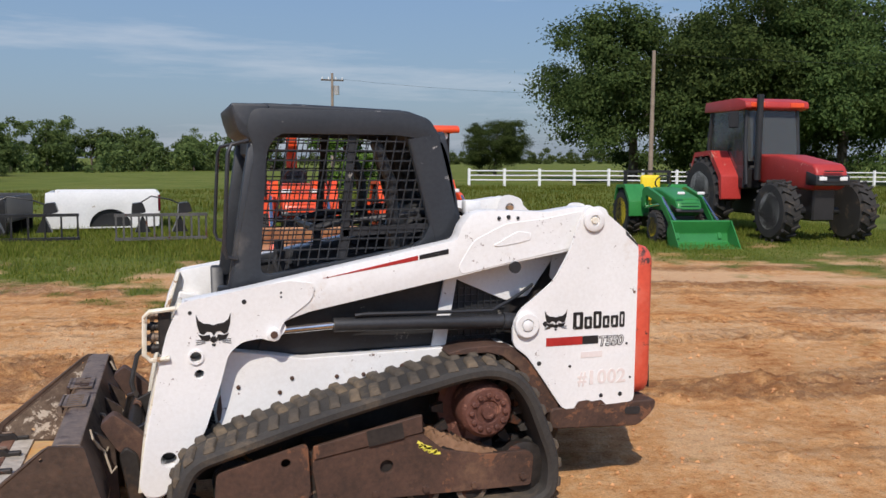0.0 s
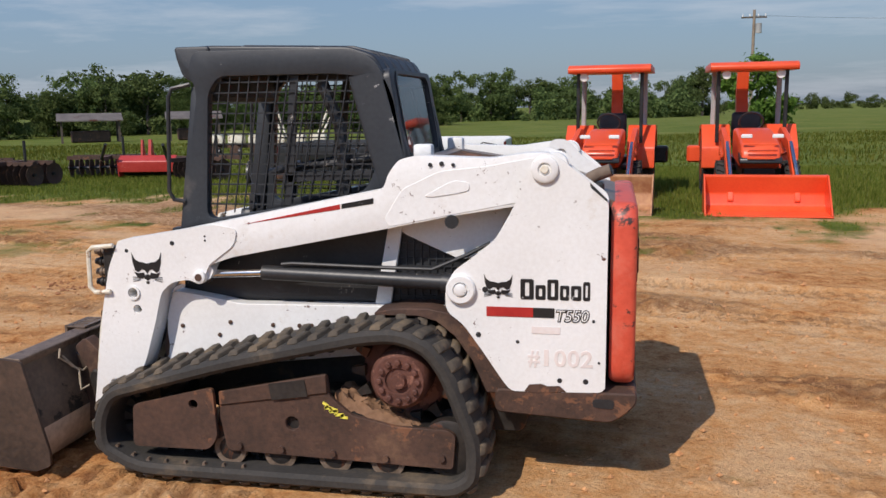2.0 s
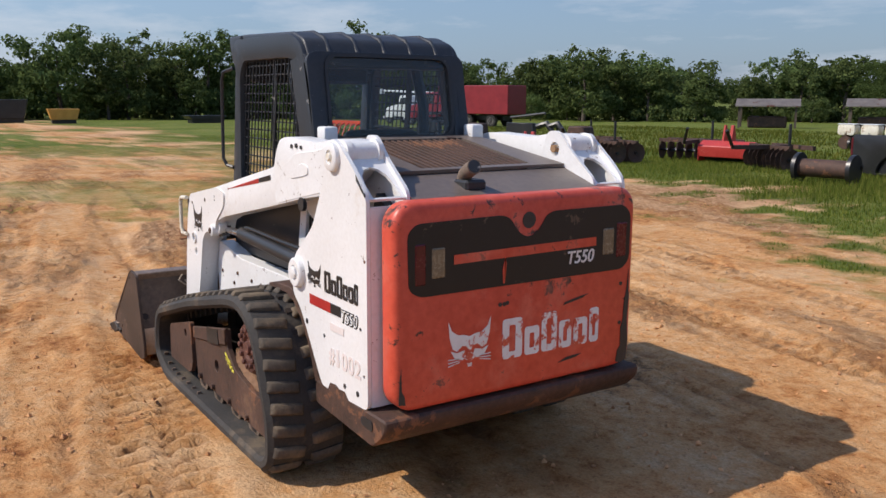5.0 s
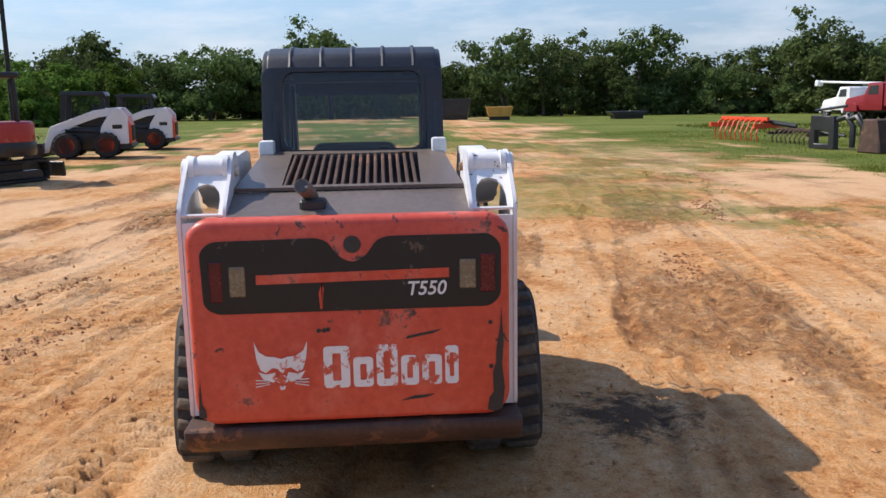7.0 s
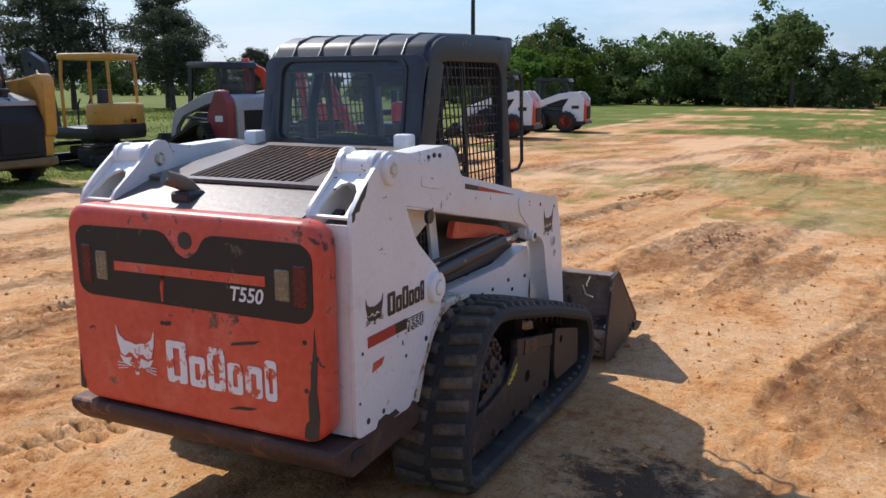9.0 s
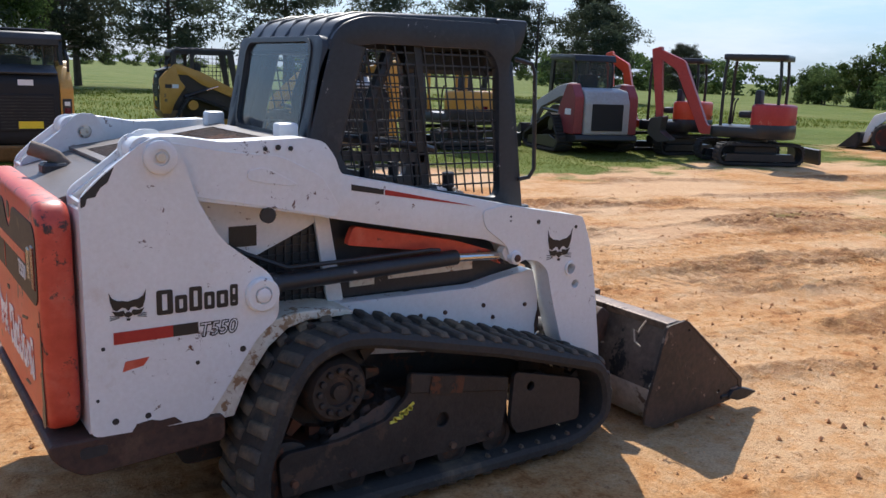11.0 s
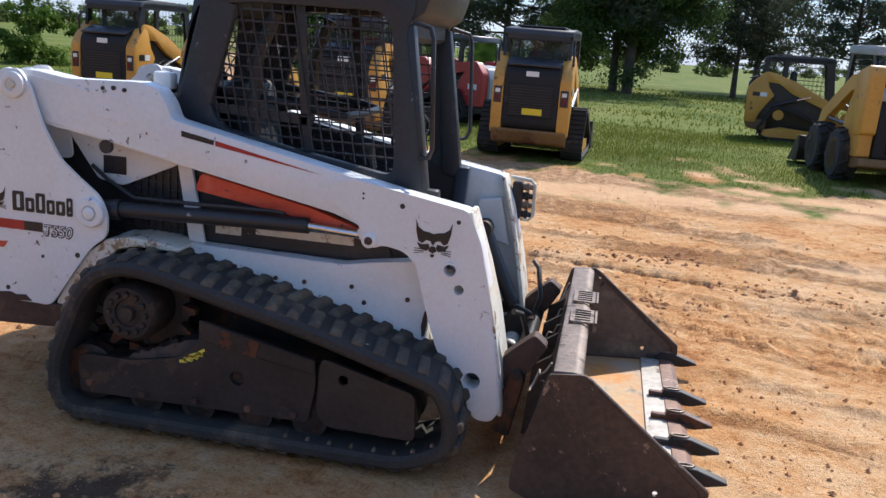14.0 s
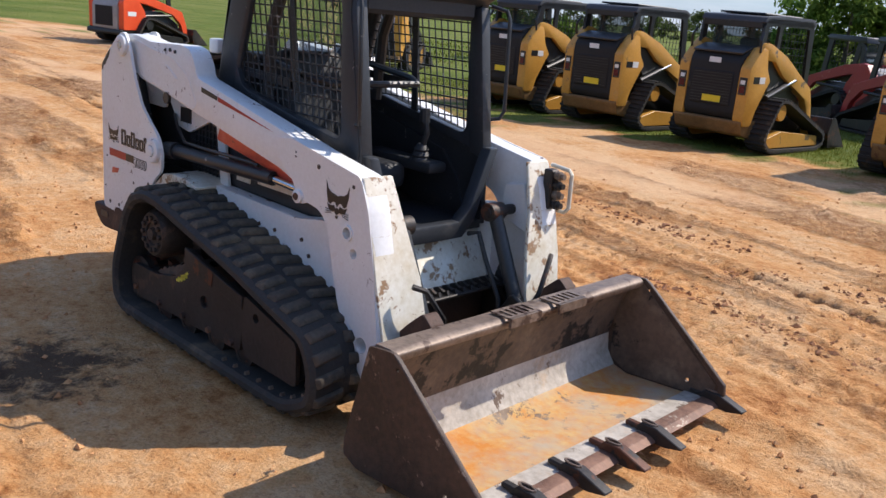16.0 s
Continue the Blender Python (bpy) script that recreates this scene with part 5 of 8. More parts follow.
shank = Shape().box(-2.08, -1.995, -0.018, 0.018, 0.076, 0.1).bevel(0.006).mesh("tooth_shank", STEEL)
pin = Shape().tube([(-2.105 + 0.038 * math.cos(q * 0.628), 0.014 * math.sin(q * 0.628), 0.123) for q in range(11)], 0.005, 6).mesh("tooth_pin", LIP)
for y in (-0.856, -0.285, -0.002, 0.278, 0.563, 0.853):
    tt = part("tooth", tooth, STEEL, bucket, "", Matrix.Translation((0, y, 0)))
    part("tooth_shank", shank, STEEL, tt)
    part("tooth_pin", pin, LIP, tt)
for y in (-0.2, 0.13):
    st = part("bucket_step", Shape().plate([(-1.68, y - 0.1), (-1.57, y - 0.1), (-1.57, y + 0.1), (-1.68, y + 0.1)], [[(-1.66, y - 0.085 + 0.036 * k), (-1.59, y - 0.085 + 0.036 * k), (-1.59, y - 0.063 + 0.036 * k), (-1.66, y - 0.063 + 0.036 * k)] for k in range(5)], "z", 0.564, 0.571), LIP, bucket, "perforated steel step on the lip")
    part("step_leg", Shape().box(-1.69, -1.675, y - 0.1, y + 0.1, 0.53, 0.571), LIP, st)
for y in (-0.45, -0.15, 0.15, 0.45):
    part("back_rib", Shape().prism([(-1.475, 0.12), (-1.42, 0.1), (-1.44, 0.42), (-1.525, 0.48)], "y", y - 0.012, y + 0.012), BUCKET, bucket)
DRY_ROOT = surface("dry_roots", (0.3, 0.24, 0.17), (0.5, 0.42, 0.32), 0.9, 0, 60, 5.0, 0.2)
rng_root = random.Random(31)
for k in range(9):
    y, z = rng_root.uniform(-0.6, 0.75), rng_root.uniform(0.36, 0.54)
    pts = [(-1.53, y, z)]
    for q in range(5):
        pts.append((pts[-1][0] + rng_root.uniform(0.0, 0.03), pts[-1][1] + rng_root.uniform(-0.05, 0.06), pts[-1][2] + rng_root.uniform(-0.06, 0.015)))
    part("dry_root", Shape().tube(pts, 0.005, 5), DRY_ROOT, bucket, "dry root caught on the back of the bucket")


# ---- trees ----
def foliage(name, dark, light):
    m = bpy.data.materials.new(name)
    m.use_nodes = True
    n, l = m.node_tree.nodes, m.node_tree.links
    n.clear()
    geo = n.new("ShaderNodeNewGeometry")
    oi = n.new("ShaderNodeObjectInfo")
    r = ramp_node(n, [(0.0, dark), (1.0, light)])
    l.new(geo.outputs["Random Per Island"], r.inputs["Fac"])
    hv = n.new("ShaderNodeHueSaturation")
    mr = n.new("ShaderNodeMapRange")
    mr.inputs["To Min"].default_value, mr.inputs["To Max"].default_value = 0.75, 1.35
    l.new(oi.outputs["Random"], mr.inputs["Value"])
    l.new(mr.outputs[0], hv.inputs["Value"])
    mh = n.new("ShaderNodeMapRange")
    mh.inputs["To Min"].default_value, mh.inputs["To Max"].default_value = 0.485, 0.51
    l.new(oi.outputs["Random"], mh.inputs["Value"])
    l.new(mh.outputs[0], hv.inputs["Hue"])
    l.new(r.outputs["Color"], hv.inputs["Color"])
    d = n.new("ShaderNodeBsdfDiffuse")
    t = n.new("ShaderNodeBsdfTranslucent")
    l.new(hv.outputs["Color"], d.inputs["Color"])
    l.new(hv.outputs["Color"], t.inputs["Color"])
    mx = n.new("ShaderNodeMixShader")
    mx.inputs[0].default_value = 0.38
    l.new(d.outputs[0], mx.inputs[1])
    l.new(t.outputs[0], mx.inputs[2])
    out = n.new("ShaderNodeOutputMaterial")
    l.new(mx.outputs[0], out.inputs["Surface"])
    return m


LEAF = foliage("broad_leaves", (0.054, 0.085, 0.03), (0.15, 0.197, 0.068))
OAK = foliage("oak_leaves", (0.035, 0.06, 0.02), (0.1, 0.14, 0.045))
NEEDLE = foliage("pine_needles", (0.04, 0.053, 0.034), (0.1, 0.115, 0.072))
BRIGHT = foliage("young_leaves", (0.06, 0.11, 0.02), (0.14, 0.21, 0.045))
BLADE = foliage("grass_blades", (0.075, 0.115, 0.016), (0.2, 0.205, 0.045))
BARK = surface("bark", (0.05, 0.038, 0.028), (0.12, 0.095, 0.075), 0.9, 0, 14, 2, 0.6)


def leaf_cloud(name, lobes, count, size, seed, material, clumps=0, loose=0.5, slim=0.55):
    """Leaves as small folded cards, spread through the outer part of several lobes."""
    rng = np.random.default_rng(seed)
    w = np.array([l[3] * l[4] for l in lobes])
    total = count
    count = clumps or count
    pick = rng.choice(len(lobes), count, p=w / w.sum())
    L = np.array(lobes)[pick]
    d = rng.normal(size=(count, 3))
    d /= np.linalg.norm(d, axis=1)[:, None]
    rad = rng.uniform(0.1, 1.0, count) ** 0.5 + rng.normal(0, 0.09, count)
    lump = 1 + 0.22 * np.sin(d[:, 0] * 7 + L[:, 0]) * np.sin(d[:, 1] * 6 + L[:, 1] * 2) + 0.12 * np.sin(d[:, 2] * 11)
    c = L[:, :3] + d * (rad * lump)[:, None] * np.stack([L[:, 3], L[:, 3], L[:, 4]], 1)
    if clumps:
        own = rng.integers(0, clumps, total)
        out = rng.normal(size=(total, 3)) * loose * rng.uniform(0.6, 1.3, clumps)[own][:, None] * np.array([1, 1, 0.6])
        c, count = c[own] + out, total
        d = d[own] * 0.45 + out / np.linalg.norm(out, axis=1)[:, None] * 0.75
    n1 = rng.normal(size=(count, 3)) * 0.5 + d * 0.9 + np.array([0, 0, 0.3])
    n1 /= np.linalg.norm(n1, axis=1)[:, None]
    t = np.cross(n1, rng.normal(size=(count, 3)))
    t /= np.linalg.norm(t, axis=1)[:, None]
    b = np.cross(n1, t)
    s = size * rng.uniform(0.6, 1.5, count)[:, None]
    v = np.stack([c - t * s, c + b * s * slim + n1 * s * 0.2, c + t * s, c - b * s * slim + n1 * s * 0.2], 1).reshape(-1, 3)
    f = np.arange(count * 4).reshape(-1, 4)
    me = bpy.data.meshes.new(name)
    me.from_pydata(v.tolist(), [], f.tolist())
    me.materials.append(material)
    return me


def trunk_shape(h, r, limbs, seed, spread=0.4, start=0.35):
    rng = random.Random(seed)
    s = Shape()
    p = Vector((0, 0, -0.2))
    pts = [p.copy()]
    for k in range(5):
        p = p + Vector((rng.uniform(-1, 1) * h * 0.03, rng.uniform(-1, 1) * h * 0.03, h / 5))
        pts.append(p.copy())
    for k in range(5):
        s.rod(pts[k], pts[k + 1], r * (1 - k * 0.17), 9, r * (1 - (k + 1) * 0.17))
    for k in range(limbs):
        t = start + (0.95 - start) * k / max(1, limbs - 1)
        i = min(4, int(t * 5))
        base = pts[i].lerp(pts[i + 1], t * 5 - i)
        a = rng.uniform(0, 6.28)
        ln = h * spread * (1.05 - 0.5 * t) * rng.uniform(0.7, 1.1)
        mid = base + Vector((math.cos(a) * ln * 0.5, math.sin(a) * ln * 0.5, ln * 0.22))
        tip = base + Vector((math.cos(a + 0.3) * ln, math.sin(a + 0.3) * ln, ln * 0.5))
        s.rod(base, mid, r * 0.4 * (1.1 - t), 6, r * 0.25 * (1.1 - t))
        s.rod(mid, tip, r * 0.25 * (1.1 - t), 6, r * 0.08)
    return s


def broad_tree(name, label, seed, h, r, count, leaf, material, low=0.2, lobes=9, clumps=0):
    rng = random.Random(seed)
    ob = thing(name, label, "tree")
    part("trunk", trunk_shape(h * 0.8, h * 0.028, 7, seed), BARK, ob)
    ls = [(0, 0, h * 0.62, r * 0.62, h * 0.3)]
    for k in range(lobes):
        a = 6.283 * k / lobes + rng.uniform(-0.4, 0.4)
        d = r * rng.uniform(0.4, 0.82)
        ls.append((d * math.cos(a), d * math.sin(a), h * rng.uniform(low + 0.22, 0.8), r * rng.uniform(0.2, 0.46), h * rng.uniform(0.07, 0.19)))
    part("crown", leaf_cloud("crown", ls, count, leaf, seed, material, clumps, h * 0.045), material, ob)
    return ob


def pine_tree(name, label, seed, h, r, count):
    """Bare lower trunk, then open whorls of branches that carry tufts of needles."""
    rng = random.Random(seed)
    ob = thing(name, label, "tree")
    wood = Shape()
    for k in range(6):
        wood.rod((0.05 * math.sin(k), 0, h * k / 6.2 - 0.2 * (k == 0)), (0.05 * math.sin(k + 1), 0, h * (k + 1) / 6.2), h * 0.026 * (1 - k / 7), 9, h * 0.026 * (1 - (k + 1) / 7))
    ls = []
    n = 54
    for k in range(n):
        u = k / (n - 1)
        z = h * (0.26 + 0.68 * u)
        a = k * 2.4 + rng.uniform(-0.5, 0.5)
        reach = r * rng.uniform(0.55, 1.05) * (0.55 + 0.6 * math.sin(math.pi * min(1, 0.25 + 0.75 * u))) * (1.0 if u < 0.75 else 1.25 - u * 0.6)
        rise = reach * rng.uniform(-0.08, 0.32)
        wood.rod((0, 0, z), (reach * 0.85 * math.cos(a), reach * 0.85 * math.sin(a), z + rise), h * 0.0075 * (1.15 - u), 5, 0.02)
        for j in range(7):
            t = rng.uniform(0.35, 1.05)
            b = a + rng.uniform(-0.35, 0.35)
            q = r * rng.uniform(0.09, 0.19)
            ls.append((reach * t * math.cos(b), reach * t * math.sin(b), z + rise * t + rng.uniform(-0.2, 0.35), q, q * 0.7))
    ls.append((0, 0, h * 0.97, r * 0.2, h * 0.05))
    part("trunk", wood, BARK, ob)
    part("crown", leaf_cloud("crown", ls, count, 0.15, seed, NEEDLE, slim=0.3), NEEDLE, ob)
    return ob


def at(x, y, turn=0.0, size=1.0):
    return pose(x, y, ground_height(x, y), 0, 0, turn) @ Matrix.Diagonal((size, size, size, 1))


def set_tree(ob, x, y, turn, size):
    ob.matrix_world = at(x, y, turn)
    ob.scale = (size, size, size)
    return ob


def tree_at(kind, x, y, turn, size, group):
    c = copy_thing(kind, at(x, y, turn))
    c.scale = (size, size, size * random.uniform(0.9, 1.12))
    return tagged(c, group=group)


woods = [broad_tree("tree", "green broad-leaved tree in the wood edge behind the meadow", 11 + k, 8.0, r, 5600, 0.18, LEAF, lw, 17, 130) for k, (r, lw) in enumerate(((4.3, -0.16), (3.5, -0.2), (4.7, -0.12), (3.8, -0.2)))]
used = [False] * len(woods)


def wood_line(az0, az1, dist, gap, size, rows, spread, group):
    n = max(1, int(abs(math.radians(az1 - az0)) * dist / gap))
    for row in range(rows):
        for k in range(n):
            a = math.radians(az0 + (az1 - az0) * (k + random.random()) / n)
            d = dist + row * 7 + random.uniform(-spread, spread)
            i = random.randrange(len(woods))
            x, y, s = d * math.cos(a), d * math.sin(a), size * random.choice((0.55, 0.7, 0.85, 0.95, 1.05, 1.15, 1.35)) * random.uniform(0.9, 1.1) * (1 + 0.1 * row)
            if not used[i]:
                used[i] = True
                tagged(set_tree(woods[i], x, y, random.uniform(0, 360), s), group=group)
            else:
                tree_at(woods[i], x, y, random.uniform(0, 360), s, group)


wood_line(214, 207, 104, 3.4, 0.62, 2, 5, "trees along the western wood edge")
wood_line(207, 178, 95, 3.4, 0.9, 2, 4, "trees along the western wood edge")
wood_line(178, 148, 98, 3.4, 0.9, 2, 4, "trees along the western wood edge")
wood_line(148, 119, 97, 3.4, 0.78, 2, 5, "trees along the north-western wood edge")
wood_line(119, 100, 112, 3.6, 0.74, 2, 5, "trees along the northern wood edge")
wood_line(100, 84, 175, 4.6, 0.94, 2, 6, "trees along the northern wood edge")


def far_wood(az0, az1, dist, gap, h, depth, label, seed):
    """A distant belt of wood, its crowns joined."""
    rr = random.Random(seed)
    ls = []
    n = int(abs(math.radians(az1 - az0)) * dist / gap)
    for k in range(n):
        a = math.radians(az0 + (az1 - az0) * (k + rr.random()) / n)
        d = dist + rr.uniform(0, depth)
        x, y = d * math.cos(a), d * math.sin(a)
        z, t = ground_height(x, y), h * rr.choice((0.6, 0.75, 0.9, 1.0, 1.25))
        for q in range(9):
            ls.append((x + rr.uniform(-0.32, 0.32) * t, y + rr.uniform(-0.32, 0.32) * t, z + t * rr.uniform(0.06, 0.8), t * rr.uniform(0.16, 0.3), t * rr.uniform(0.13, 0.2)))
    tagged(new("far_wood", leaf_cloud("far_wood", ls, n * 560, 0.05 * h, seed, LEAF)), label, "wood", kind="stuff")


far_wood(207, 118, 109, 1.9, 6.8, 9, "dense green wood behind the western wood edge", 9)
far_wood(118, 84, 150, 2.6, 6.6, 30, "dense green wood behind the northern wood edge", 10)
far_wood(84, 36, 420, 2.2, 6.8, 30, "distant green wood on the northern horizon", 5)
far_wood(229, 208, 165, 2.4, 7.6, 20, "distant green wood beyond the meadow", 6)
far_wood(263, 226, 330, 4.0, 7.0, 30, "distant green wood on the south-western horizon", 7)
far_wood(322, 262, 150, 2.6, 5.0, 18, "distant green wood to the south", 8)

oak = broad_tree("oak_tree", "large dark green spreading oak behind a white fence", 31, 15.0, 7.7, 70000, 0.125, OAK, -0.14, 40, 300)
set_tree(oak, 34.4, 57.2, 20, 1.04)
for x, y, t, s in ((41.5, 53, 130, 1.12), (47, 48, 220, 1.06), (50, 58, 300, 1.15)):
    tree_at(oak, x, y, t, s, "oaks behind the fence")
tree_at(oak, 34.2, 88, 200, 0.52, "oaks behind the fence")
for x, y, t, s in ((-37.6, 72.6, 80, 0.44), (-32.2, 75.2, 170, 0.36), (-24.3, 78.3, 20, 0.37), (-19.9, 79.5, 260, 0.42)):
    tagged(tree_at(oak, x, y, t, s, "round dark trees before the wood"), "round dark green tree standing before the wood")
bush = broad_tree("bush", "light green bush in the meadow", 41, 3.4, 1.4, 6500, 0.085, BRIGHT, -0.2, 12, 90)
set_tree(bush, 9.2, 48, 0, 1.5)
for x, y, s in ((12.4, -42, 1.75), (15.0, -43, 1.4), (18.6, -23.5, 0.72), (17.6, -26, 0.6), (-73, -31, 1.9), (-70, -28.5, 1.7), (-77, -28, 2.0), (-84, -26, 2.0)):
    tree_at(bush, x, y, random.uniform(0, 360), s, "bushes in the meadow")
tagged(tree_at(oak, -1.6, -43.5, 65, 0.62, "broad trees on the southern meadow"), "broad dark tree with low branches on the meadow")
pine = pine_tree("pine_tree", "tall dark pine with open branches on the meadow", 51, 11.0, 4.8, 15000)
pine2 = pine_tree("pine_tree", "tall dark pine with open branches on the meadow", 52, 10.0, 4.4, 14000)
set_tree(pine, 5.9, -56, 40, 1.0)
set_tree(pine2, -15.9, -54, 90, 0.92)
for k, x, y, t, s in ((0, -23, -51.5, 200, 0.95), (1, -29, -48.8, 20, 0.84), (1, -35, -45, 150, 0.9), (0, -2.3, -41.5, 280, 1.05), (1, -8.5, -49, 10, 0.72), (0, -39, -47.5, 60, 0.75), (1, -43.5, -42.7, 300, 0.72), (0, -47, -46.6, 120, 0.76), (1, -52, -42, 240, 0.5), (0, 1.5, -60, 120, 0.9), (1, 10, -58, 200, 0.7), (0, -11, -58, 30, 0.95)):
    tree_at((pine, pine2)[k], x, y, t, s, "pines on the southern meadow")

# meadow grass, thickest by the parked machines
rng = np.random.default_rng(3)


def sward(name, count, x0, x1, y0, y1, tall, width, label):
    px, py = rng.uniform(x0, x1, count), rng.uniform(y0, y1, count)
    keep = rng.uniform(0, 1, count) < (grass_cover(px, py) - 0.08) * (0.45 + 0.75 * np.clip(0.5 + fbm(px, py, 0.5, 3, 21) * 1.6, 0, 1))
    px, py = px[keep], py[keep]
    k = len(px)
    ix = np.clip(np.searchsorted(gx, px), 0, nx - 1)
    iy = np.clip(np.searchsorted(gy, py), 0, ny - 1)
    pz = Z[iy, ix]
    h = tall * rng.uniform(0.35, 1.0, k) * (0.6 + 0.9 * np.clip(0.5 + fbm(px, py, 0.35, 3, 33) * 1.5, 0, 1)) * np.clip(grass_cover(px, py) * 1.25 - 0.1, 0.22, 1) * np.clip((np.abs(py) - 5.5) / 6.5, 0.3, 1)
    a = rng.uniform(0, 2 * math.pi, k)
    lean = rng.uniform(0.1, 0.6, k) * h
    w = width * rng.uniform(0.6, 1.4, k)
    ca, sa = np.cos(a), np.sin(a)
    v = np.stack([np.stack([px - sa * w, py + ca * w, pz - 0.01], 1), np.stack([px + sa * w, py - ca * w, pz - 0.01], 1), np.stack([px + ca * lean, py + sa * lean, pz + h], 1)], 1).reshape(-1, 3)
    me = bpy.data.meshes.new(name)
    me.from_pydata(v.tolist(), [], np.arange(3 * k).reshape(-1, 3).tolist())
    me.materials.append(BLADE)
    tagged(new(name, me), label, "grass", kind="stuff")


sward("grass", 260000, -14, 16, 5.5, 20, 0.13, 0.009, "ankle-high green meadow grass round the parked machines")
sward("grass", 240000, -22, 12, -20, -6, 0.06, 0.007, "short green grass round the parked loaders")
sward("grass", 150000, -40, -5, -8, 22, 0.04, 0.009, "patchy green grass between bare dirt")
sward("grass", 90000, -48, 45, 18, 48, 0.16, 0.026, "taller pale meadow grass")
sward("grass", 60000, -45, 30, -52, -18, 0.11, 0.026, "mown green meadow grass")

# loose clods and pebbles on the dirt
cx, cy = rng.normal(-0.8, 4.6, 26000), rng.normal(0, 3.9, 26000)
ok = (grass_cover(cx, cy) < 0.5) & ~((np.abs(cx + 0.3) < 1.1) & (np.abs(cy) < 0.95))
cx, cy = cx[ok], cy[ok]
cs = 0.0035 + 0.016 * rng.uniform(0, 1, len(cx)) ** 9
ci, cj = np.clip(np.searchsorted(gx, cx), 0, nx - 1), np.clip(np.searchsorted(gy, cy), 0, ny - 1)
oct_v = np.array([(1, 0, 0), (0, 1, 0), (-1, 0, 0), (0, -1, 0), (0, 0, 0.8), (0, 0, -0.6)], float)
oct_f = np.array([(0, 1, 4), (1, 2, 4), (2, 3, 4), (3, 0, 4), (1, 0, 5), (2, 1, 5), (3, 2, 5), (0, 3, 5)])
jit = oct_v[None] * rng.uniform(0.6, 1.4, (len(cx), 6, 1)) + rng.uniform(-0.2, 0.2, (len(cx), 6, 3))
cv = jit * cs[:, None, None] + np.stack([cx, cy, Z[cj, ci] + cs * 0.3], 1)[:, None, :]
cf = (oct_f[None] + 6 * np.arange(len(cx))[:, None, None]).reshape(-1, 3)
cme = bpy.data.meshes.new("clods")
cme.from_pydata(cv.reshape(-1, 3).tolist(), [], cf.tolist())
cme.materials.append(surface("dirt_clods", (0.4, 0.17, 0.065), (0.72, 0.38, 0.17), 0.95, 0, 30, 1.5, 0.3))
dark = []
for x0, y0, x1, y1 in ((-0.9, -3.5, -2.6, -4.0), (-1.9, -3.35, -4.3, -2.85), (-0.6, -2.6, -2.5, -2.2), (-3.0, 2.8, -4.4, 3.3), (-6.5, 4.6, -8.6, 5.0), (-5.4, 0.6, -6.8, 1.0), (1.2, -4.4, -0.6, -4.1), (-9.0, -1.0, -10.4, -0.5), (-7.6, -3.2, -9.4, -2.9)):
    for k in range(330):
        t = rng.uniform()
        dark.append((x0 + (x1 - x0) * t + rng.normal(0, 0.12), y0 + (y1 - y0) * t + rng.normal(0, 0.13), 0.004 + 0.02 * rng.uniform() ** 5))
dv, df = [], []
for k, (x, y, r) in enumerate(dark):
    z = ground_height(x, y) + r * 0.3
    q = oct_v * rng.uniform(0.6, 1.4, (6, 1)) + rng.uniform(-0.25, 0.25, (6, 3))
    dv += [(x + a * r * 1.3, y + b * r * 1.3, z + c * r) for a, b, c in q]
    df += [tuple(int(i) + 6 * k for i in f) for f in oct_f]
dme = bpy.data.meshes.new("soil_clumps")
dme.from_pydata(dv, [], df)
dme.materials.append(surface("dark_soil_clumps", (0.22, 0.085, 0.035), (0.42, 0.19, 0.085), 0.95, 0, 30, 6.0, 0.4))
tagged(new("soil_clumps", dme), "dark turned soil clumps strewn along the wheel ruts", "soil", kind="stuff")
tagged(new("clods", cme), "loose reddish clods and pebbles on the dirt", "clods", kind="stuff")


# ---- parked machines ----
BUMPER_TAN = surface("dirty_tan_bumper", (0.14, 0.075, 0.025), (0.24, 0.135, 0.05), 0.6, 0, 30, 3, 0.1, RUST, 0.4, 5.0)
GREY_LID = surface("dusty_charcoal_plastic", (0.028, 0.028, 0.03), (0.05, 0.05, 0.052), 0.5, 0, 40, 2, 0.05, None, 0, 6, (0.16, 0.13, 0.1), 0.06)
DOOR_BLACK = surface("deep_black_panel", (0.007, 0.007, 0.008), (0.014, 0.014, 0.015), 0.72, 0, 40, 2, 0.05)
MAROON = surface("dull_maroon_paint", (0.2, 0.028, 0.032), (0.29, 0.05, 0.05), 0.5, 0, 25, 1.5, 0.05, (0.4, 0.2, 0.17), 0.22, 4)
MACHINE_YELLOW = surface("yellow_paint", (0.5, 0.24, 0.035), (0.62, 0.32, 0.06), 0.42, 0, 30, 2, 0.05, (0.12, 0.09, 0.06), 0.24, 6.0, (0.45, 0.28, 0.12), 0.08)
FAR_ORANGE = surface("tractor_orange", (0.72, 0.07, 0.022), (0.8, 0.1, 0.03), 0.35, 0, 30, 2, 0.03)
FAR_RED = surface("faded_red_paint", (0.36, 0.025, 0.022), (0.46, 0.045, 0.035), 0.42, 0, 25, 1.5, 0.05, (0.5, 0.2, 0.15), 0.25, 4)
DEEP_RED = surface("deep_red_paint", (0.2, 0.012, 0.018), (0.28, 0.02, 0.026), 0.42, 0, 25, 1.5, 0.05)
GREEN = surface("green_paint", (0.02, 0.17, 0.04), (0.03, 0.23, 0.055), 0.35, 0, 30, 2, 0.03)
SEAT_YELLOW = surface("yellow_vinyl", (0.75, 0.55, 0.02), (0.82, 0.62, 0.03), 0.45, 0, 30, 2, 0.03)
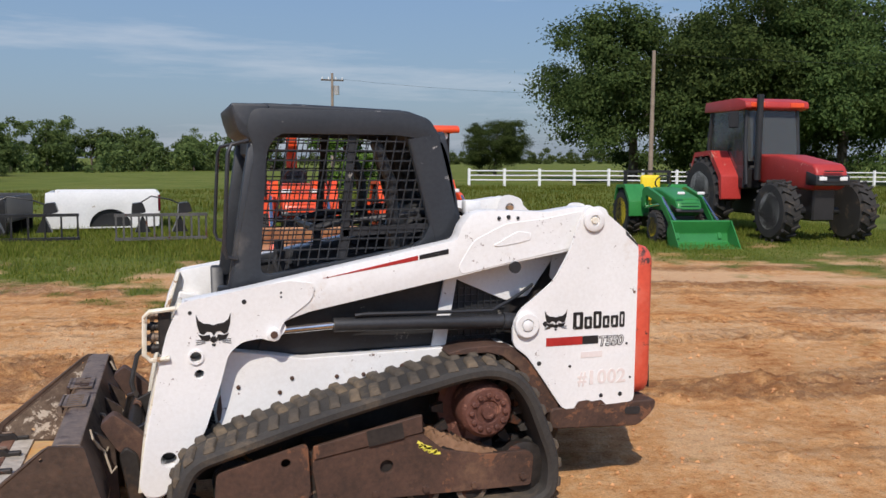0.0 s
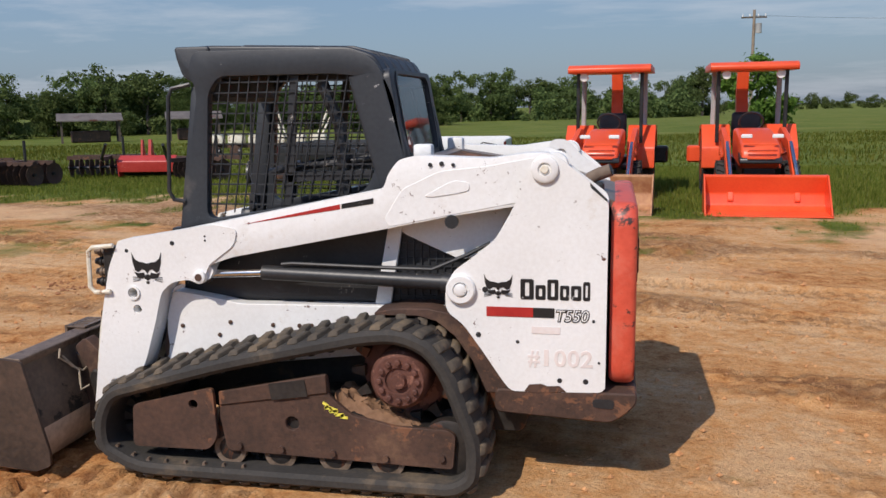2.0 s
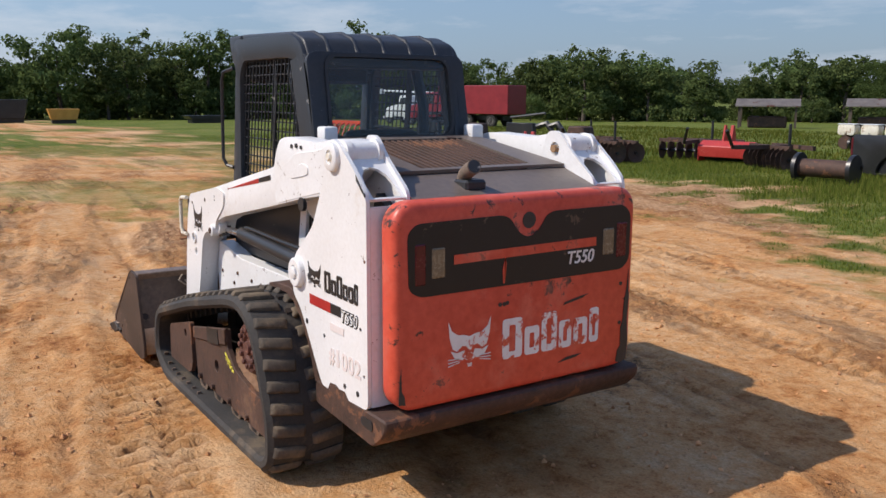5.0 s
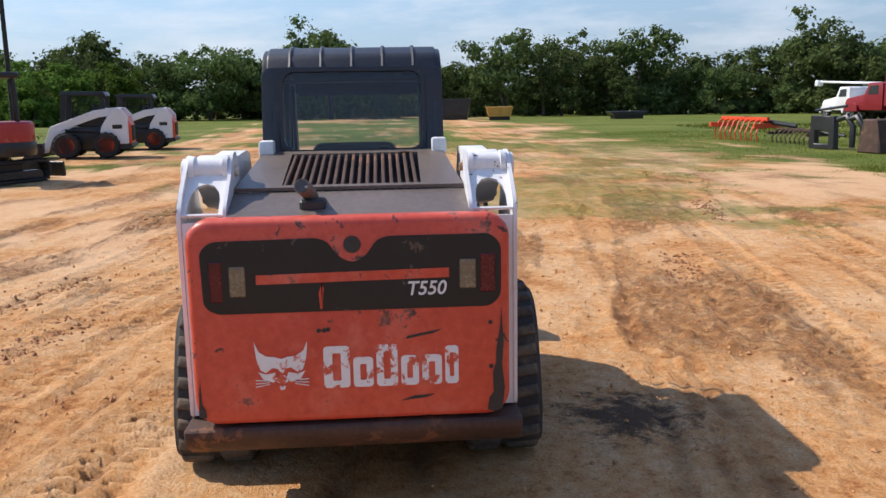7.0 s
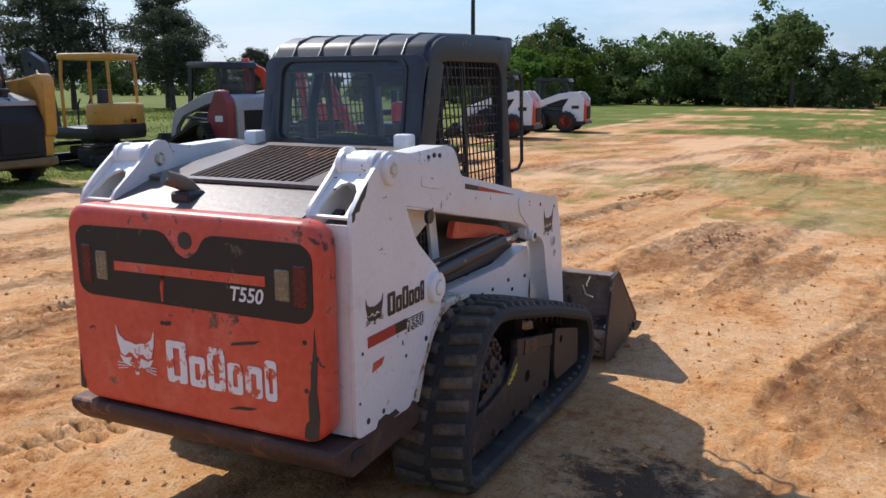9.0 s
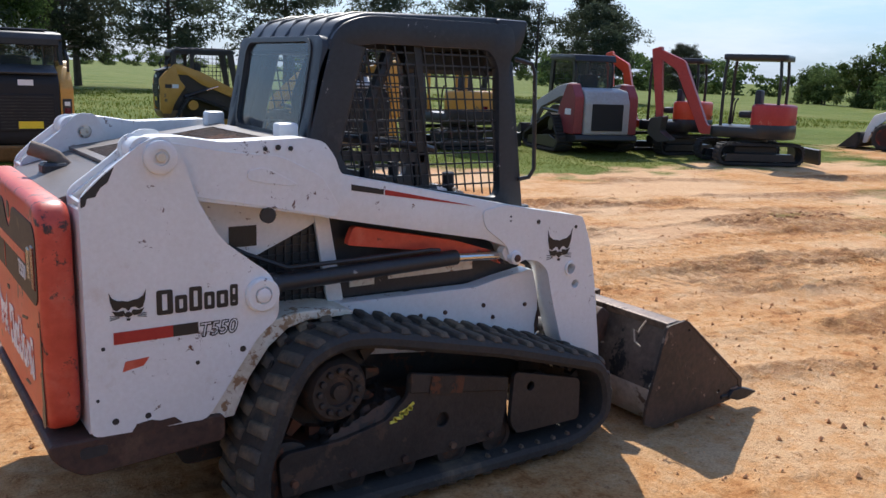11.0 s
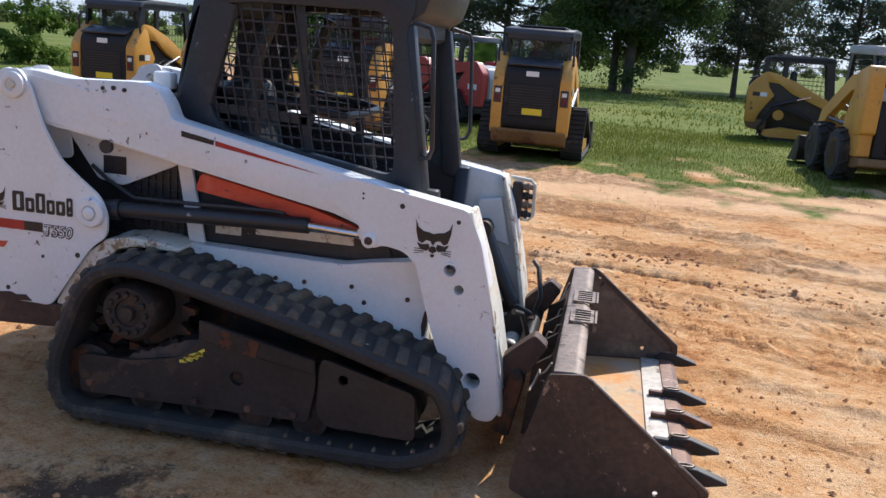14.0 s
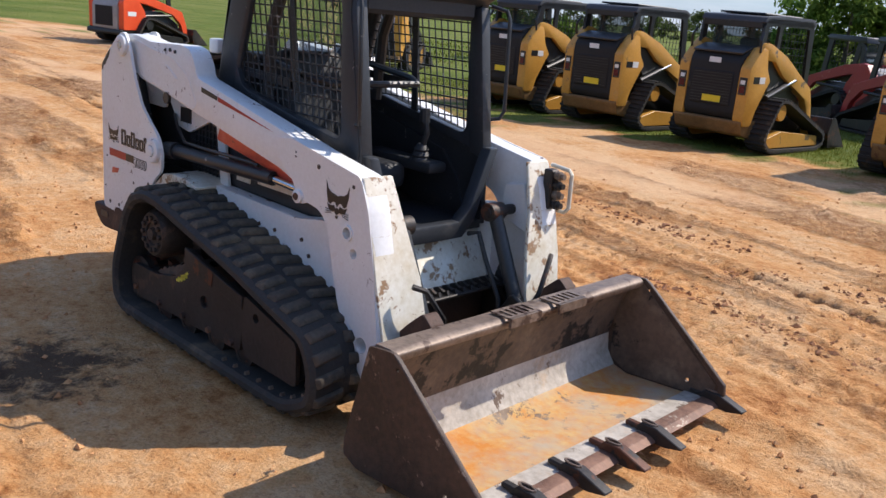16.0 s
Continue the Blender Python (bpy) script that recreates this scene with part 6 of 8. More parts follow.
FAR_WHITE = surface("white_body_paint", (0.7, 0.7, 0.69), (0.8, 0.8, 0.79), 0.35, 0, 20, 1.5, 0.03, (0.3, 0.22, 0.16), 0.2, 5)
GREY = surface("grey_paint", (0.3, 0.29, 0.28), (0.4, 0.39, 0.38), 0.45, 0, 20, 1.5, 0.05)
FAR_BLACK = surface("black_plastic", (0.012, 0.012, 0.013), (0.024, 0.024, 0.025), 0.36, 0, 40, 2, 0.05, None, 0, 6, (0.13, 0.095, 0.065), 0.03)
TYRE = surface("tyre_rubber", (0.018, 0.017, 0.016), (0.035, 0.032, 0.029), 0.85, 0, 40, 3, 0.2, None, 0, 6, (0.18, 0.12, 0.07), 0.14)


def wheel(parent, x, y, r, w, rim, lugs=18, name="wheel"):
    """A tyre with cleats on a dished rim; its axle runs along y."""
    s = 1 if y > 0 else -1
    wh = part(name, Shape().lathe([(-w * 0.5, r * 0.58), (-w * 0.5, r * 0.84), (-w * 0.36, r * 0.94), (w * 0.36, r * 0.94), (w * 0.5, r * 0.84), (w * 0.5, r * 0.58)], (0, 0, 0), "y", 28), TYRE, parent, "", pose(x, y, r))
    part("rim", Shape().lathe([(s * w * 0.5, r * 0.6), (s * w * 0.46, r * 0.57), (s * w * 0.25, r * 0.5), (s * w * 0.22, r * 0.25), (s * w * 0.3, r * 0.22), (s * w * 0.3, r * 0.06)], (0, 0, 0), "y", 24), rim, wh)
    cleat = Shape()
    for k in range(lugs):
        a = 2 * math.pi * k / lugs
        for side in (-1, 1):
            b = a + (math.pi / lugs if side > 0 else 0)
            m = Matrix.Rotation(-b, 4, "Y") @ Matrix.Translation((r * 0.955, side * w * 0.24, 0)) @ Matrix.Rotation(radians(28 * side), 4, "X")
            cleat.box(-r * 0.05, r * 0.045, -w * 0.25, w * 0.25, -r * 0.04, r * 0.04, m)
    tagged(part("tread", cleat, TYRE, wh), kind="stuff")
    return wh


def crawler(parent, x0, x1, y, w, h, frame_mat, tri=False, name="crawler_track"):
    """A rubber track loop with its frame, rollers and cleats."""
    if tri:
        loop = soften([(x0, 0.22), (x0 + 0.25, 0.04), (x1 - 0.2, 0.03), (x1, 0.14), (x1 - 0.05, 0.32), (x0 + 0.62, h), (x0 + 0.38, h)], 0.14, 4)
    else:
        loop = soften([(x0, 0.03), (x1, 0.03), (x1, h), (x0, h)], h * 0.48, 5)
    pts, _ = resample(loop, 56)
    tr = part(name, Shape(), RUBBER, parent)
    belt, cleat = Shape(), Shape()
    rows = []
    turn = sum(a[0].x * b[0].y - b[0].x * a[0].y for a, b in zip(pts, pts[1:] + pts[:1]))
    for i, (p, d) in enumerate(pts):
        o = Vector((d.y, -d.x)) if turn > 0 else Vector((-d.y, d.x))
        q = p - o * 0.045
        rows.append([belt.bm.verts.new((c.x, yy, c.y)) for c, yy in ((p, y - w / 2), (p, y + w / 2), (q, y + w / 2), (q, y - w / 2))])
        m = Matrix(((d.x, 0, o.x, p.x), (0, 1, 0, y), (d.y, 0, o.y, p.y), (0, 0, 0, 1)))
        cleat.box(-0.02, 0.02, -w / 2, w / 2, -0.005, 0.022, m)
    for a, b in zip(rows, rows[1:] + rows[:1]):
        for k in range(4):
            belt.bm.faces.new((a[k], a[(k + 1) % 4], b[(k + 1) % 4], b[k]))
    part("belt", belt, TYRE, tr)
    tagged(part("tread", cleat, TYRE, tr), kind="stuff")
    f = 0.17 if tri else h * 0.3
    part("roller_frame", Shape().prism(soften([(x0 + 0.16, 0.1), (x1 - 0.16, 0.1), (x1 - 0.22, 0.26), (x0 + 0.6, 0.26 if not tri else 0.36), (x0 + 0.2, 0.26)], 0.03), "y", y - w * 0.36, y + w * 0.36).bevel(0.01), frame_mat, tr)
    if tri:
        part("drive_wheel", Shape().rod((x0 + 0.5, y - w * 0.4, h - 0.2), (x0 + 0.5, y + w * 0.4, h - 0.2), 0.13, 18), frame_mat, tr)
    return tr


def small_loader(label, m, paint, rear_paint, arm_paint, style, group=""):
    """Compact loader: x forward, origin on the ground under its middle."""
    ob = thing("compact_loader", label, "loader", m, group)
    tracks = style == "red"
    part("body", Shape().prism(soften([(-1.15, 0.4), (-1.2, 0.75), (-1.1, 0.95), (0.35, 0.95), (0.95, 0.6), (0.95, 0.35), (0.7, 0.25), (-1.0, 0.25)], 0.05), "y", -0.48, 0.48).bevel(0.015, 2), paint if style == "finned" else FAR_BLACK, ob)
    top = {"finned": 1.3, "white": 1.28, "red": 1.35}[style]
    door = part("rear_door", Shape().prism(soften([(-1.32, 0.42), (-1.1, 0.36), (-0.75, 0.5), (-0.75, top), (-1.2, top - 0.06), (-1.32, top - 0.3)], 0.06), "y", -0.49, 0.49).bevel(0.03, 2), {"finned": DOOR_BLACK, "white": rear_paint, "red": GREY}[style], ob)
    part("grille", Shape().box(-1.345, -1.31, -0.34, 0.34, 0.5, top - 0.32).bevel(0.01), DOOR_BLACK, door)
    for k in range(9):
        part("grille_slat", Shape().box(-1.352, -1.34, -0.32, 0.32, 0.52 + k * (top - 0.86) / 8, 0.535 + k * (top - 0.86) / 8), DOOR_BLACK, door)
    if style == "finned":
        hood = part("hood", Shape().prism(soften([(-1.22, 1.22), (-1.2, 1.3), (-0.7, 1.42), (-0.66, 1.28)], 0.03), "y", -0.47, 0.47).bevel(0.02, 2), GREY, ob, "dusty grey engine hood")
        part("seam", Shape().box(-1.2, -0.7, -0.006, 0.006, 1.3, 1.33), FAR_BLACK, hood)
        part("air_intake", Shape().lathe([(1.3, 0.07), (1.42, 0.07), (1.43, 0.1), (1.47, 0.1), (1.49, 0.05)], (-0.95, -0.1, 0), "z", 14), FAR_BLACK, hood)
    part("rear_bumper", Shape().prism(soften([(-1.36, 0.3), (-1.1, 0.25), (-0.8, 0.25), (-0.8, 0.4), (-1.34, 0.42)], 0.03), "y", -0.68, 0.68).bevel(0.01), BUMPER_TAN if style == "finned" else FAR_BLACK, ob)
    hi = {"finned": 1.62, "white": 1.5, "red": 1.42}[style]
    for s in (-1, 1):
        tower = [(-1.25, 0.42), (-1.26, hi - 0.25), (-1.05, hi), (-0.85, hi), (-0.5, 0.95), (-0.45, 0.75), (-0.75, 0.42)]
        part("upright", Shape().prism(soften(tower, 0.04), "y", s * 0.5, s * 0.7).bevel(0.012), paint, ob)
        arm = part("lift_arm", Shape().prism(soften([(-1.02, hi - 0.02), (-0.9, hi + 0.02), (-0.3, hi - 0.06), (0.95, 0.98), (1.12, 0.6), (1.2, 0.2), (1.06, 0.2), (0.9, 0.62), (0.6, 0.88), (-0.4, hi - 0.28), (-1.0, hi - 0.2)], 0.05), "y", s * 0.52, s * 0.64).bevel(0.012), arm_paint, ob)
        part("lift_cylinder", Shape().rod((-0.75, s * 0.6, 0.8), (0.55, s * 0.6, 0.86), 0.035, 10), FAR_BLACK, arm)
        part("side_badge", Shape().box(-1.1, -0.82, s * 0.701, s * 0.706, hi - 0.62, hi - 0.5), FAR_BLACK if style != "red" else FAR_WHITE, ob)
        if style == "finned":
            part("tail_light", Shape().box(-1.275, -1.255, s * 0.52, s * 0.62, hi - 0.42, hi - 0.22), RED_LENS, ob)
        if style == "finned":
            part("rear_fin", Shape().prism(soften([(-1.34, 0.75), (-1.36, 1.6), (-1.28, 1.72), (-0.8, 1.62), (-0.75, 1.2), (-0.9, 0.7)], 0.06), "y", s * 0.5, s * 0.72).bevel(0.02, 2), paint, ob, "tall yellow rear shroud")
        if tracks:
            crawler(ob, -0.95, 1.0, s * 0.7, 0.36, 0.78, FAR_BLACK, True)
        else:
            for xx in (-0.62, 0.52):
                wheel(ob, xx, s * 0.68, 0.4, 0.3, MACHINE_YELLOW if style == "finned" else FAR_ORANGE, 14)
    cab = part("cab", Shape(), FAR_BLACK, ob)
    ch = 2.02
    for s in (-1, 1):
        part("cab_side", Shape().plate(soften([(-0.62, 0.95), (-0.62, 1.75), (-0.5, ch - 0.06), (0.55, ch - 0.04), (0.62, ch - 0.1), (0.72, 1.0)], 0.05), [soften([(-0.5, 1.32), (-0.5, 1.75), (-0.42, 1.88), (0.46, 1.88), (0.56, 1.1), (0.1, 1.05)], 0.05)], "y", s * 0.44, s * 0.39).bevel(0.01), FAR_BLACK, cab)
        for k in range(7):
            part("screen_bar", Shape().box(-0.5, 0.52, s * 0.412, s * 0.418, 1.2 + 0.1 * k, 1.208 + 0.1 * k), FAR_BLACK, cab)
        for k in range(9):
            part("screen_bar", Shape().box(-0.45 + 0.11 * k, -0.442 + 0.11 * k, s * 0.414, s * 0.42, 1.08, 1.88), FAR_BLACK, cab)
    part("roof", Shape().prism(soften([(-0.66, ch - 0.16), (-0.6, ch - 0.02), (0.6, ch), (0.68, ch - 0.08), (0.6, ch - 0.12)], 0.03), "y", -0.46, 0.46).bevel(0.02, 2), GREY if style == "finned" else FAR_BLACK, cab)
    part("rear_window", Shape().sheet([(-0.38, 1.32), (0.38, 1.32), (0.38, 1.85), (-0.38, 1.85)], "x", -0.615), FAR_GLASS, cab).visible_shadow = False
    part("seat", Shape().box(-0.3, 0.25, -0.22, 0.22, 0.95, 1.08).box(-0.35, -0.22, -0.2, 0.2, 1.05, 1.6).bevel(0.04, 2), VINYL, cab)
    bk = part("bucket", Shape().prism(soften([(1.2, 0.5), (1.16, 0.3), (1.22, 0.08), (1.8, 0.03), (1.8, 0.05), (1.3, 0.1), (1.22, 0.3), (1.26, 0.5)], 0.02), "y", -0.85, 0.85), STEEL, ob)
    for s in (-1, 1):
        part("bucket_side", Shape().prism([(1.18, 0.5), (1.3, 0.5), (1.78, 0.05), (1.22, 0.05)], "y", s * 0.85, s * 0.83), STEEL, bk)
    return ob


def yellow_loader(label, m, group=""):
    """Tracked loader with a tall black tail door between yellow uprights; x forward."""
    ob = thing("compact_loader", label, "loader", m, group)
    part("body", Shape().prism(soften([(-1.1, 0.34), (-1.15, 1.2), (-0.6, 1.3), (0.5, 0.95), (0.95, 0.6), (0.95, 0.35), (0.7, 0.22), (-0.95, 0.22)], 0.05), "y", -0.45, 0.45).bevel(0.015, 2), FAR_BLACK, ob)
    door = part("rear_door", Shape().prism(soften([(-1.28, 0.5), (-1.34, 0.6), (-1.35, 1.38), (-1.28, 1.5), (-1.0, 1.58), (-0.78, 1.58), (-0.78, 0.5)], 0.05), "y", -0.44, 0.44).bevel(0.03, 2), DOOR_BLACK, ob, "tall black tail door")
    part("door_lid", Shape().prism([(-1.33, 1.49), (-1.02, 1.59), (-0.8, 1.59), (-0.8, 1.625), (-1.03, 1.625), (-1.35, 1.52)], "y", -0.43, 0.43).bevel(0.012, 2), GREY_LID, door)
    part("grille", Shape().box(-1.362, -1.33, -0.36, 0.36, 0.7, 1.22).bevel(0.01), DOOR_BLACK, door)
    for k in range(11):
        part("grille_slat", Shape().box(-1.37, -1.358, -0.34, 0.34, 0.73 + k * 0.044, 0.745 + k * 0.044), FAR_BLACK, door)
    part("badge", Shape().box(-1.36, -1.348, -0.1, 0.1, 1.34, 1.42), FAR_WHITE, door, "pale badge")
    part("notice", Shape().box(-1.376, -1.368, -0.2, 0.12, 0.74, 0.84), SEAT_YELLOW, door, "yellow notice")
    part("door_latch", Shape().box(-1.37, -1.34, 0.36, 0.42, 0.92, 1.0).bevel(0.008), FAR_BLACK, door)
    part("rear_bumper", Shape().prism(soften([(-1.34, 0.46), (-1.26, 0.28), (-1.1, 0.24), (-0.8, 0.24), (-0.8, 0.5), (-1.34, 0.5)], 0.04), "y", -0.6, 0.6).bevel(0.02, 2), BUMPER_TAN, ob, "dirty tan lower bumper")
    for s in (-1, 1):
        up = part("upright", Shape().prism(soften([(-1.3, 0.42), (-1.345, 0.52), (-1.35, 1.3), (-1.26, 1.42), (-1.06, 1.62), (-0.93, 1.6), (-0.84, 1.3), (-0.7, 1.12), (-0.8, 0.98), (-1.0, 0.66), (-1.08, 0.42)], 0.035), "y", s * 0.445, s * 0.625).bevel(0.014, 2), MACHINE_YELLOW, ob)
        rec = part("lamp_recess", Shape().box(-1.362, -1.34, s * 0.47, s * 0.595, 0.9, 1.16).bevel(0.006), FAR_BLACK, up)
        part("tail_light", Shape().box(-1.368, -1.36, s * 0.495, s * 0.57, 1.06, 1.12), FAR_WHITE, rec)
        part("tail_light", Shape().box(-1.368, -1.36, s * 0.49, s * 0.575, 0.93, 1.03), RED_LENS, rec)
        part("side_badge", Shape().box(-1.22, -1.05, s * 0.624, s * 0.629, 1.08, 1.18), FAR_BLACK, up)
        part("side_badge", Shape().box(-1.04, -0.88, s * 0.624, s * 0.629, 1.08, 1.18), FAR_WHITE, up)
        part("grab_tube", Shape().tube([(-1.12, s * 0.6, 1.5), (-1.16, s * 0.6, 1.72), (-1.08, s * 0.58, 1.84)], 0.02, 8), FAR_BLACK, up)
        arm = part("lift_arm", Shape().prism(soften([(-1.08, 1.6), (-0.96, 1.7), (-0.8, 1.68), (-0.25, 1.5), (0.3, 1.22), (0.72, 1.02), (0.86, 0.74), (1.02, 0.25), (1.14, 0.25), (1.1, 0.2), (0.94, 0.2), (0.72, 0.66), (0.58, 0.84), (0.2, 1.0), (-0.3, 1.2), (-0.62, 1.42), (-0.9, 1.44)], 0.045), "y", s * 0.49, s * 0.61).bevel(0.012, 2), MACHINE_YELLOW, ob)
        part("lift_cylinder", Shape().rod((-0.72, s * 0.6, 0.86), (-0.15, s * 0.6, 1.05), 0.045, 10), FAR_BLACK, arm)
        part("cylinder_rod", Shape().rod((-0.15, s * 0.6, 1.05), (0.15, s * 0.6, 1.14), 0.026, 10), CHROME, arm)
        part("guard_plate", Shape().prism(soften([(-0.82, 0.98), (-0.6, 1.3), (0.2, 1.0), (0.6, 0.8), (0.5, 0.6), (-0.7, 0.75)], 0.04), "y", s * 0.44, s * 0.5), FAR_BLACK, ob)
        crawler(ob, -1.05, 1.05, s * 0.7, 0.34, 0.86, MACHINE_YELLOW, True)
    cab = part("cab", Shape(), FAR_BLACK, ob)
    for s in (-1, 1):
        part("cab_side", Shape().plate(soften([(-1.06, 1.42), (-1.02, 1.95), (-0.92, 2.06), (0.5, 2.08), (0.58, 2.0), (0.72, 1.0), (-0.6, 0.95)], 0.05), [soften([(-0.92, 1.55), (-0.9, 1.94), (-0.56, 1.96), (-0.56, 1.5)], 0.04), soften([(-0.46, 1.32), (-0.46, 1.9), (-0.42, 1.96), (0.42, 1.96), (0.56, 1.1), (0.1, 1.05)], 0.05)], "y", s * 0.55, s * 0.5).bevel(0.01), FAR_BLACK, cab)
        for k in range(7):
            part("screen_bar", Shape().box(-0.46, 0.5, s * 0.522, s * 0.528, 1.2 + 0.11 * k, 1.209 + 0.11 * k), FAR_BLACK, cab)
        for k in range(9):
            part("screen_bar", Shape().box(-0.4 + 0.105 * k, -0.391 + 0.105 * k, s * 0.524, s * 0.53, 1.08, 1.95), FAR_BLACK, cab)
    part("roof", Shape().prism(soften([(-1.06, 1.98), (-1.0, 2.08), (-0.3, 2.12), (0.5, 2.12), (0.64, 2.06), (0.6, 1.99)], 0.04), "y", -0.55, 0.55).bevel(0.025, 2), GREY_LID, cab)
    part("roof_rib", Shape().box(-0.8, 0.4, -0.4, 0.4, 2.11, 2.14).bevel(0.012), GREY_LID, cab)
    part("rear_beam", Shape().box(-1.05, -0.98, -0.51, 0.51, 1.9, 2.0).bevel(0.01), FAR_BLACK, cab)
    part("rear_window", Shape().sheet([(-0.5, 1.5), (0.5, 1.5), (0.5, 1.96), (-0.5, 1.96)], "x", -0.72), FAR_GLASS, cab).visible_shadow = False
    part("seat", Shape().box(-0.3, 0.25, -0.24, 0.24, 0.95, 1.08).box(-0.38, -0.22, -0.22, 0.22, 1.05, 1.75).bevel(0.05, 2), VINYL, cab)
    bk = part("bucket", Shape().prism(soften([(1.2, 0.55), (1.12, 0.3), (1.2, 0.06), (1.85, 0.03), (1.85, 0.05), (1.28, 0.1), (1.18, 0.3), (1.26, 0.55)], 0.02), "y", -0.88, 0.88), STEEL, ob)
    for s in (-1, 1):
        part("bucket_side", Shape().prism([(1.17, 0.55), (1.32, 0.55), (1.83, 0.05), (1.2, 0.05)], "y", s * 0.88, s * 0.86), STEEL, bk)
    return ob


def heading(x, y, deg, sink=0.0):
    return pose(x, y, ground_height(x, y) - sink, 0, 0, deg)


YEL = "yellow and black tracked loader with dark cab parked on grass"
for x, y, d in ((-0.42, -11.2, -92), (2.65, -11.2, -94), (4.95, -11.2, -93), (7.05, -11.2, -92)):
    yellow_loader(YEL, heading(x, y, d), "row of yellow tracked loaders")
small_loader("yellow wheeled loader with tall rear shrouds parked on grass", heading(-6.25, -12.2, -87) @ Matrix.Scale(1.12, 4), MACHINE_YELLOW, MACHINE_YELLOW, MACHINE_YELLOW, "finned")
yellow_loader("yellow tracked loader facing across the meadow", heading(-6.4, -19.6, 172))
small_loader("dull red tracked loader with grey rear grille", heading(-12.9, -11.9, -108) @ Matrix.Scale(1.13, 4), MAROON, GREY, GREY, "red")
small_loader("white wheeled loader with orange tail and rims", heading(-23.0, -8.9, -82), FAR_WHITE, FAR_ORANGE, FAR_WHITE, "white", "pair of white loaders")
small_loader("white wheeled loader with orange tail and rims", heading(-28.3, -8.8, -84), FAR_WHITE, FAR_ORANGE, FAR_WHITE, "white", "pair of white loaders")
small_loader("red tracked loader parked behind the yellow row", heading(1.9, -16.8, -35), FAR_RED, FAR_BLACK, FAR_RED, "red")
small_loader("red tracked loader parked behind the yellow row", heading(3.6, -18.6, -30), FAR_RED, FAR_BLACK, FAR_RED, "red")
small_loader("yellow and black wheeled loader far out on the grass", heading(14.8, -14.0, -60), MACHINE_YELLOW, FAR_BLACK, FAR_BLACK, "finned")
small_loader("orange tracked loader at the edge of the meadow", heading(20.5, -9.4, -75), FAR_ORANGE, FAR_BLACK, FAR_ORANGE, "red")


def excavator(label, m, paint, swing, canopy_paint, pillars, boom=1.0, scale=1.0, boom_paint=None):
    """Mini excavator: tracks along x, upper body turned by swing degrees."""
    ob = thing("mini_excavator", label, "excavator", m)
    ob.scale = (scale,) * 3
    for s in (-1, 1):
        crawler(ob, -0.95, 0.95, s * 0.58, 0.32, 0.48, FAR_BLACK)
    part("blade", Shape().prism(soften([(1.3, 0.05), (1.36, 0.08), (1.33, 0.4), (1.28, 0.38)], 0.02), "y", -0.72, 0.72), FAR_BLACK, ob)
    part("undercarriage", Shape().box(-0.5, 0.5, -0.42, 0.42, 0.2, 0.42).bevel(0.03).rod((0, 0, 0.4), (0, 0, 0.6), 0.4, 24), FAR_BLACK, ob)
    up = part("upper_body", Shape(), paint, ob, "", pose(0, 0, 0, 0, 0, swing))
    deck = soften([(0.75, -0.62), (0.75, 0.62), (-0.5, 0.7), (-0.85, 0.5), (-0.98, 0.0), (-0.85, -0.5), (-0.5, -0.7)], 0.2, 5)
    part("deck", Shape().prism(deck, "z", 0.58, 0.82).bevel(0.03, 2), FAR_BLACK, up)
    rear = soften([(-0.1, -0.66), (-0.1, 0.66), (-0.5, 0.69), (-0.84, 0.5), (-0.97, 0.0), (-0.84, -0.5), (-0.5, -0.69)], 0.18, 5)
    part("engine_hood", Shape().prism(rear, "z", 0.82, 1.32).bevel(0.06, 3), paint, up)
    part("counterweight", Shape().prism([(u * 1.02, v * 1.02) for u, v in rear], "z", 0.62, 0.9).bevel(0.04, 2), FAR_BLACK if paint is not MACHINE_YELLOW else STEEL, up)
    part("tail_reflector", Shape().box(-1.0, -0.985, 0.1, 0.28, 0.92, 1.0), RED_LENS, up)
    part("seat", Shape().box(-0.15, 0.25, -0.3, 0.15, 1.0, 1.15).box(-0.2, -0.06, -0.28, 0.13, 1.1, 1.62).bevel(0.05, 2), VINYL, up)
    for x, y in pillars:
        part("canopy_post", Shape().tube([(x, y, 0.82), (x, y * 1.02, 1.9), (x * 0.95, y * 0.98, 2.28)], 0.035, 8), canopy_paint if paint is MACHINE_YELLOW else FAR_BLACK, up)
    part("canopy_roof", Shape().prism(rounded(-0.72, 0.62, -0.62, 0.5, 0.14), "z", 2.24, 2.37).bevel(0.025, 2), canopy_paint, up)
    for s in (-1, 1):
        part("control_lever", Shape().tube([(0.45, s * 0.18 - 0.08, 0.85), (0.42, s * 0.18 - 0.08, 1.3), (0.36, s * 0.18 - 0.08, 1.42)], 0.018), FAR_BLACK, up)
    bm_ = part("boom", Shape().prism(soften([(0.7, 0.75), (0.88, 0.8), (1.5 * boom, 2.2), (2.2 * boom, 2.5), (2.2 * boom, 2.32), (1.68 * boom, 2.0), (1.02, 0.6), (0.75, 0.6)], 0.06), "y", 0.1, 0.28).bevel(0.015), boom_paint or paint, up)
    part("boom_cylinder", Shape().rod((0.98, 0.19, 0.7), (1.62 * boom, 0.19, 1.8), 0.05, 10), FAR_BLACK, bm_)
    st = part("stick", Shape().prism(soften([(2.05 * boom, 2.52), (2.28 * boom, 2.45), (2.05 * boom, 0.85), (1.92 * boom, 0.85)], 0.04), "y", 0.11, 0.27).bevel(0.012), boom_paint or paint, up)
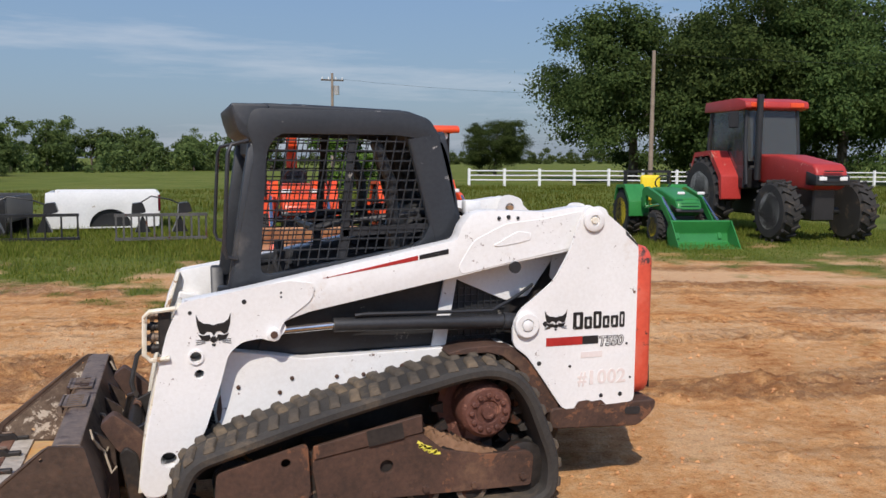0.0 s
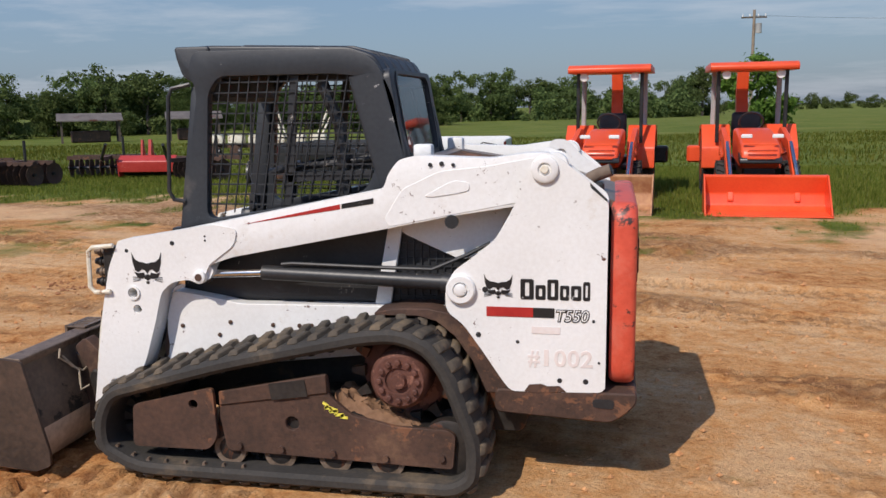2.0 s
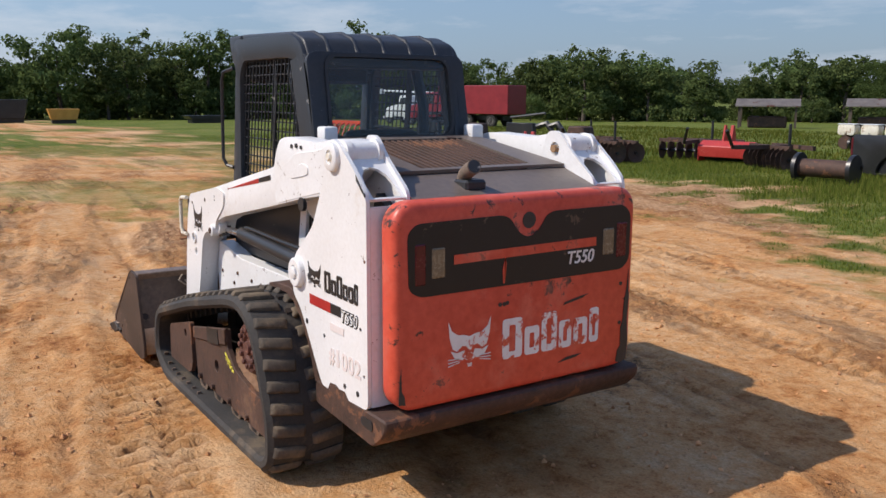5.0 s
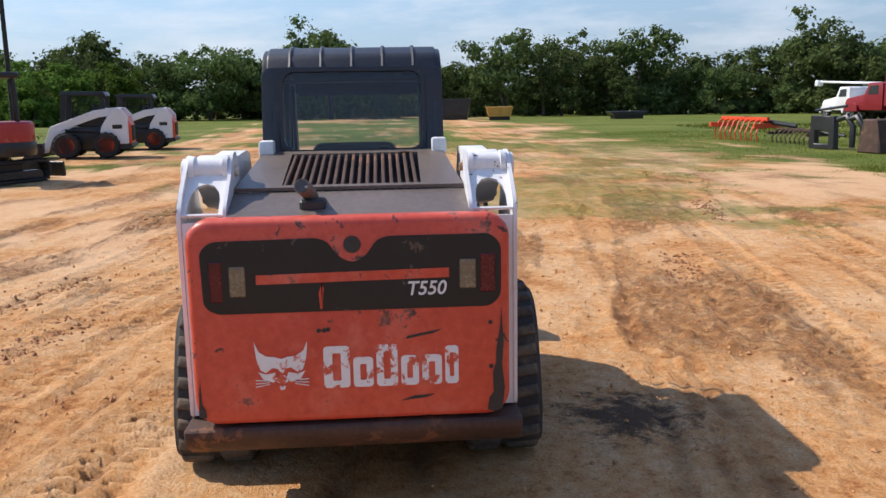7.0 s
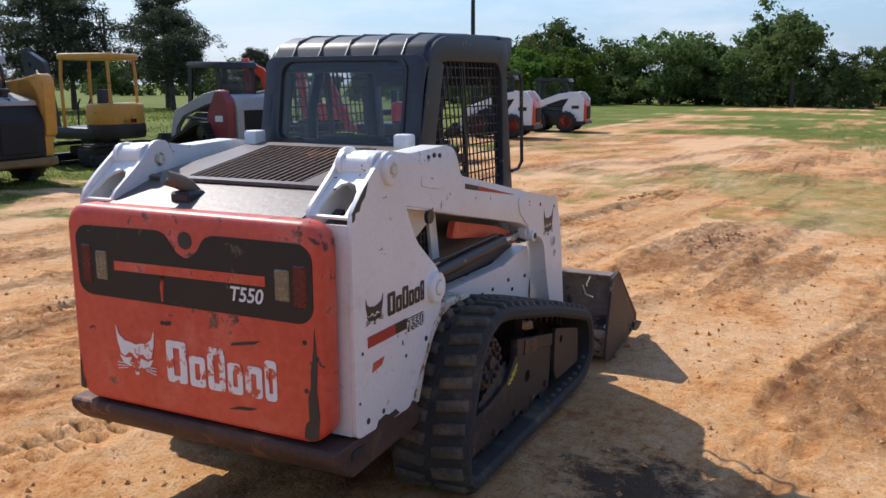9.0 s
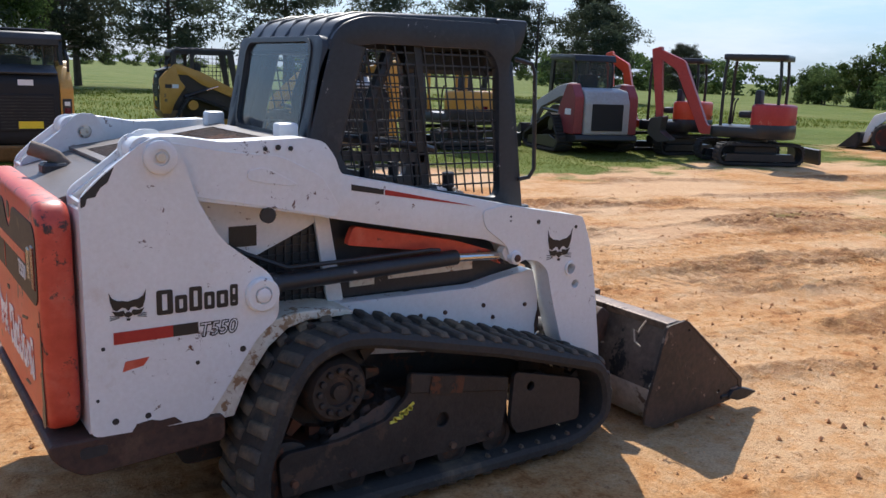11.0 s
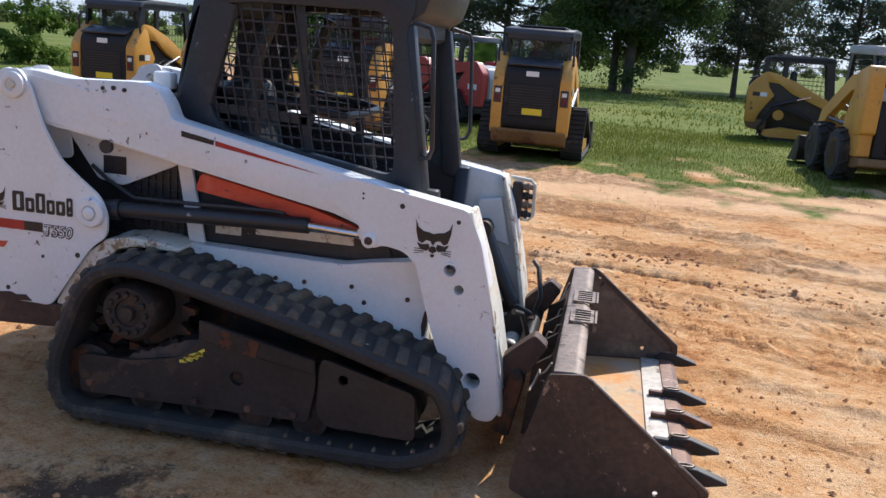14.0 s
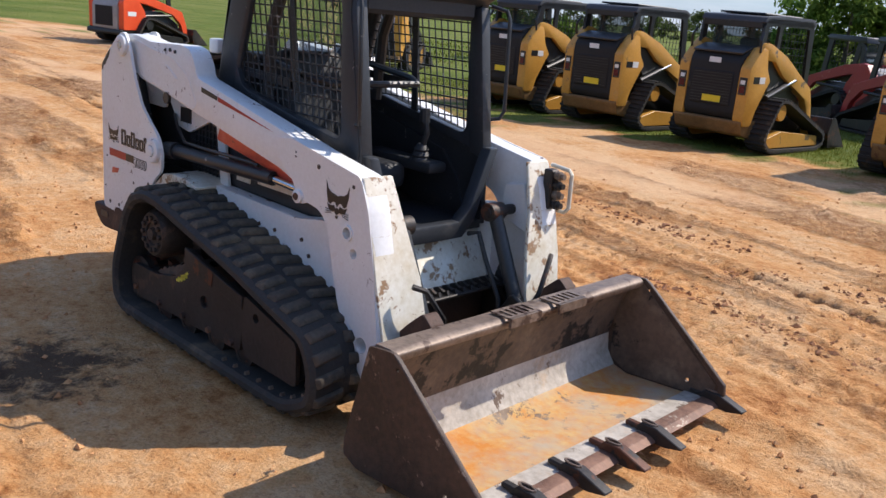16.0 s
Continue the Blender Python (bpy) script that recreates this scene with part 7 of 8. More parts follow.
    part("digging_bucket", Shape().prism(soften([(1.85 * boom, 0.95), (2.15 * boom, 0.9), (2.2 * boom, 0.55), (1.95 * boom, 0.35), (1.62 * boom, 0.4), (1.9 * boom, 0.6)], 0.05), "y", -0.05, 0.42).bevel(0.01), FAR_BLACK, st)
    return ob


CORNERS = [(-0.62, -0.52), (-0.62, 0.42), (0.55, -0.52), (0.55, 0.42)]
excavator("yellow mini excavator with open canopy on rubber tracks", heading(-10.0, -12.9, 178) @ Matrix.Scale(1.08, 4), MACHINE_YELLOW, 104, MACHINE_YELLOW, CORNERS, 0.72, 1.0, FAR_BLACK)
excavator("orange mini excavator with black canopy and raised boom", heading(-14.8, -10.6, 172), FAR_ORANGE, 125, FAR_BLACK, CORNERS, 0.8, 0.95)
excavator("black and red mini excavator with black canopy", heading(-14.5, -8.2, 150), FAR_RED, 145, FAR_BLACK, CORNERS, 1.0, 0.98)


def farm_tractor(label, m, paint, rim, kind, scale=1.0, bucket_mat=None, seat_mat=None):
    """Tractor: x forward, origin on the ground under the rear axle."""
    ob = thing("tractor", label, "tractor", m)
    ob.scale = (scale,) * 3
    big = kind == "cab"
    r, rf, wb, tw = (0.85, 0.62, 2.75, 0.86) if big else (0.58, 0.36, 1.65, 0.56)
    for s in (-1, 1):
        wheel(ob, 0, s * tw, r, 0.46 if big else 0.34, rim, 20, "rear_wheel")
        wheel(ob, wb, s * (0.82 if big else 0.5), rf, 0.36 if big else 0.22, rim, 18, "front_wheel")
        part("fender", Shape().prism(soften([(-0.7 * r, r * 1.5), (-0.4 * r, r * 2.1), (0.5 * r, r * 2.15), (1.1 * r, r * 1.5), (1.15 * r, r * 0.9), (1.05 * r, r * 0.9), (0.95 * r, r * 1.45), (0.42 * r, r * 2.02), (-0.35 * r, r * 1.98), (-0.6 * r, r * 1.45)], 0.03), "y", s * (tw - 0.26), s * (tw + 0.2)), paint, ob)
    hz = 1.15 if big else 0.72
    top = 1.75 if big else 1.2
    part("chassis", Shape().box(-0.3, wb + 0.3, -0.24, 0.24, rf * 0.7, hz).bevel(0.03).rod((0, -tw, r), (0, tw, r), 0.12, 12).rod((wb, -0.5, rf), (wb, 0.5, rf), 0.08, 12), FAR_BLACK, ob)
    hood = part("hood", Shape().prism(soften([(wb * 0.42, hz), (wb * 0.42, top), (wb * 0.7, top - 0.02), (wb + 0.38, top - 0.2), (wb + 0.5, top - 0.34), (wb + 0.52, hz), (wb + 0.3, hz - 0.12)], 0.1, 5), "y", -0.34 if big else -0.28, 0.34 if big else 0.28).bevel(0.05, 3), paint, ob)
    part("nose_grille", Shape().prism(soften([(wb + 0.2, hz + 0.0), (wb + 0.2, top - 0.34), (wb + 0.53, top - 0.42), (wb + 0.545, hz - 0.02)], 0.03), "y", -0.3 if not big else -0.36, 0.3 if not big else 0.36).bevel(0.03, 2), FAR_BLACK, hood)
    for k in range(3):
        part("grille_bar", Shape().box(wb + 0.545, wb + 0.56, -0.2, 0.2, hz + 0.05 + 0.1 * k, hz + 0.075 + 0.1 * k), paint if not big else FAR_BLACK, hood)
    for s in (-1, 1):
        part("headlight", Shape().box(wb + 0.535, wb + 0.565, s * 0.14, s * 0.3, top - 0.52 if big else hz + 0.36, top - 0.44 if big else hz + 0.42).bevel(0.01), FAR_WHITE, hood)
    if big:
        cab = part("cab", Shape(), FAR_BLACK, ob)
        for x, y in ((-0.35, -0.7), (-0.35, 0.7), (1.1, -0.62), (1.1, 0.62)):
            part("cab_post", Shape().tube([(x + (0.12 if x > 0.5 else 0), y, 1.1), (x, y, 2.0), (x - 0.05 * (1 if x > 0 else -1), y * 0.95, 2.72)], 0.045, 8), FAR_BLACK, cab)
        for s in (-1, 1):
            part("side_glass", Shape().sheet([(-0.32, 1.5), (1.15, 1.2), (1.05, 2.68), (-0.3, 2.68)], "y", s * 0.665), FAR_GLASS, cab).visible_shadow = False
        part("windscreen", Shape().prism([(1.15, 1.6), (1.16, 1.6), (1.07, 2.68), (1.06, 2.68)], "y", -0.62, 0.62), FAR_GLASS, cab).visible_shadow = False
        part("cab_base", Shape().box(-0.4, 1.15, -0.66, 0.66, 1.0, 1.45).bevel(0.03), FAR_BLACK, cab)
        part("roof", Shape().prism(soften([(-0.55, 2.7), (-0.5, 2.92), (0.9, 2.95), (1.25, 2.86), (1.28, 2.72), (1.0, 2.68)], 0.05), "y", -0.74, 0.74).bevel(0.05, 3), paint, cab)
        for s in (-1, 1):
            part("roof_lamp", Shape().box(1.24, 1.29, s * 0.3, s * 0.62, 2.74, 2.84).bevel(0.01), FAR_ORANGE, cab)
        part("exhaust_stack", Shape().rod((1.35, -0.45, 1.2), (1.35, -0.45, 3.0), 0.07, 12), FAR_BLACK, ob)
        part("mirror", Shape().box(1.12, 1.17, -1.05, -0.82, 2.3, 2.65).bevel(0.02), FAR_BLACK, cab)
        part("seat", Shape().box(0.0, 0.5, -0.25, 0.25, 1.3, 1.5).box(-0.05, 0.08, -0.25, 0.25, 1.45, 2.1).bevel(0.05, 2), VINYL, cab)
        return ob
    part("platform", Shape().box(-0.2, 1.0, -0.42, 0.42, 0.52, 0.6).bevel(0.02), FAR_BLACK, ob)
    part("seat", Shape().box(-0.05, 0.4, -0.24, 0.24, 0.85, 1.0).box(-0.12, 0.02, -0.24, 0.24, 0.95, 1.45).bevel(0.06, 3), seat_mat or VINYL, ob)
    part("steering_wheel", Shape().tube([(0.72 + 0.06 * math.cos(a), 0.19 * math.sin(a), 1.3 + 0.15 * math.cos(a)) for a in np.linspace(0, 6.28, 17)], 0.018, 6), FAR_BLACK, ob)
    rops = part("roll_bar", Shape(), FAR_BLACK, ob)
    for s in (-1, 1):
        part("roll_post", Shape().box(-0.28, -0.2, s * 0.5, s * 0.58, 0.7, 2.15 if kind == "canopy" else 1.55).bevel(0.015), GREY if kind == "canopy" else FAR_BLACK, rops)
        if kind == "canopy":
            part("front_post", Shape().box(0.62, 0.67, s * 0.5, s * 0.56, 0.95, 2.15).bevel(0.01), FAR_BLACK, rops)
            part("work_lamp", Shape().rod((0.72, s * 0.42, 2.06), (0.8, s * 0.42, 2.06), 0.07, 12), FAR_WHITE, rops)
    if kind == "canopy":
        part("canopy_roof", Shape().prism(soften([(-0.55, 2.14), (-0.5, 2.24), (0.8, 2.26), (0.92, 2.2), (0.9, 2.12)], 0.04), "y", -0.68, 0.68).bevel(0.045, 3), paint, rops)
        bh = part("backhoe", Shape().prism(soften([(-0.7, 0.55), (-0.55, 0.5), (-0.85, 1.8), (-0.72, 2.3), (-0.85, 2.3), (-1.02, 1.75)], 0.05), "y", -0.1, 0.1).bevel(0.01), paint, ob)
        part("backhoe_stick", Shape().prism([(-0.95, 1.9), (-0.8, 2.2), (-1.25, 0.9), (-1.4, 0.95)], "y", -0.08, 0.08), paint, bh)
        for s in (-1, 1):
            part("stabiliser", Shape().prism(soften([(-0.65, 0.5), (-0.5, 0.5), (-0.5, 1.0), (-0.65, 1.0)], 0.02), "y", s * 0.55, s * 0.62), paint, bh)
            part("stabiliser_foot", Shape().box(-0.7, -0.45, s * 0.62, s * 0.95, 0.55, 0.85).bevel(0.03), FAR_BLACK if s > 0 else paint, bh)
    else:
        part("roll_top", Shape().box(-0.28, -0.2, -0.58, 0.58, 1.5, 1.56), FAR_BLACK, rops)
    for s in (-1, 1):
        la = part("loader_arm", Shape().prism(soften([(0.75, 0.75), (0.72, 1.15), (0.95, 1.22), (1.8, 1.02), (2.55, 0.42), (2.68, 0.18), (2.56, 0.16), (2.4, 0.36), (1.7, 0.86), (0.95, 1.02), (0.9, 0.75)], 0.06), "y", s * 0.42, s * 0.5).bevel(0.012), paint, ob)
        part("loader_cylinder", Shape().rod((0.9, s * 0.46, 0.75), (1.7, s * 0.46, 0.85), 0.035, 8).rod((1.8, s * 0.46, 1.0), (2.6, s * 0.46, 0.5), 0.03, 8), CHROME, la)
    bw = 0.85 if kind == "canopy" else 0.66
    bk = part("front_bucket", Shape().prism(soften([(2.62, 0.58), (2.56, 0.3), (2.62, 0.08), (2.75, 0.03), (3.2, 0.02), (3.2, 0.04), (2.78, 0.06), (2.65, 0.12), (2.6, 0.3), (2.72, 0.56)], 0.03), "y", -bw, bw), bucket_mat or paint, ob, "wide front bucket")
    for s in (-1, 1):
        part("bucket_side", Shape().prism([(2.6, 0.58), (2.74, 0.57), (3.18, 0.05), (2.62, 0.05)], "y", s * bw, s * (bw - 0.02)), bucket_mat or paint, bk)
    return ob


farm_tractor("orange tractor with canopy, backhoe and soil-worn front bucket", heading(1.1, 12.4, -95, 0.02), FAR_ORANGE, FAR_ORANGE, "canopy", 1.06, surface("soil_worn_bucket", (0.3, 0.12, 0.06), (0.5, 0.28, 0.14), 0.6, 0.1, 12, 2, 0.1))
farm_tractor("bright orange tractor with canopy, backhoe and clean front bucket", heading(3.5, 12.4, -92, 0.02), FAR_ORANGE, FAR_ORANGE, "canopy", 1.06)
farm_tractor("small green tractor with yellow seat and front loader", heading(9.35, 12.9, -99, 0.02), GREEN, SEAT_YELLOW, "rops", 0.98, GREEN, SEAT_YELLOW)
farm_tractor("large faded red tractor with black cab frame on meadow", heading(12.6, 13.9, -97, 0.02), FAR_RED, surface("pale_dusty_rim", (0.38, 0.36, 0.33), (0.55, 0.53, 0.5), 0.45, 0.2, 25, 3, 0.1), "cab", 1.1)


def pickup_bed(label, m, paint):
    """Truck bed box lying on the grass: x along it."""
    ob = thing("truck_bed", label, "truck bed", m)
    for s in (-1, 1):
        b = part("bed_side", Shape().plate(soften([(-1.2, 0.12), (-1.22, 0.85), (-1.15, 0.95), (1.2, 0.95), (1.25, 0.85), (1.22, 0.15), (0.72, 0.12)], 0.05), [[(0.15 + 0.46 * math.cos(a), 0.14 + 0.42 * math.sin(a)) for a in np.linspace(0.02, math.pi - 0.02, 14)]], "y", s * 0.95, s * 0.88).bevel(0.02, 2, 50), paint, ob)
        part("wheel_arch", Shape().prism([(0.15 + 0.5 * math.cos(a), 0.12 + 0.46 * math.sin(a)) for a in np.linspace(0, math.pi, 14)], "y", s * 0.6, s * 0.87), FAR_BLACK, b)
        part("tail_lamp", Shape().box(1.2, 1.262, s * 0.86, s * 0.955, 0.5, 0.88).bevel(0.01), RED_LENS, b)
    part("bed_floor", Shape().box(-1.2, 1.2, -0.88, 0.88, 0.38, 0.44), FAR_BLACK, ob)
    part("front_panel", Shape().box(-1.22, -1.17, -0.88, 0.88, 0.4, 0.93).bevel(0.01), paint, ob)
    part("tailgate", Shape().box(1.19, 1.25, -0.86, 0.86, 0.4, 0.92).bevel(0.015), paint, ob)
    part("frame_skid", Shape().box(-1.1, 1.1, -0.5, -0.4, 0.0, 0.38).box(-1.1, 1.1, 0.4, 0.5, 0.0, 0.38), FAR_BLACK, ob)
    return ob


pickup_bed("white pickup truck bed set down on the grass", heading(-2.75, 17.6, 2, 0.05), FAR_WHITE)
pickup_bed("black pickup truck bed set down on the grass", heading(-5.6, 16.4, 172, 0.05), FAR_BLACK)


RACK_STEEL = surface("dull_rack_steel", (0.08, 0.078, 0.075), (0.15, 0.145, 0.14), 0.55, 0.4, 25, 2, 0.1, RUST, 0.4, 5.0)


def fork_rack(label, m, w, tines, mat):
    ob = thing("fork_rack", label, "implement", m)
    part("top_rail", Shape().box(-w / 2, w / 2, -0.03, 0.03, 0.52, 0.58), mat, ob)
    part("bottom_rail", Shape().box(-w / 2, w / 2, -0.03, 0.03, 0.04, 0.1), mat, ob)
    for k in range(tines):
        x = -w / 2 + 0.03 + (w - 0.06) * k / (tines - 1)
        part("tine", Shape().box(x - 0.018, x + 0.018, -0.02, 0.02, 0.08, 0.54), mat, ob)
    for s in (-1, 1):
        part("grapple_claw", Shape().prism(soften([(s * w * 0.25 - 0.12, 0.55), (s * w * 0.25 - 0.1, 0.78), (s * w * 0.25 + 0.1, 0.8), (s * w * 0.25 + 0.16, 0.6)], 0.04), "y", 0.05, 0.35), FAR_BLACK, ob)
        part("mount_plate", Shape().prism([(s * w * 0.2 - 0.15, 0.2), (s * w * 0.2, 0.55), (s * w * 0.2 + 0.15, 0.2)], "y", 0.02, 0.3), FAR_BLACK, ob)
    part("hose", Shape().tube([(-w * 0.25, 0.2, 0.75), (-w * 0.1, 0.2, 0.92), (w * 0.1, 0.2, 0.85), (w * 0.25, 0.2, 0.72)], 0.015), FAR_BLACK, ob)
    return ob


fork_rack("grey steel grapple rack with tines standing in grass", heading(-1.4, 13.7, 4), 1.8, 13, RACK_STEEL)
fork_rack("black steel grapple rack standing in tall grass", heading(-4.1, 14.2, 3), 2.2, 8, FAR_BLACK)


def roller(label, m, mat):
    ob = thing("drum_implement", label, "implement", m)
    part("drum", Shape().rod((-0.5, 0, 0.3), (0.5, 0, 0.3), 0.18, 18), RUSTY, ob)
    for s in (-1, 1):
        part("end_disc", Shape().rod((s * 0.5, 0, 0.3), (s * 0.58, 0, 0.3), 0.3, 18), mat, ob)
    part("yoke", Shape().box(-0.6, 0.6, 0.2, 0.28, 0.3, 0.4), mat, ob)
    return ob


roller("rusty drum implement lying in the grass", heading(-6.1, 13.4, 8), FAR_BLACK)


def tiller(label, m, paint, w=1.5):
    ob = thing("tiller", label, "implement", m)
    part("hood", Shape().prism(soften([(-0.4, 0.15), (-0.45, 0.45), (-0.15, 0.6), (0.25, 0.5), (0.45, 0.2), (0.4, 0.15), (0.2, 0.42), (-0.15, 0.5), (-0.35, 0.4)], 0.04), "x", -w / 2, w / 2), paint, ob)
    for s in (-1, 1):
        part("end_plate", Shape().prism(soften([(-0.42, 0.05), (-0.45, 0.5), (0.2, 0.52), (0.42, 0.05)], 0.04), "x", s * w / 2, s * (w / 2 - 0.03)), paint, ob)
    part("hitch_mast", Shape().prism([(-0.1, 0.5), (0.0, 1.0), (0.08, 1.0), (0.2, 0.5)], "x", -0.05, 0.05).prism([(-0.1, 0.5), (0.0, 1.0), (0.08, 1.0), (0.2, 0.5)], "x", -0.3, -0.24), paint, ob)
    part("rotor", Shape().rod((-w / 2 + 0.05, 0, 0.2), (w / 2 - 0.05, 0, 0.2), 0.14, 10), FAR_BLACK, ob)
    return ob


tiller("red rotary tiller on the grass", heading(-14.6, 12.9, 20) @ Matrix.Diagonal((0.9, 0.85, 0.8, 1)), FAR_RED)
tiller("red box implement standing on the grass", heading(-10.9, 16.6, 8) @ Matrix.Diagonal((0.8, 0.85, 1.0, 1)), FAR_RED, 1.9)


def rake(label, m, paint, w):
    ob = thing("landscape_rake", label, "implement", m)
    part("frame", Shape().box(-w / 2, w / 2, -0.05, 0.05, 0.45, 0.53).box(-w / 2, -w / 2 + 0.08, -0.5, 0.5, 0.3, 0.4).box(w / 2 - 0.08, w / 2, -0.5, 0.5, 0.3, 0.4), paint, ob)
    for k in range(9):
        x = -w / 2 + 0.1 + (w - 0.2) * k / 8
        part("tine", Shape().tube([(x, 0, 0.48), (x, -0.2, 0.42), (x, -0.35, 0.2), (x, -0.3, 0.02)], 0.025, 6), paint, ob)
    part("boom", Shape().rod((0, 0, 0.5), (w * 0.9, 0.3, 0.35), 0.05, 8), FAR_BLACK, ob)
    return ob


rake("orange tined implement on the meadow", heading(-27.5, 13.9, 15) @ Matrix.Diagonal((1.2, 1.2, 1.7, 1)), FAR_ORANGE, 2.2)
rake("dark folded implement on the meadow", heading(-24.6, 14.6, 10), RUSTY, 2.2)


def grapple(label, m):
    ob = thing("log_grapple", label, "implement", m)
    part("frame", Shape().plate([(-0.55, 0.0), (0.55, 0.0), (0.5, 1.0), (-0.5, 1.0)], [[(-0.3, 0.15), (0.3, 0.15), (0.3, 0.55), (-0.3, 0.55)]], "y", -0.1, 0.1).bevel(0.02), FAR_BLACK, ob)
    for s in (0, 1):
        part("claw", Shape().tube([(0.6 + s * 0.4, 0, 0.9), (0.95 + s * 0.4, 0, 1.0), (1.2 + s * 0.4, 0, 0.7), (1.2 + s * 0.4, 0, 0.1)], 0.09, 8), FAR_BLACK, ob)
    part("shield", Shape().prism([(1.7, 0.0), (2.6, 0.0), (2.4, 0.95), (1.9, 0.95)], "y", -0.3, 0.3).bevel(0.04), RUSTY, ob)
    part("top_bar", Shape().rod((-0.4, 0, 1.15), (0.9, 0, 1.3), 0.04, 8), FAR_BLACK, ob)
    return ob


grapple("black log grapple attachment standing on grass", heading(-21.0, 13.6, 12))
grapple("black grapple and rusty bucket attachment on grass", heading(-17.0, 14.4, 15))


def lorry(label, m, paint, kind):
    """Truck: x forward."""
    ob = thing("truck", label, "truck", m)
    for x in ((1.9, -3.0, -4.2, -6.5) if kind == "box" else (1.9, -2.6, -3.8)):
        for s in (-1, 1):
            wheel(ob, x, s * 0.95, 0.5, 0.3, GREY, 12)
    part("chassis", Shape().box(-7.2 if kind == "box" else -5, 2.2, -0.45, 0.45, 0.55, 0.9), FAR_BLACK, ob)
    part("cab", Shape().prism(soften([(-0.9, 0.7), (-0.9, 2.55), (-0.7, 2.7), (0.35, 2.68), (0.75, 1.85), (2.3, 1.55), (2.5, 1.3), (2.5, 0.75), (0.9, 0.7)], 0.1, 4), "y", -0.98, 0.98).bevel(0.06, 2), paint, ob)
    part("windscreen", Shape().prism([(0.4, 2.6), (0.78, 1.9), (0.81, 1.91), (0.43, 2.61)], "y", -0.82, 0.82), FAR_GLASS, ob)
    for s in (-1, 1):
        part("door_window", Shape().prism([(-0.5, 1.85), (0.45, 1.85), (0.25, 2.45), (-0.5, 2.5)], "y", s * 0.975, s * 0.995), FAR_GLASS, ob)
        part("fender", Shape().prism(soften([(1.2, 0.6), (1.25, 1.05), (1.6, 1.25), (2.2, 1.2), (2.5, 0.8), (2.4, 0.6)], 0.05), "y", s * 0.9, s * 1.15).bevel(0.03), paint, ob)
        part("headlight", Shape().box(2.48, 2.53, s * 0.6, s * 0.9, 0.95, 1.15), FAR_WHITE, ob)
    part("radiator_grille", Shape().box(2.48, 2.54, -0.5, 0.5, 0.8, 1.5).bevel(0.02), GREY, ob)
    part("front_bumper", Shape().box(2.5, 2.7, -1.15, 1.15, 0.45, 0.72).bevel(0.04), FAR_WHITE, ob)
    if kind == "box":
        bx = part("cargo_box", Shape().box(-8.2, -1.2, -1.2, 1.2, 1.0, 3.2).bevel(0.05), paint, ob, "deep red grain box")
        for k in range(12):
            part("box_rib", Shape().box(-8.0 + k * 0.6, -7.92 + k * 0.6, -1.24, -1.2, 1.05, 3.1), paint, bx)
    else:
        part("utility_body", Shape().box(-4.8, -1.0, -1.1, 1.1, 0.9, 1.7).bevel(0.04), paint, ob)
        part("boom", Shape().rod((-4.0, 0, 2.9), (4.2, 0, 3.15), 0.1, 10).rod((-3.2, 0, 1.6), (-3.2, 0, 3.0), 0.22, 12), FAR_WHITE, ob)
        part("boom_bucket", Shape().box(4.1, 4.6, -0.3, 0.3, 2.75, 3.3).bevel(0.08), FAR_WHITE, ob)
    return ob


lorry("deep red truck with a long grain box", heading(-56.3, 36.6, 196), DEEP_RED, "box")
lorry("white bucket truck with a folded boom", heading(-61.5, 37.2, 190) @ Matrix.Scale(0.92, 4), FAR_WHITE, "boom")


# far implements in the western meadow
def dump_body(label, m, mat, h):
    ob = thing("dump_body", label, "implement", m)
    part("hopper", Shape().prism(soften([(-1.6, 0.3), (-2.0, h), (2.0, h), (1.6, 0.3)], 0.05), "y", -0.9, 0.9).bevel(0.03), mat, ob)
    part("skid", Shape().box(-1.5, 1.5, -0.6, 0.6, 0.0, 0.3), FAR_BLACK, ob)
    return ob


dump_body("black dump box on the far meadow", heading(-78, 7.2, 80) @ Matrix.Diagonal((0.8, 0.9, 1.3, 1)), FAR_BLACK, 1.5)
dump_body("yellow machine body on the far meadow", heading(-74.5, 11.0, 85) @ Matrix.Diagonal((0.62, 0.9, 1.1, 1)), MACHINE_YELLOW, 1.1)
dump_body("low black frame on the far meadow", heading(-72, 22.2, 95) @ Matrix.Diagonal((0.9, 0.9, 1.2, 1)), FAR_BLACK, 0.55)


# fence, poles, sheds
def post_rail_fence(label, x0, y0, x1, y1, n):
    ob = thing("white_fence", label, "fence")
    for k in range(n):
        t = k / (n - 1)
        x, y = x0 + (x1 - x0) * t, y0 + (y1 - y0) * t
        z = ground_height(x, y)
        part("post", Shape().box(-0.08, 0.08, -0.08, 0.08, 0, 1.15).bevel(0.02), FAR_WHITE, ob, "", pose(x, y, z))
        if k:
            for h in (0.4, 0.7, 1.0):
                part("rail", Shape().rod((px_, py_, pz_ + h), (x, y, z + h), 0.04, 6), FAR_WHITE, ob)
        px_, py_, pz_ = x, y, z
    return ob


post_rail_fence("white wooden post-and-rail fence in front of the oaks", 17.2, 48.2, 49.2, 41.7, 15)


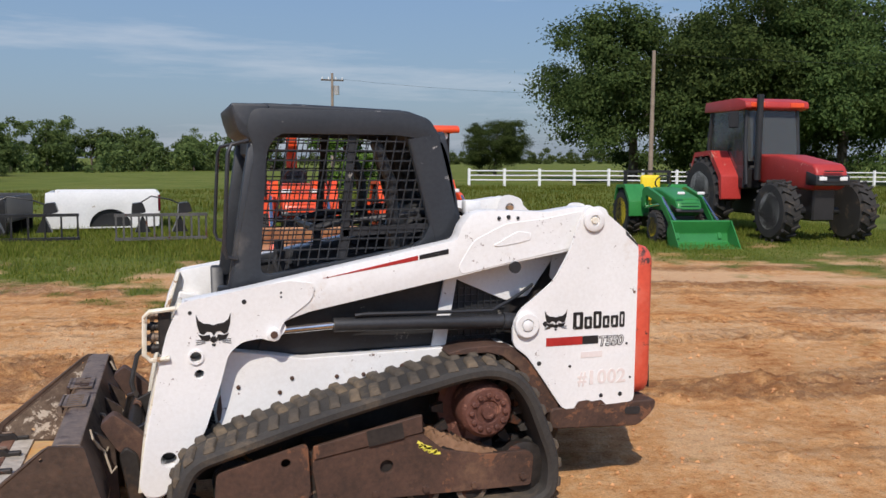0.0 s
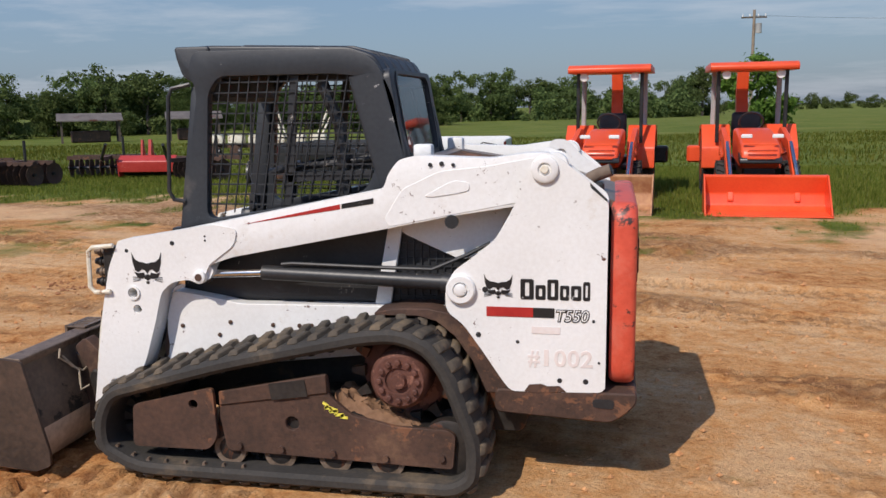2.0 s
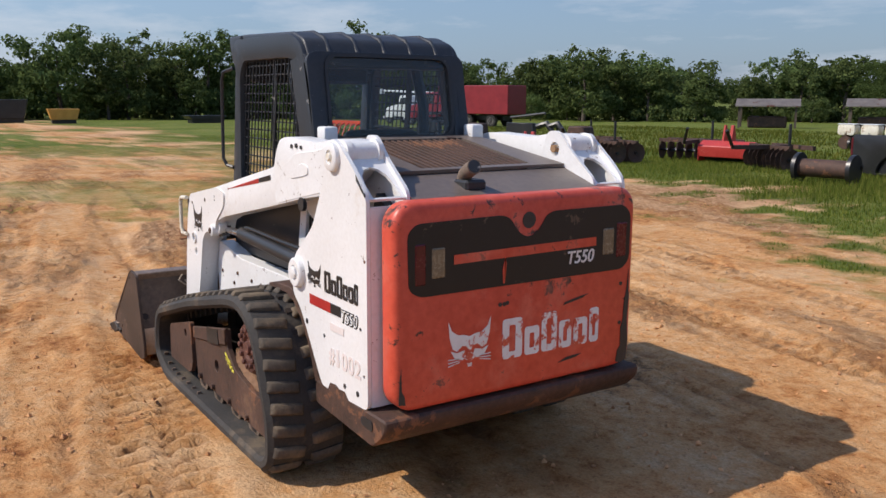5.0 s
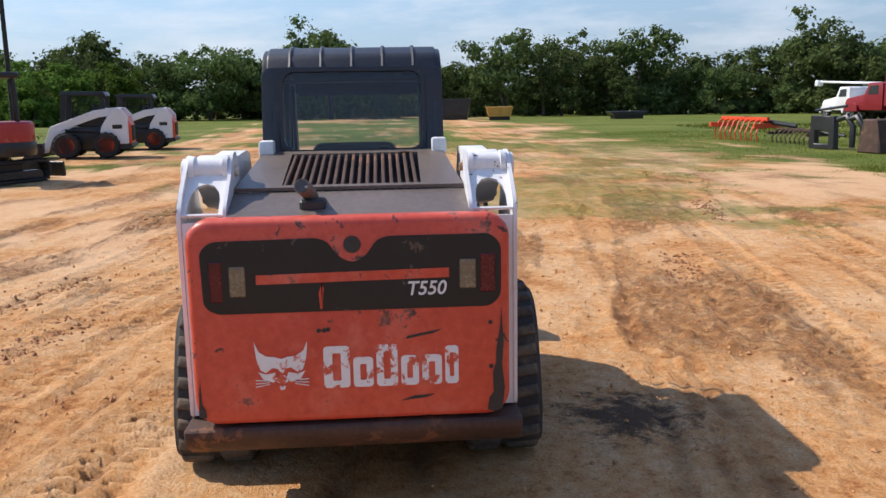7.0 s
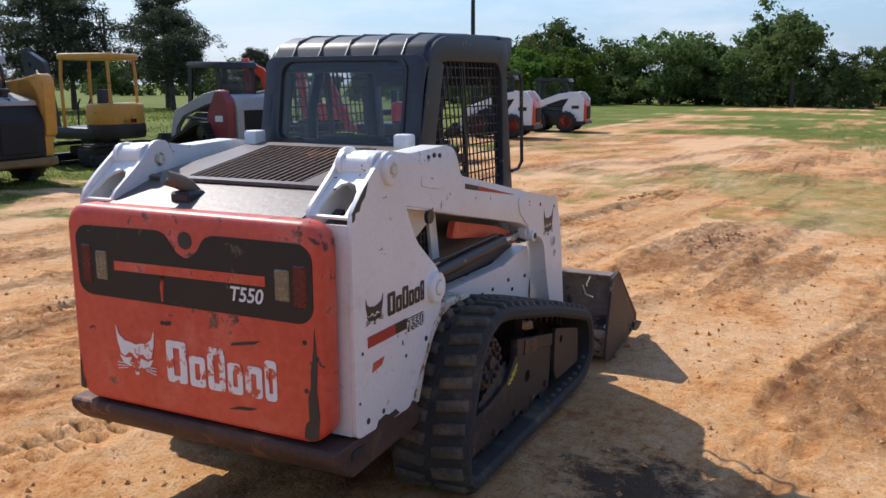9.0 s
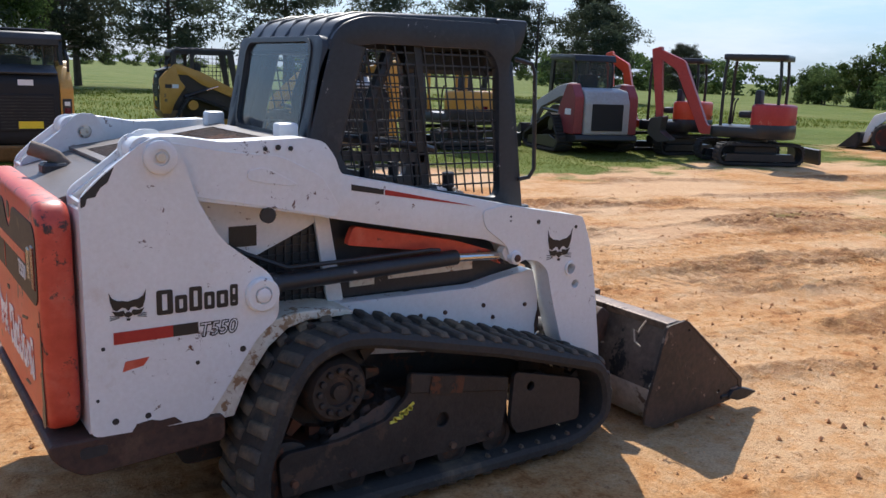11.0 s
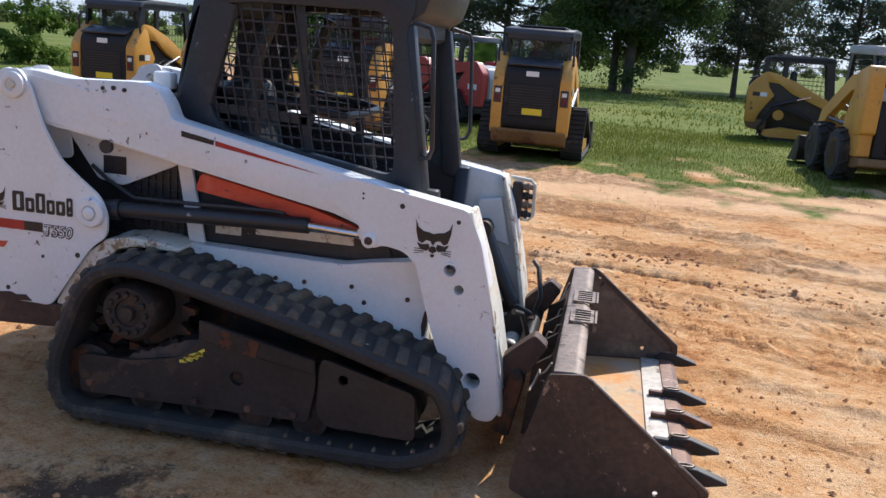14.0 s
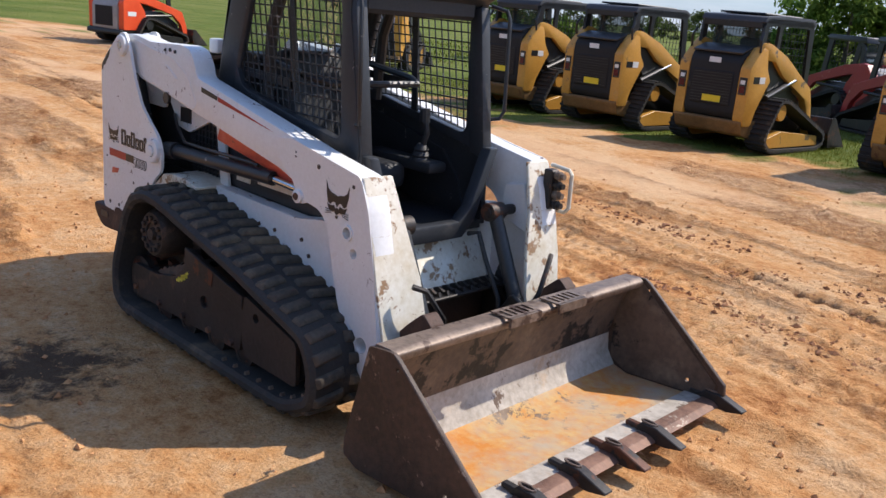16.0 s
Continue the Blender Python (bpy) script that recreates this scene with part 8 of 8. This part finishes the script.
def pole(name, label, x, y, h, r, mat, arms=False):
    ob = thing(name, label, "pole", heading(x, y, 0))
    part("shaft", Shape().rod((0, 0, -0.3), (0, 0, h), r, 12, r * 0.7), mat, ob)
    if arms:
        part("crossarm", Shape().box(-0.9, 0.9, -0.06, 0.06, h - 0.6, h - 0.48), BARK, ob)
        part("transformer", Shape().rod((0.3, -0.25, h - 1.7), (0.3, -0.25, h - 1.0), 0.22, 14), GREY, ob)
        for k in (-0.8, -0.3, 0.3, 0.8):
            part("insulator", Shape().rod((k, 0, h - 0.48), (k, 0, h - 0.3), 0.05, 8), FAR_WHITE, ob)
    return ob


POLE_WOOD = surface("weathered_pole_wood", (0.2, 0.15, 0.11), (0.32, 0.25, 0.19), 0.85, 0, 30, 2, 0.3)
pole("utility_pole", "weathered wooden utility pole before the oaks", 27.8, 43.6, 8.6, 0.16, POLE_WOOD)
pole("utility_pole", "wooden utility pole with a transformer in the field", 11.1, 64, 8.6, 0.14, POLE_WOOD, True)
pole("steel_pole", "tall dark steel pole on the meadow", -51.5, -22.8, 12.0, 0.17, STEEL)
pole("steel_pole", "thin dark pole among the pines", -37.7, -42.7, 6.2, 0.1, STEEL)
pole("utility_pole", "thin utility pole far out on the meadow", -54.5, -80, 8.0, 0.14, POLE_WOOD)


def shed(label, x, y, deg, w, d, h, mat):
    ob = thing("shed", label, "shed", heading(x, y, deg))
    for sx in (-1, 1):
        for sy in (-1, 1):
            part("post", Shape().box(sx * w / 2 - 0.08, sx * w / 2 + 0.08, sy * d / 2 - 0.08, sy * d / 2 + 0.08, 0, h), BARK, ob)
    part("roof", Shape().prism([(-d / 2 - 0.3, h), (0, h + 0.5), (d / 2 + 0.3, h), (d / 2 + 0.3, h + 0.08), (0, h + 0.6), (-d / 2 - 0.3, h + 0.08)], "x", -w / 2 - 0.3, w / 2 + 0.3), mat, ob)
    part("stored_load", Shape().box(-w * 0.35, w * 0.35, -d * 0.3, d * 0.3, 0, h * 0.55).bevel(0.1), RUSTY, ob)
    return ob


TIN = surface("weathered_tin", (0.12, 0.1, 0.085), (0.22, 0.19, 0.165), 0.6, 0.3, 20, 1.5, 0.1, RUST, 0.5, 2.0)
shed("low open shed with a weathered tin roof", -38, 55, 35, 4, 2.6, 1.6, TIN)
shed("low open shed with a weathered tin roof", -31, 58, 30, 3.6, 2.6, 1.6, TIN)


def planter(label, m):
    """Row planter with white seed hoppers and two folded marker arms."""
    ob = thing("row_planter", label, "implement", m)
    part("toolbar", Shape().box(-2.2, 2.2, -0.1, 0.1, 0.38, 0.5), RUSTY, ob)
    for k in range(6):
        x = -2.0 + 0.8 * k
        hop = part("seed_hopper", Shape().prism(rounded(x - 0.3, x + 0.3, 0.5, 0.88, 0.1), "y", -0.3, 0.25).bevel(0.03, 2), CREAM, ob, "dirty white seed hopper")
        part("lid", Shape().box(x - 0.31, x + 0.31, -0.31, 0.26, 0.88, 0.91).bevel(0.01), FAR_WHITE, hop)
        part("opener", Shape().rod((x, -0.32, 0.24), (x, -0.28, 0.24), 0.24, 18).box(x - 0.04, x + 0.04, -0.3, 0.1, 0.3, 0.6), RUSTY, ob)
        part("gauge_wheel", Shape().rod((x + 0.12, -0.25, 0.2), (x + 0.2, -0.25, 0.2), 0.2, 16), FAR_BLACK, ob)
    for x0, x1 in ((0.6, 0.2), (1.9, 2.5)):
        arm = part("marker_arm", Shape().rod((x0, 0, 0.7), (x1, 0, 2.0), 0.05, 8).rod((x0 + 0.15, 0, 0.7), (x1 + 0.2, 0, 1.9), 0.04, 8), CREAM, ob, "raised white marker arm")
        for q in (0.25, 0.5, 0.75):
            part("arm_brace", Shape().rod((x0 + (x1 - x0) * q, 0, 0.7 + 1.6 * q), (x0 + 0.15 + (x1 + 0.05 - x0) * q, 0, 0.7 + 1.5 * q), 0.04, 6), FAR_BLACK, arm)
    return ob


planter("rusty row planter with white hoppers and raised arms", heading(-12.2, 27.6, 12))


def harrow(label, m, w, rows):
    ob = thing("disc_harrow", label, "implement", m)
    part("frame", Shape().box(-w / 2, w / 2, -0.35, -0.27, 0.5, 0.6).box(-w / 2, w / 2, 0.27, 0.35, 0.5, 0.6).box(-0.06, 0.06, -1.3, 0.35, 0.5, 0.6), RUSTY, ob)
    for r in range(rows):
        y = -0.3 + 0.6 * r
        part("axle", Shape().rod((-w / 2, y, 0.28), (w / 2, y, 0.28), 0.04, 8), FAR_BLACK, ob)
        for k in range(9):
            x = -w / 2 + 0.05 + (w - 0.1) * k / 8
            part("disc", Shape().lathe([(-0.02, 0.03), (0.0, 0.15), (0.04, 0.27), (0.045, 0.27), (0.01, 0.14), (-0.01, 0.03)], (x, y, 0.28), "x", 14), RUSTY, ob)
    part("hitch", Shape().rod((0, -1.3, 0.55), (0.2, -1.6, 0.95), 0.04, 8), FAR_BLACK, ob)
    part("screw_jack", Shape().rod((0.3, 0, 0.55), (0.3, 0, 1.1), 0.035, 8), FAR_BLACK, ob)
    return ob


harrow("rusty disc harrow standing in the grass", heading(-12.4, 17.2, 20), 2.2, 2)
harrow("rusty disc harrow standing in the grass", heading(-16.4, 16.4, 12), 2.4, 2)
harrow("rusty disc harrow standing in the grass", heading(-13.4, 14.6, -10), 1.8, 2)
harrow("dark disc gang lying among the implements", heading(-8.9, 15.9, -20), 1.6, 1)


def wire(label, a, b, sag):
    ob = thing("power_line", label, "cable")
    pts = []
    for k in range(13):
        t = k / 12
        p = Vector(a).lerp(Vector(b), t)
        pts.append((p.x, p.y, p.z - sag * 4 * t * (1 - t)))
    part("cable", Shape().tube(pts, 0.008, 5), FAR_BLACK, ob)
    return ob


top1, top2 = ground_height(11.1, 64) + 8.2, ground_height(27.8, 43.6) + 8.4
wire("thin black overhead line between wooden poles", (11.1, 64, top1), (60, 66, top1 + 1.4), 1.2)
wire("thin black overhead line over the oaks", (27.8, 43.6, top2), (75, 34, top2 + 1.0), 0.8)


# ---- markings on the loader ----
def lettering(name, text, size, material, parent, m, shear=0.0, bold=0.0, width=None):
    cu = bpy.data.curves.new(name, "FONT")
    cu.body, cu.size, cu.shear, cu.offset, cu.extrude = text, size, shear, bold, 0.0012
    tmp = bpy.data.objects.new(name, cu)
    me = bpy.data.meshes.new_from_object(tmp)
    bpy.data.objects.remove(tmp)
    xs = [v.co.x for v in me.vertices]
    k = width / (max(xs) - min(xs)) if width else 1.0
    for v in me.vertices:
        v.co.x = (v.co.x - min(xs)) * k
    me.materials.clear()
    me.materials.append(material)
    return part(name, me, material, parent, "", m)


LEFT = lambda x, z, d=0.0: pose(x, -0.6532 - d, z, 90, 0, 0)
RIGHT = lambda x, z, d=0.0: pose(x, 0.6532 + d, z, 90, 0, 180)
REAR = lambda y, z, d=0.0: pose(1.2362 + d, y, z, 90, 0, 90)


def flat_mark(name, polys, material, parent, m, thick=0.0016):
    for p in polys:
        part(name, Shape().prism(p, "z", 0.0, thick), material, parent, "", m, 0)


def word_blocks(w, h):
    """Six heavy rounded blocks with slots, in the rhythm of the maker's mark."""
    out = []
    x = 0.0
    for wd, ht in ((0.2, 1.0), (0.155, 0.72), (0.165, 1.0), (0.14, 0.72), (0.155, 0.72), (0.11, 0.92)):
        a, b, d = x * w, (x + wd - 0.012) * w, ht * h
        e = (b - a) * 0.34
        out.append((rounded(a, b, 0.0, d, 0.09 * h), rounded(a + e, b - e, 0.17 * h, d - 0.17 * h, 0.03 * h)))
        x += wd + 0.012
    return out


def block_mark(blocks, material, parent, m):
    for outer, slot in blocks:
        part("maker_mark", Shape().plate(outer, [slot], "z", 0.0, 0.0016), material, parent, "", m)


def crest(w, h):
    """Plain horned emblem: two pointed tips, a brow band and a muzzle patch."""
    brow = [(0.0, 1.0), (0.08, 0.8), (0.22, 0.7), (0.38, 0.68), (0.5, 0.64), (0.62, 0.68), (0.78, 0.7), (0.92, 0.8), (1.0, 1.0), (0.97, 0.66), (0.9, 0.42), (0.8, 0.36), (0.68, 0.46), (0.58, 0.44), (0.5, 0.32), (0.42, 0.44), (0.32, 0.46), (0.2, 0.36), (0.1, 0.42), (0.03, 0.66)]
    cheek = [(0.06, 0.38), (0.2, 0.33), (0.38, 0.36), (0.42, 0.25), (0.34, 0.16), (0.16, 0.2)]
    muzzle = [(0.45, 0.3), (0.55, 0.3), (0.62, 0.18), (0.5, 0.1), (0.38, 0.18)]
    chin = [(0.44, 0.08), (0.56, 0.08), (0.54, 0.0), (0.46, 0.0)]
    polys = [brow, cheek, [(1 - u, v) for u, v in cheek], muzzle, chin]
    for k in (-1, 1):
        for j in range(3):
            c = 0.5 + k * 0.24
            polys.append([(c, 0.2 - 0.035 * j), (c + k * 0.26, 0.22 - 0.07 * j), (c + k * 0.26, 0.2 - 0.07 * j), (c, 0.185 - 0.035 * j)])
    return [[(u * w, v * h) for u, v in p] for p in polys]


for side, base_x, place in ((-1, 0.596, LEFT), (1, 1.035, RIGHT)):
    k = -side
    flat_mark("emblem", crest(0.122, 0.104), DECAL_BLACK, loader, place(base_x, 0.869))
    block_mark(word_blocks(0.3, 0.088), DECAL_BLACK, loader, place(base_x + k * 0.156, 0.868 if side < 0 else 0.874))
    flat_mark("side_stripe", [[(0, 0), (0.2, 0), (0.2, 0.042), (0, 0.042)]], DECAL_RED, loader, place(base_x + k * 0.01, 0.79))
    flat_mark("side_stripe", [[(0.2, 0), (0.29, 0), (0.29, 0.042), (0.2, 0.042)]], DECAL_BLACK, loader, place(base_x + k * 0.01, 0.79))
    lettering("model_number", "T550", 0.07, DECAL_BLACK, loader, place(base_x + k * 0.305, 0.776), 0.2, 0.0035, 0.142)
    lettering("model_number", "T550", 0.07, WHITE, loader, place(base_x + k * 0.309, 0.777, 0.0012), 0.2, -0.001, 0.134)
for k, ch in enumerate("#1002"):
    lettering("stock_digit", ch, 0.1, DECAL_FAINT, loader, LEFT(0.785 + 0.056 * k + (0.012 if ch == "1" else 0), 0.58), 0.0, 0.002, 0.02 if ch == "1" else 0.05)
flat_mark("faded_sticker", [[(0, 0), (0.12, 0), (0.12, 0.03), (0, 0.03)]], DECAL_FAINT, loader, LEFT(0.8, 0.72))
flat_mark("torn_sticker", [[(0, 0), (0.07, 0.012), (0.09, 0.04), (0.01, 0.035)]], ORANGE, loader, RIGHT(1.0, 0.69))
for s in (-1, 1):
    flat_mark("emblem", crest(0.152, 0.15), DECAL_BLACK, loader, pose(-1.076 if s < 0 else -0.925, s * 0.6182, 0.88, 90, 0, 0 if s < 0 else 180))
flat_mark("emblem", crest(0.2, 0.19), DECAL_WHITE, tail, REAR(-0.37, 0.618))
block_mark(word_blocks(0.53, 0.165), DECAL_WHITE, tail, REAR(-0.112, 0.617))
lettering("model_number", "T550", 0.075, FAR_WHITE, tail, REAR(0.217, 0.973, 0.0035), 0.2, 0.001, 0.146)
# scuffs and rust with shapes of their own
for y0, z0, pts in ((0.515, 0.495, [(0, 0.01), (0.03, 0.0), (0.06, 0.015), (0.068, 0.1), (0.058, 0.19), (0.064, 0.28), (0.056, 0.42), (0.05, 0.34), (0.036, 0.26), (0.034, 0.2), (0.022, 0.16), (0.024, 0.08), (0.008, 0.06)]), (-0.59, 0.52, [(0, 0), (0.03, -0.005), (0.026, 0.03), (0.014, 0.05), (0.012, 0.14), (0.006, 0.1)]), (0.2, 0.8, [(0, 0), (0.11, 0.02), (0.14, 0.035), (0.06, 0.022), (0.01, 0.012)]), (0.18, 0.555, [(0, 0), (0.1, 0.01), (0.13, 0.022), (0.05, 0.018)]), (-0.115, 0.93, [(0, 0), (0.008, 0.0), (0.016, 0.08), (0.006, 0.1), (0.012, 0.11), (-0.004, 0.06)])):
    flat_mark("scuff", [pts], BLACK if z0 != 0.93 else ORANGE, tail, REAR(y0, z0, 0.0026 if z0 == 0.93 else 0.0))
for s in (-1, 1):
    for x, z in ((-0.89, 0.658), (-0.642, 0.684), (-0.428, 0.678), (-0.106, 0.708), (-0.297, 0.679), (-0.237, 0.681), (-0.877, 0.517), (-0.7, 0.62)):
        part("fender_bolt", Shape().lathe([(s * 0.518, 0.011), (s * 0.526, 0.01), (s * 0.528, 0.006)], (x, 0, z), "y", 8), RUSTY, loader)
    for x, z, r in ((0.92, 0.515, 0.011), (1.03, 0.515, 0.012), (0.74, 0.68, 0.008), (1.06, 0.78, 0.007), (0.57, 0.705, 0.012), (1.085, 0.6, 0.006), (0.6, 0.905, 0.013)):
        part("plate_hole", Shape().lathe([(s * 0.652, r), (s * 0.6537, r)], (x, 0, z), "y", 10), BLACK, loader)
    for x, z, r in ((-0.865, 1.075, 0.011), (-1.1, 1.035, 0.009), (-0.7, 1.11, 0.005), (-0.7, 1.09, 0.005), (0.36, 1.435, 0.009), (0.41, 1.44, 0.01), (0.46, 1.435, 0.008), (0.45, 1.19, 0.03)):
        part("arm_hole", Shape().lathe([(s * 0.6, r), (s * (0.6185 if x < 0 else 0.6165), r)], (x, 0, z), "y", 12), BLACK, loader)
    flat_mark("rust_patch", [[(0, 0), (0.05, -0.006), (0.12, 0.0), (0.18, 0.004), (0.15, 0.03), (0.1, 0.026), (0.07, 0.036), (0.02, 0.03)]], RUSTY, loader, LEFT(0.77, 0.462) if s < 0 else RIGHT(0.98, 0.462))
    flat_mark("rust_patch", [[(0, 0), (0.012, 0.01), (0.02, 0.06), (0.014, 0.13), (0.004, 0.11), (-0.006, 0.05)]], RUSTY, loader, pose(-0.985 if s < 0 else -0.962, s * 0.5215, 0.5, 90, 0, 0 if s < 0 else 180))
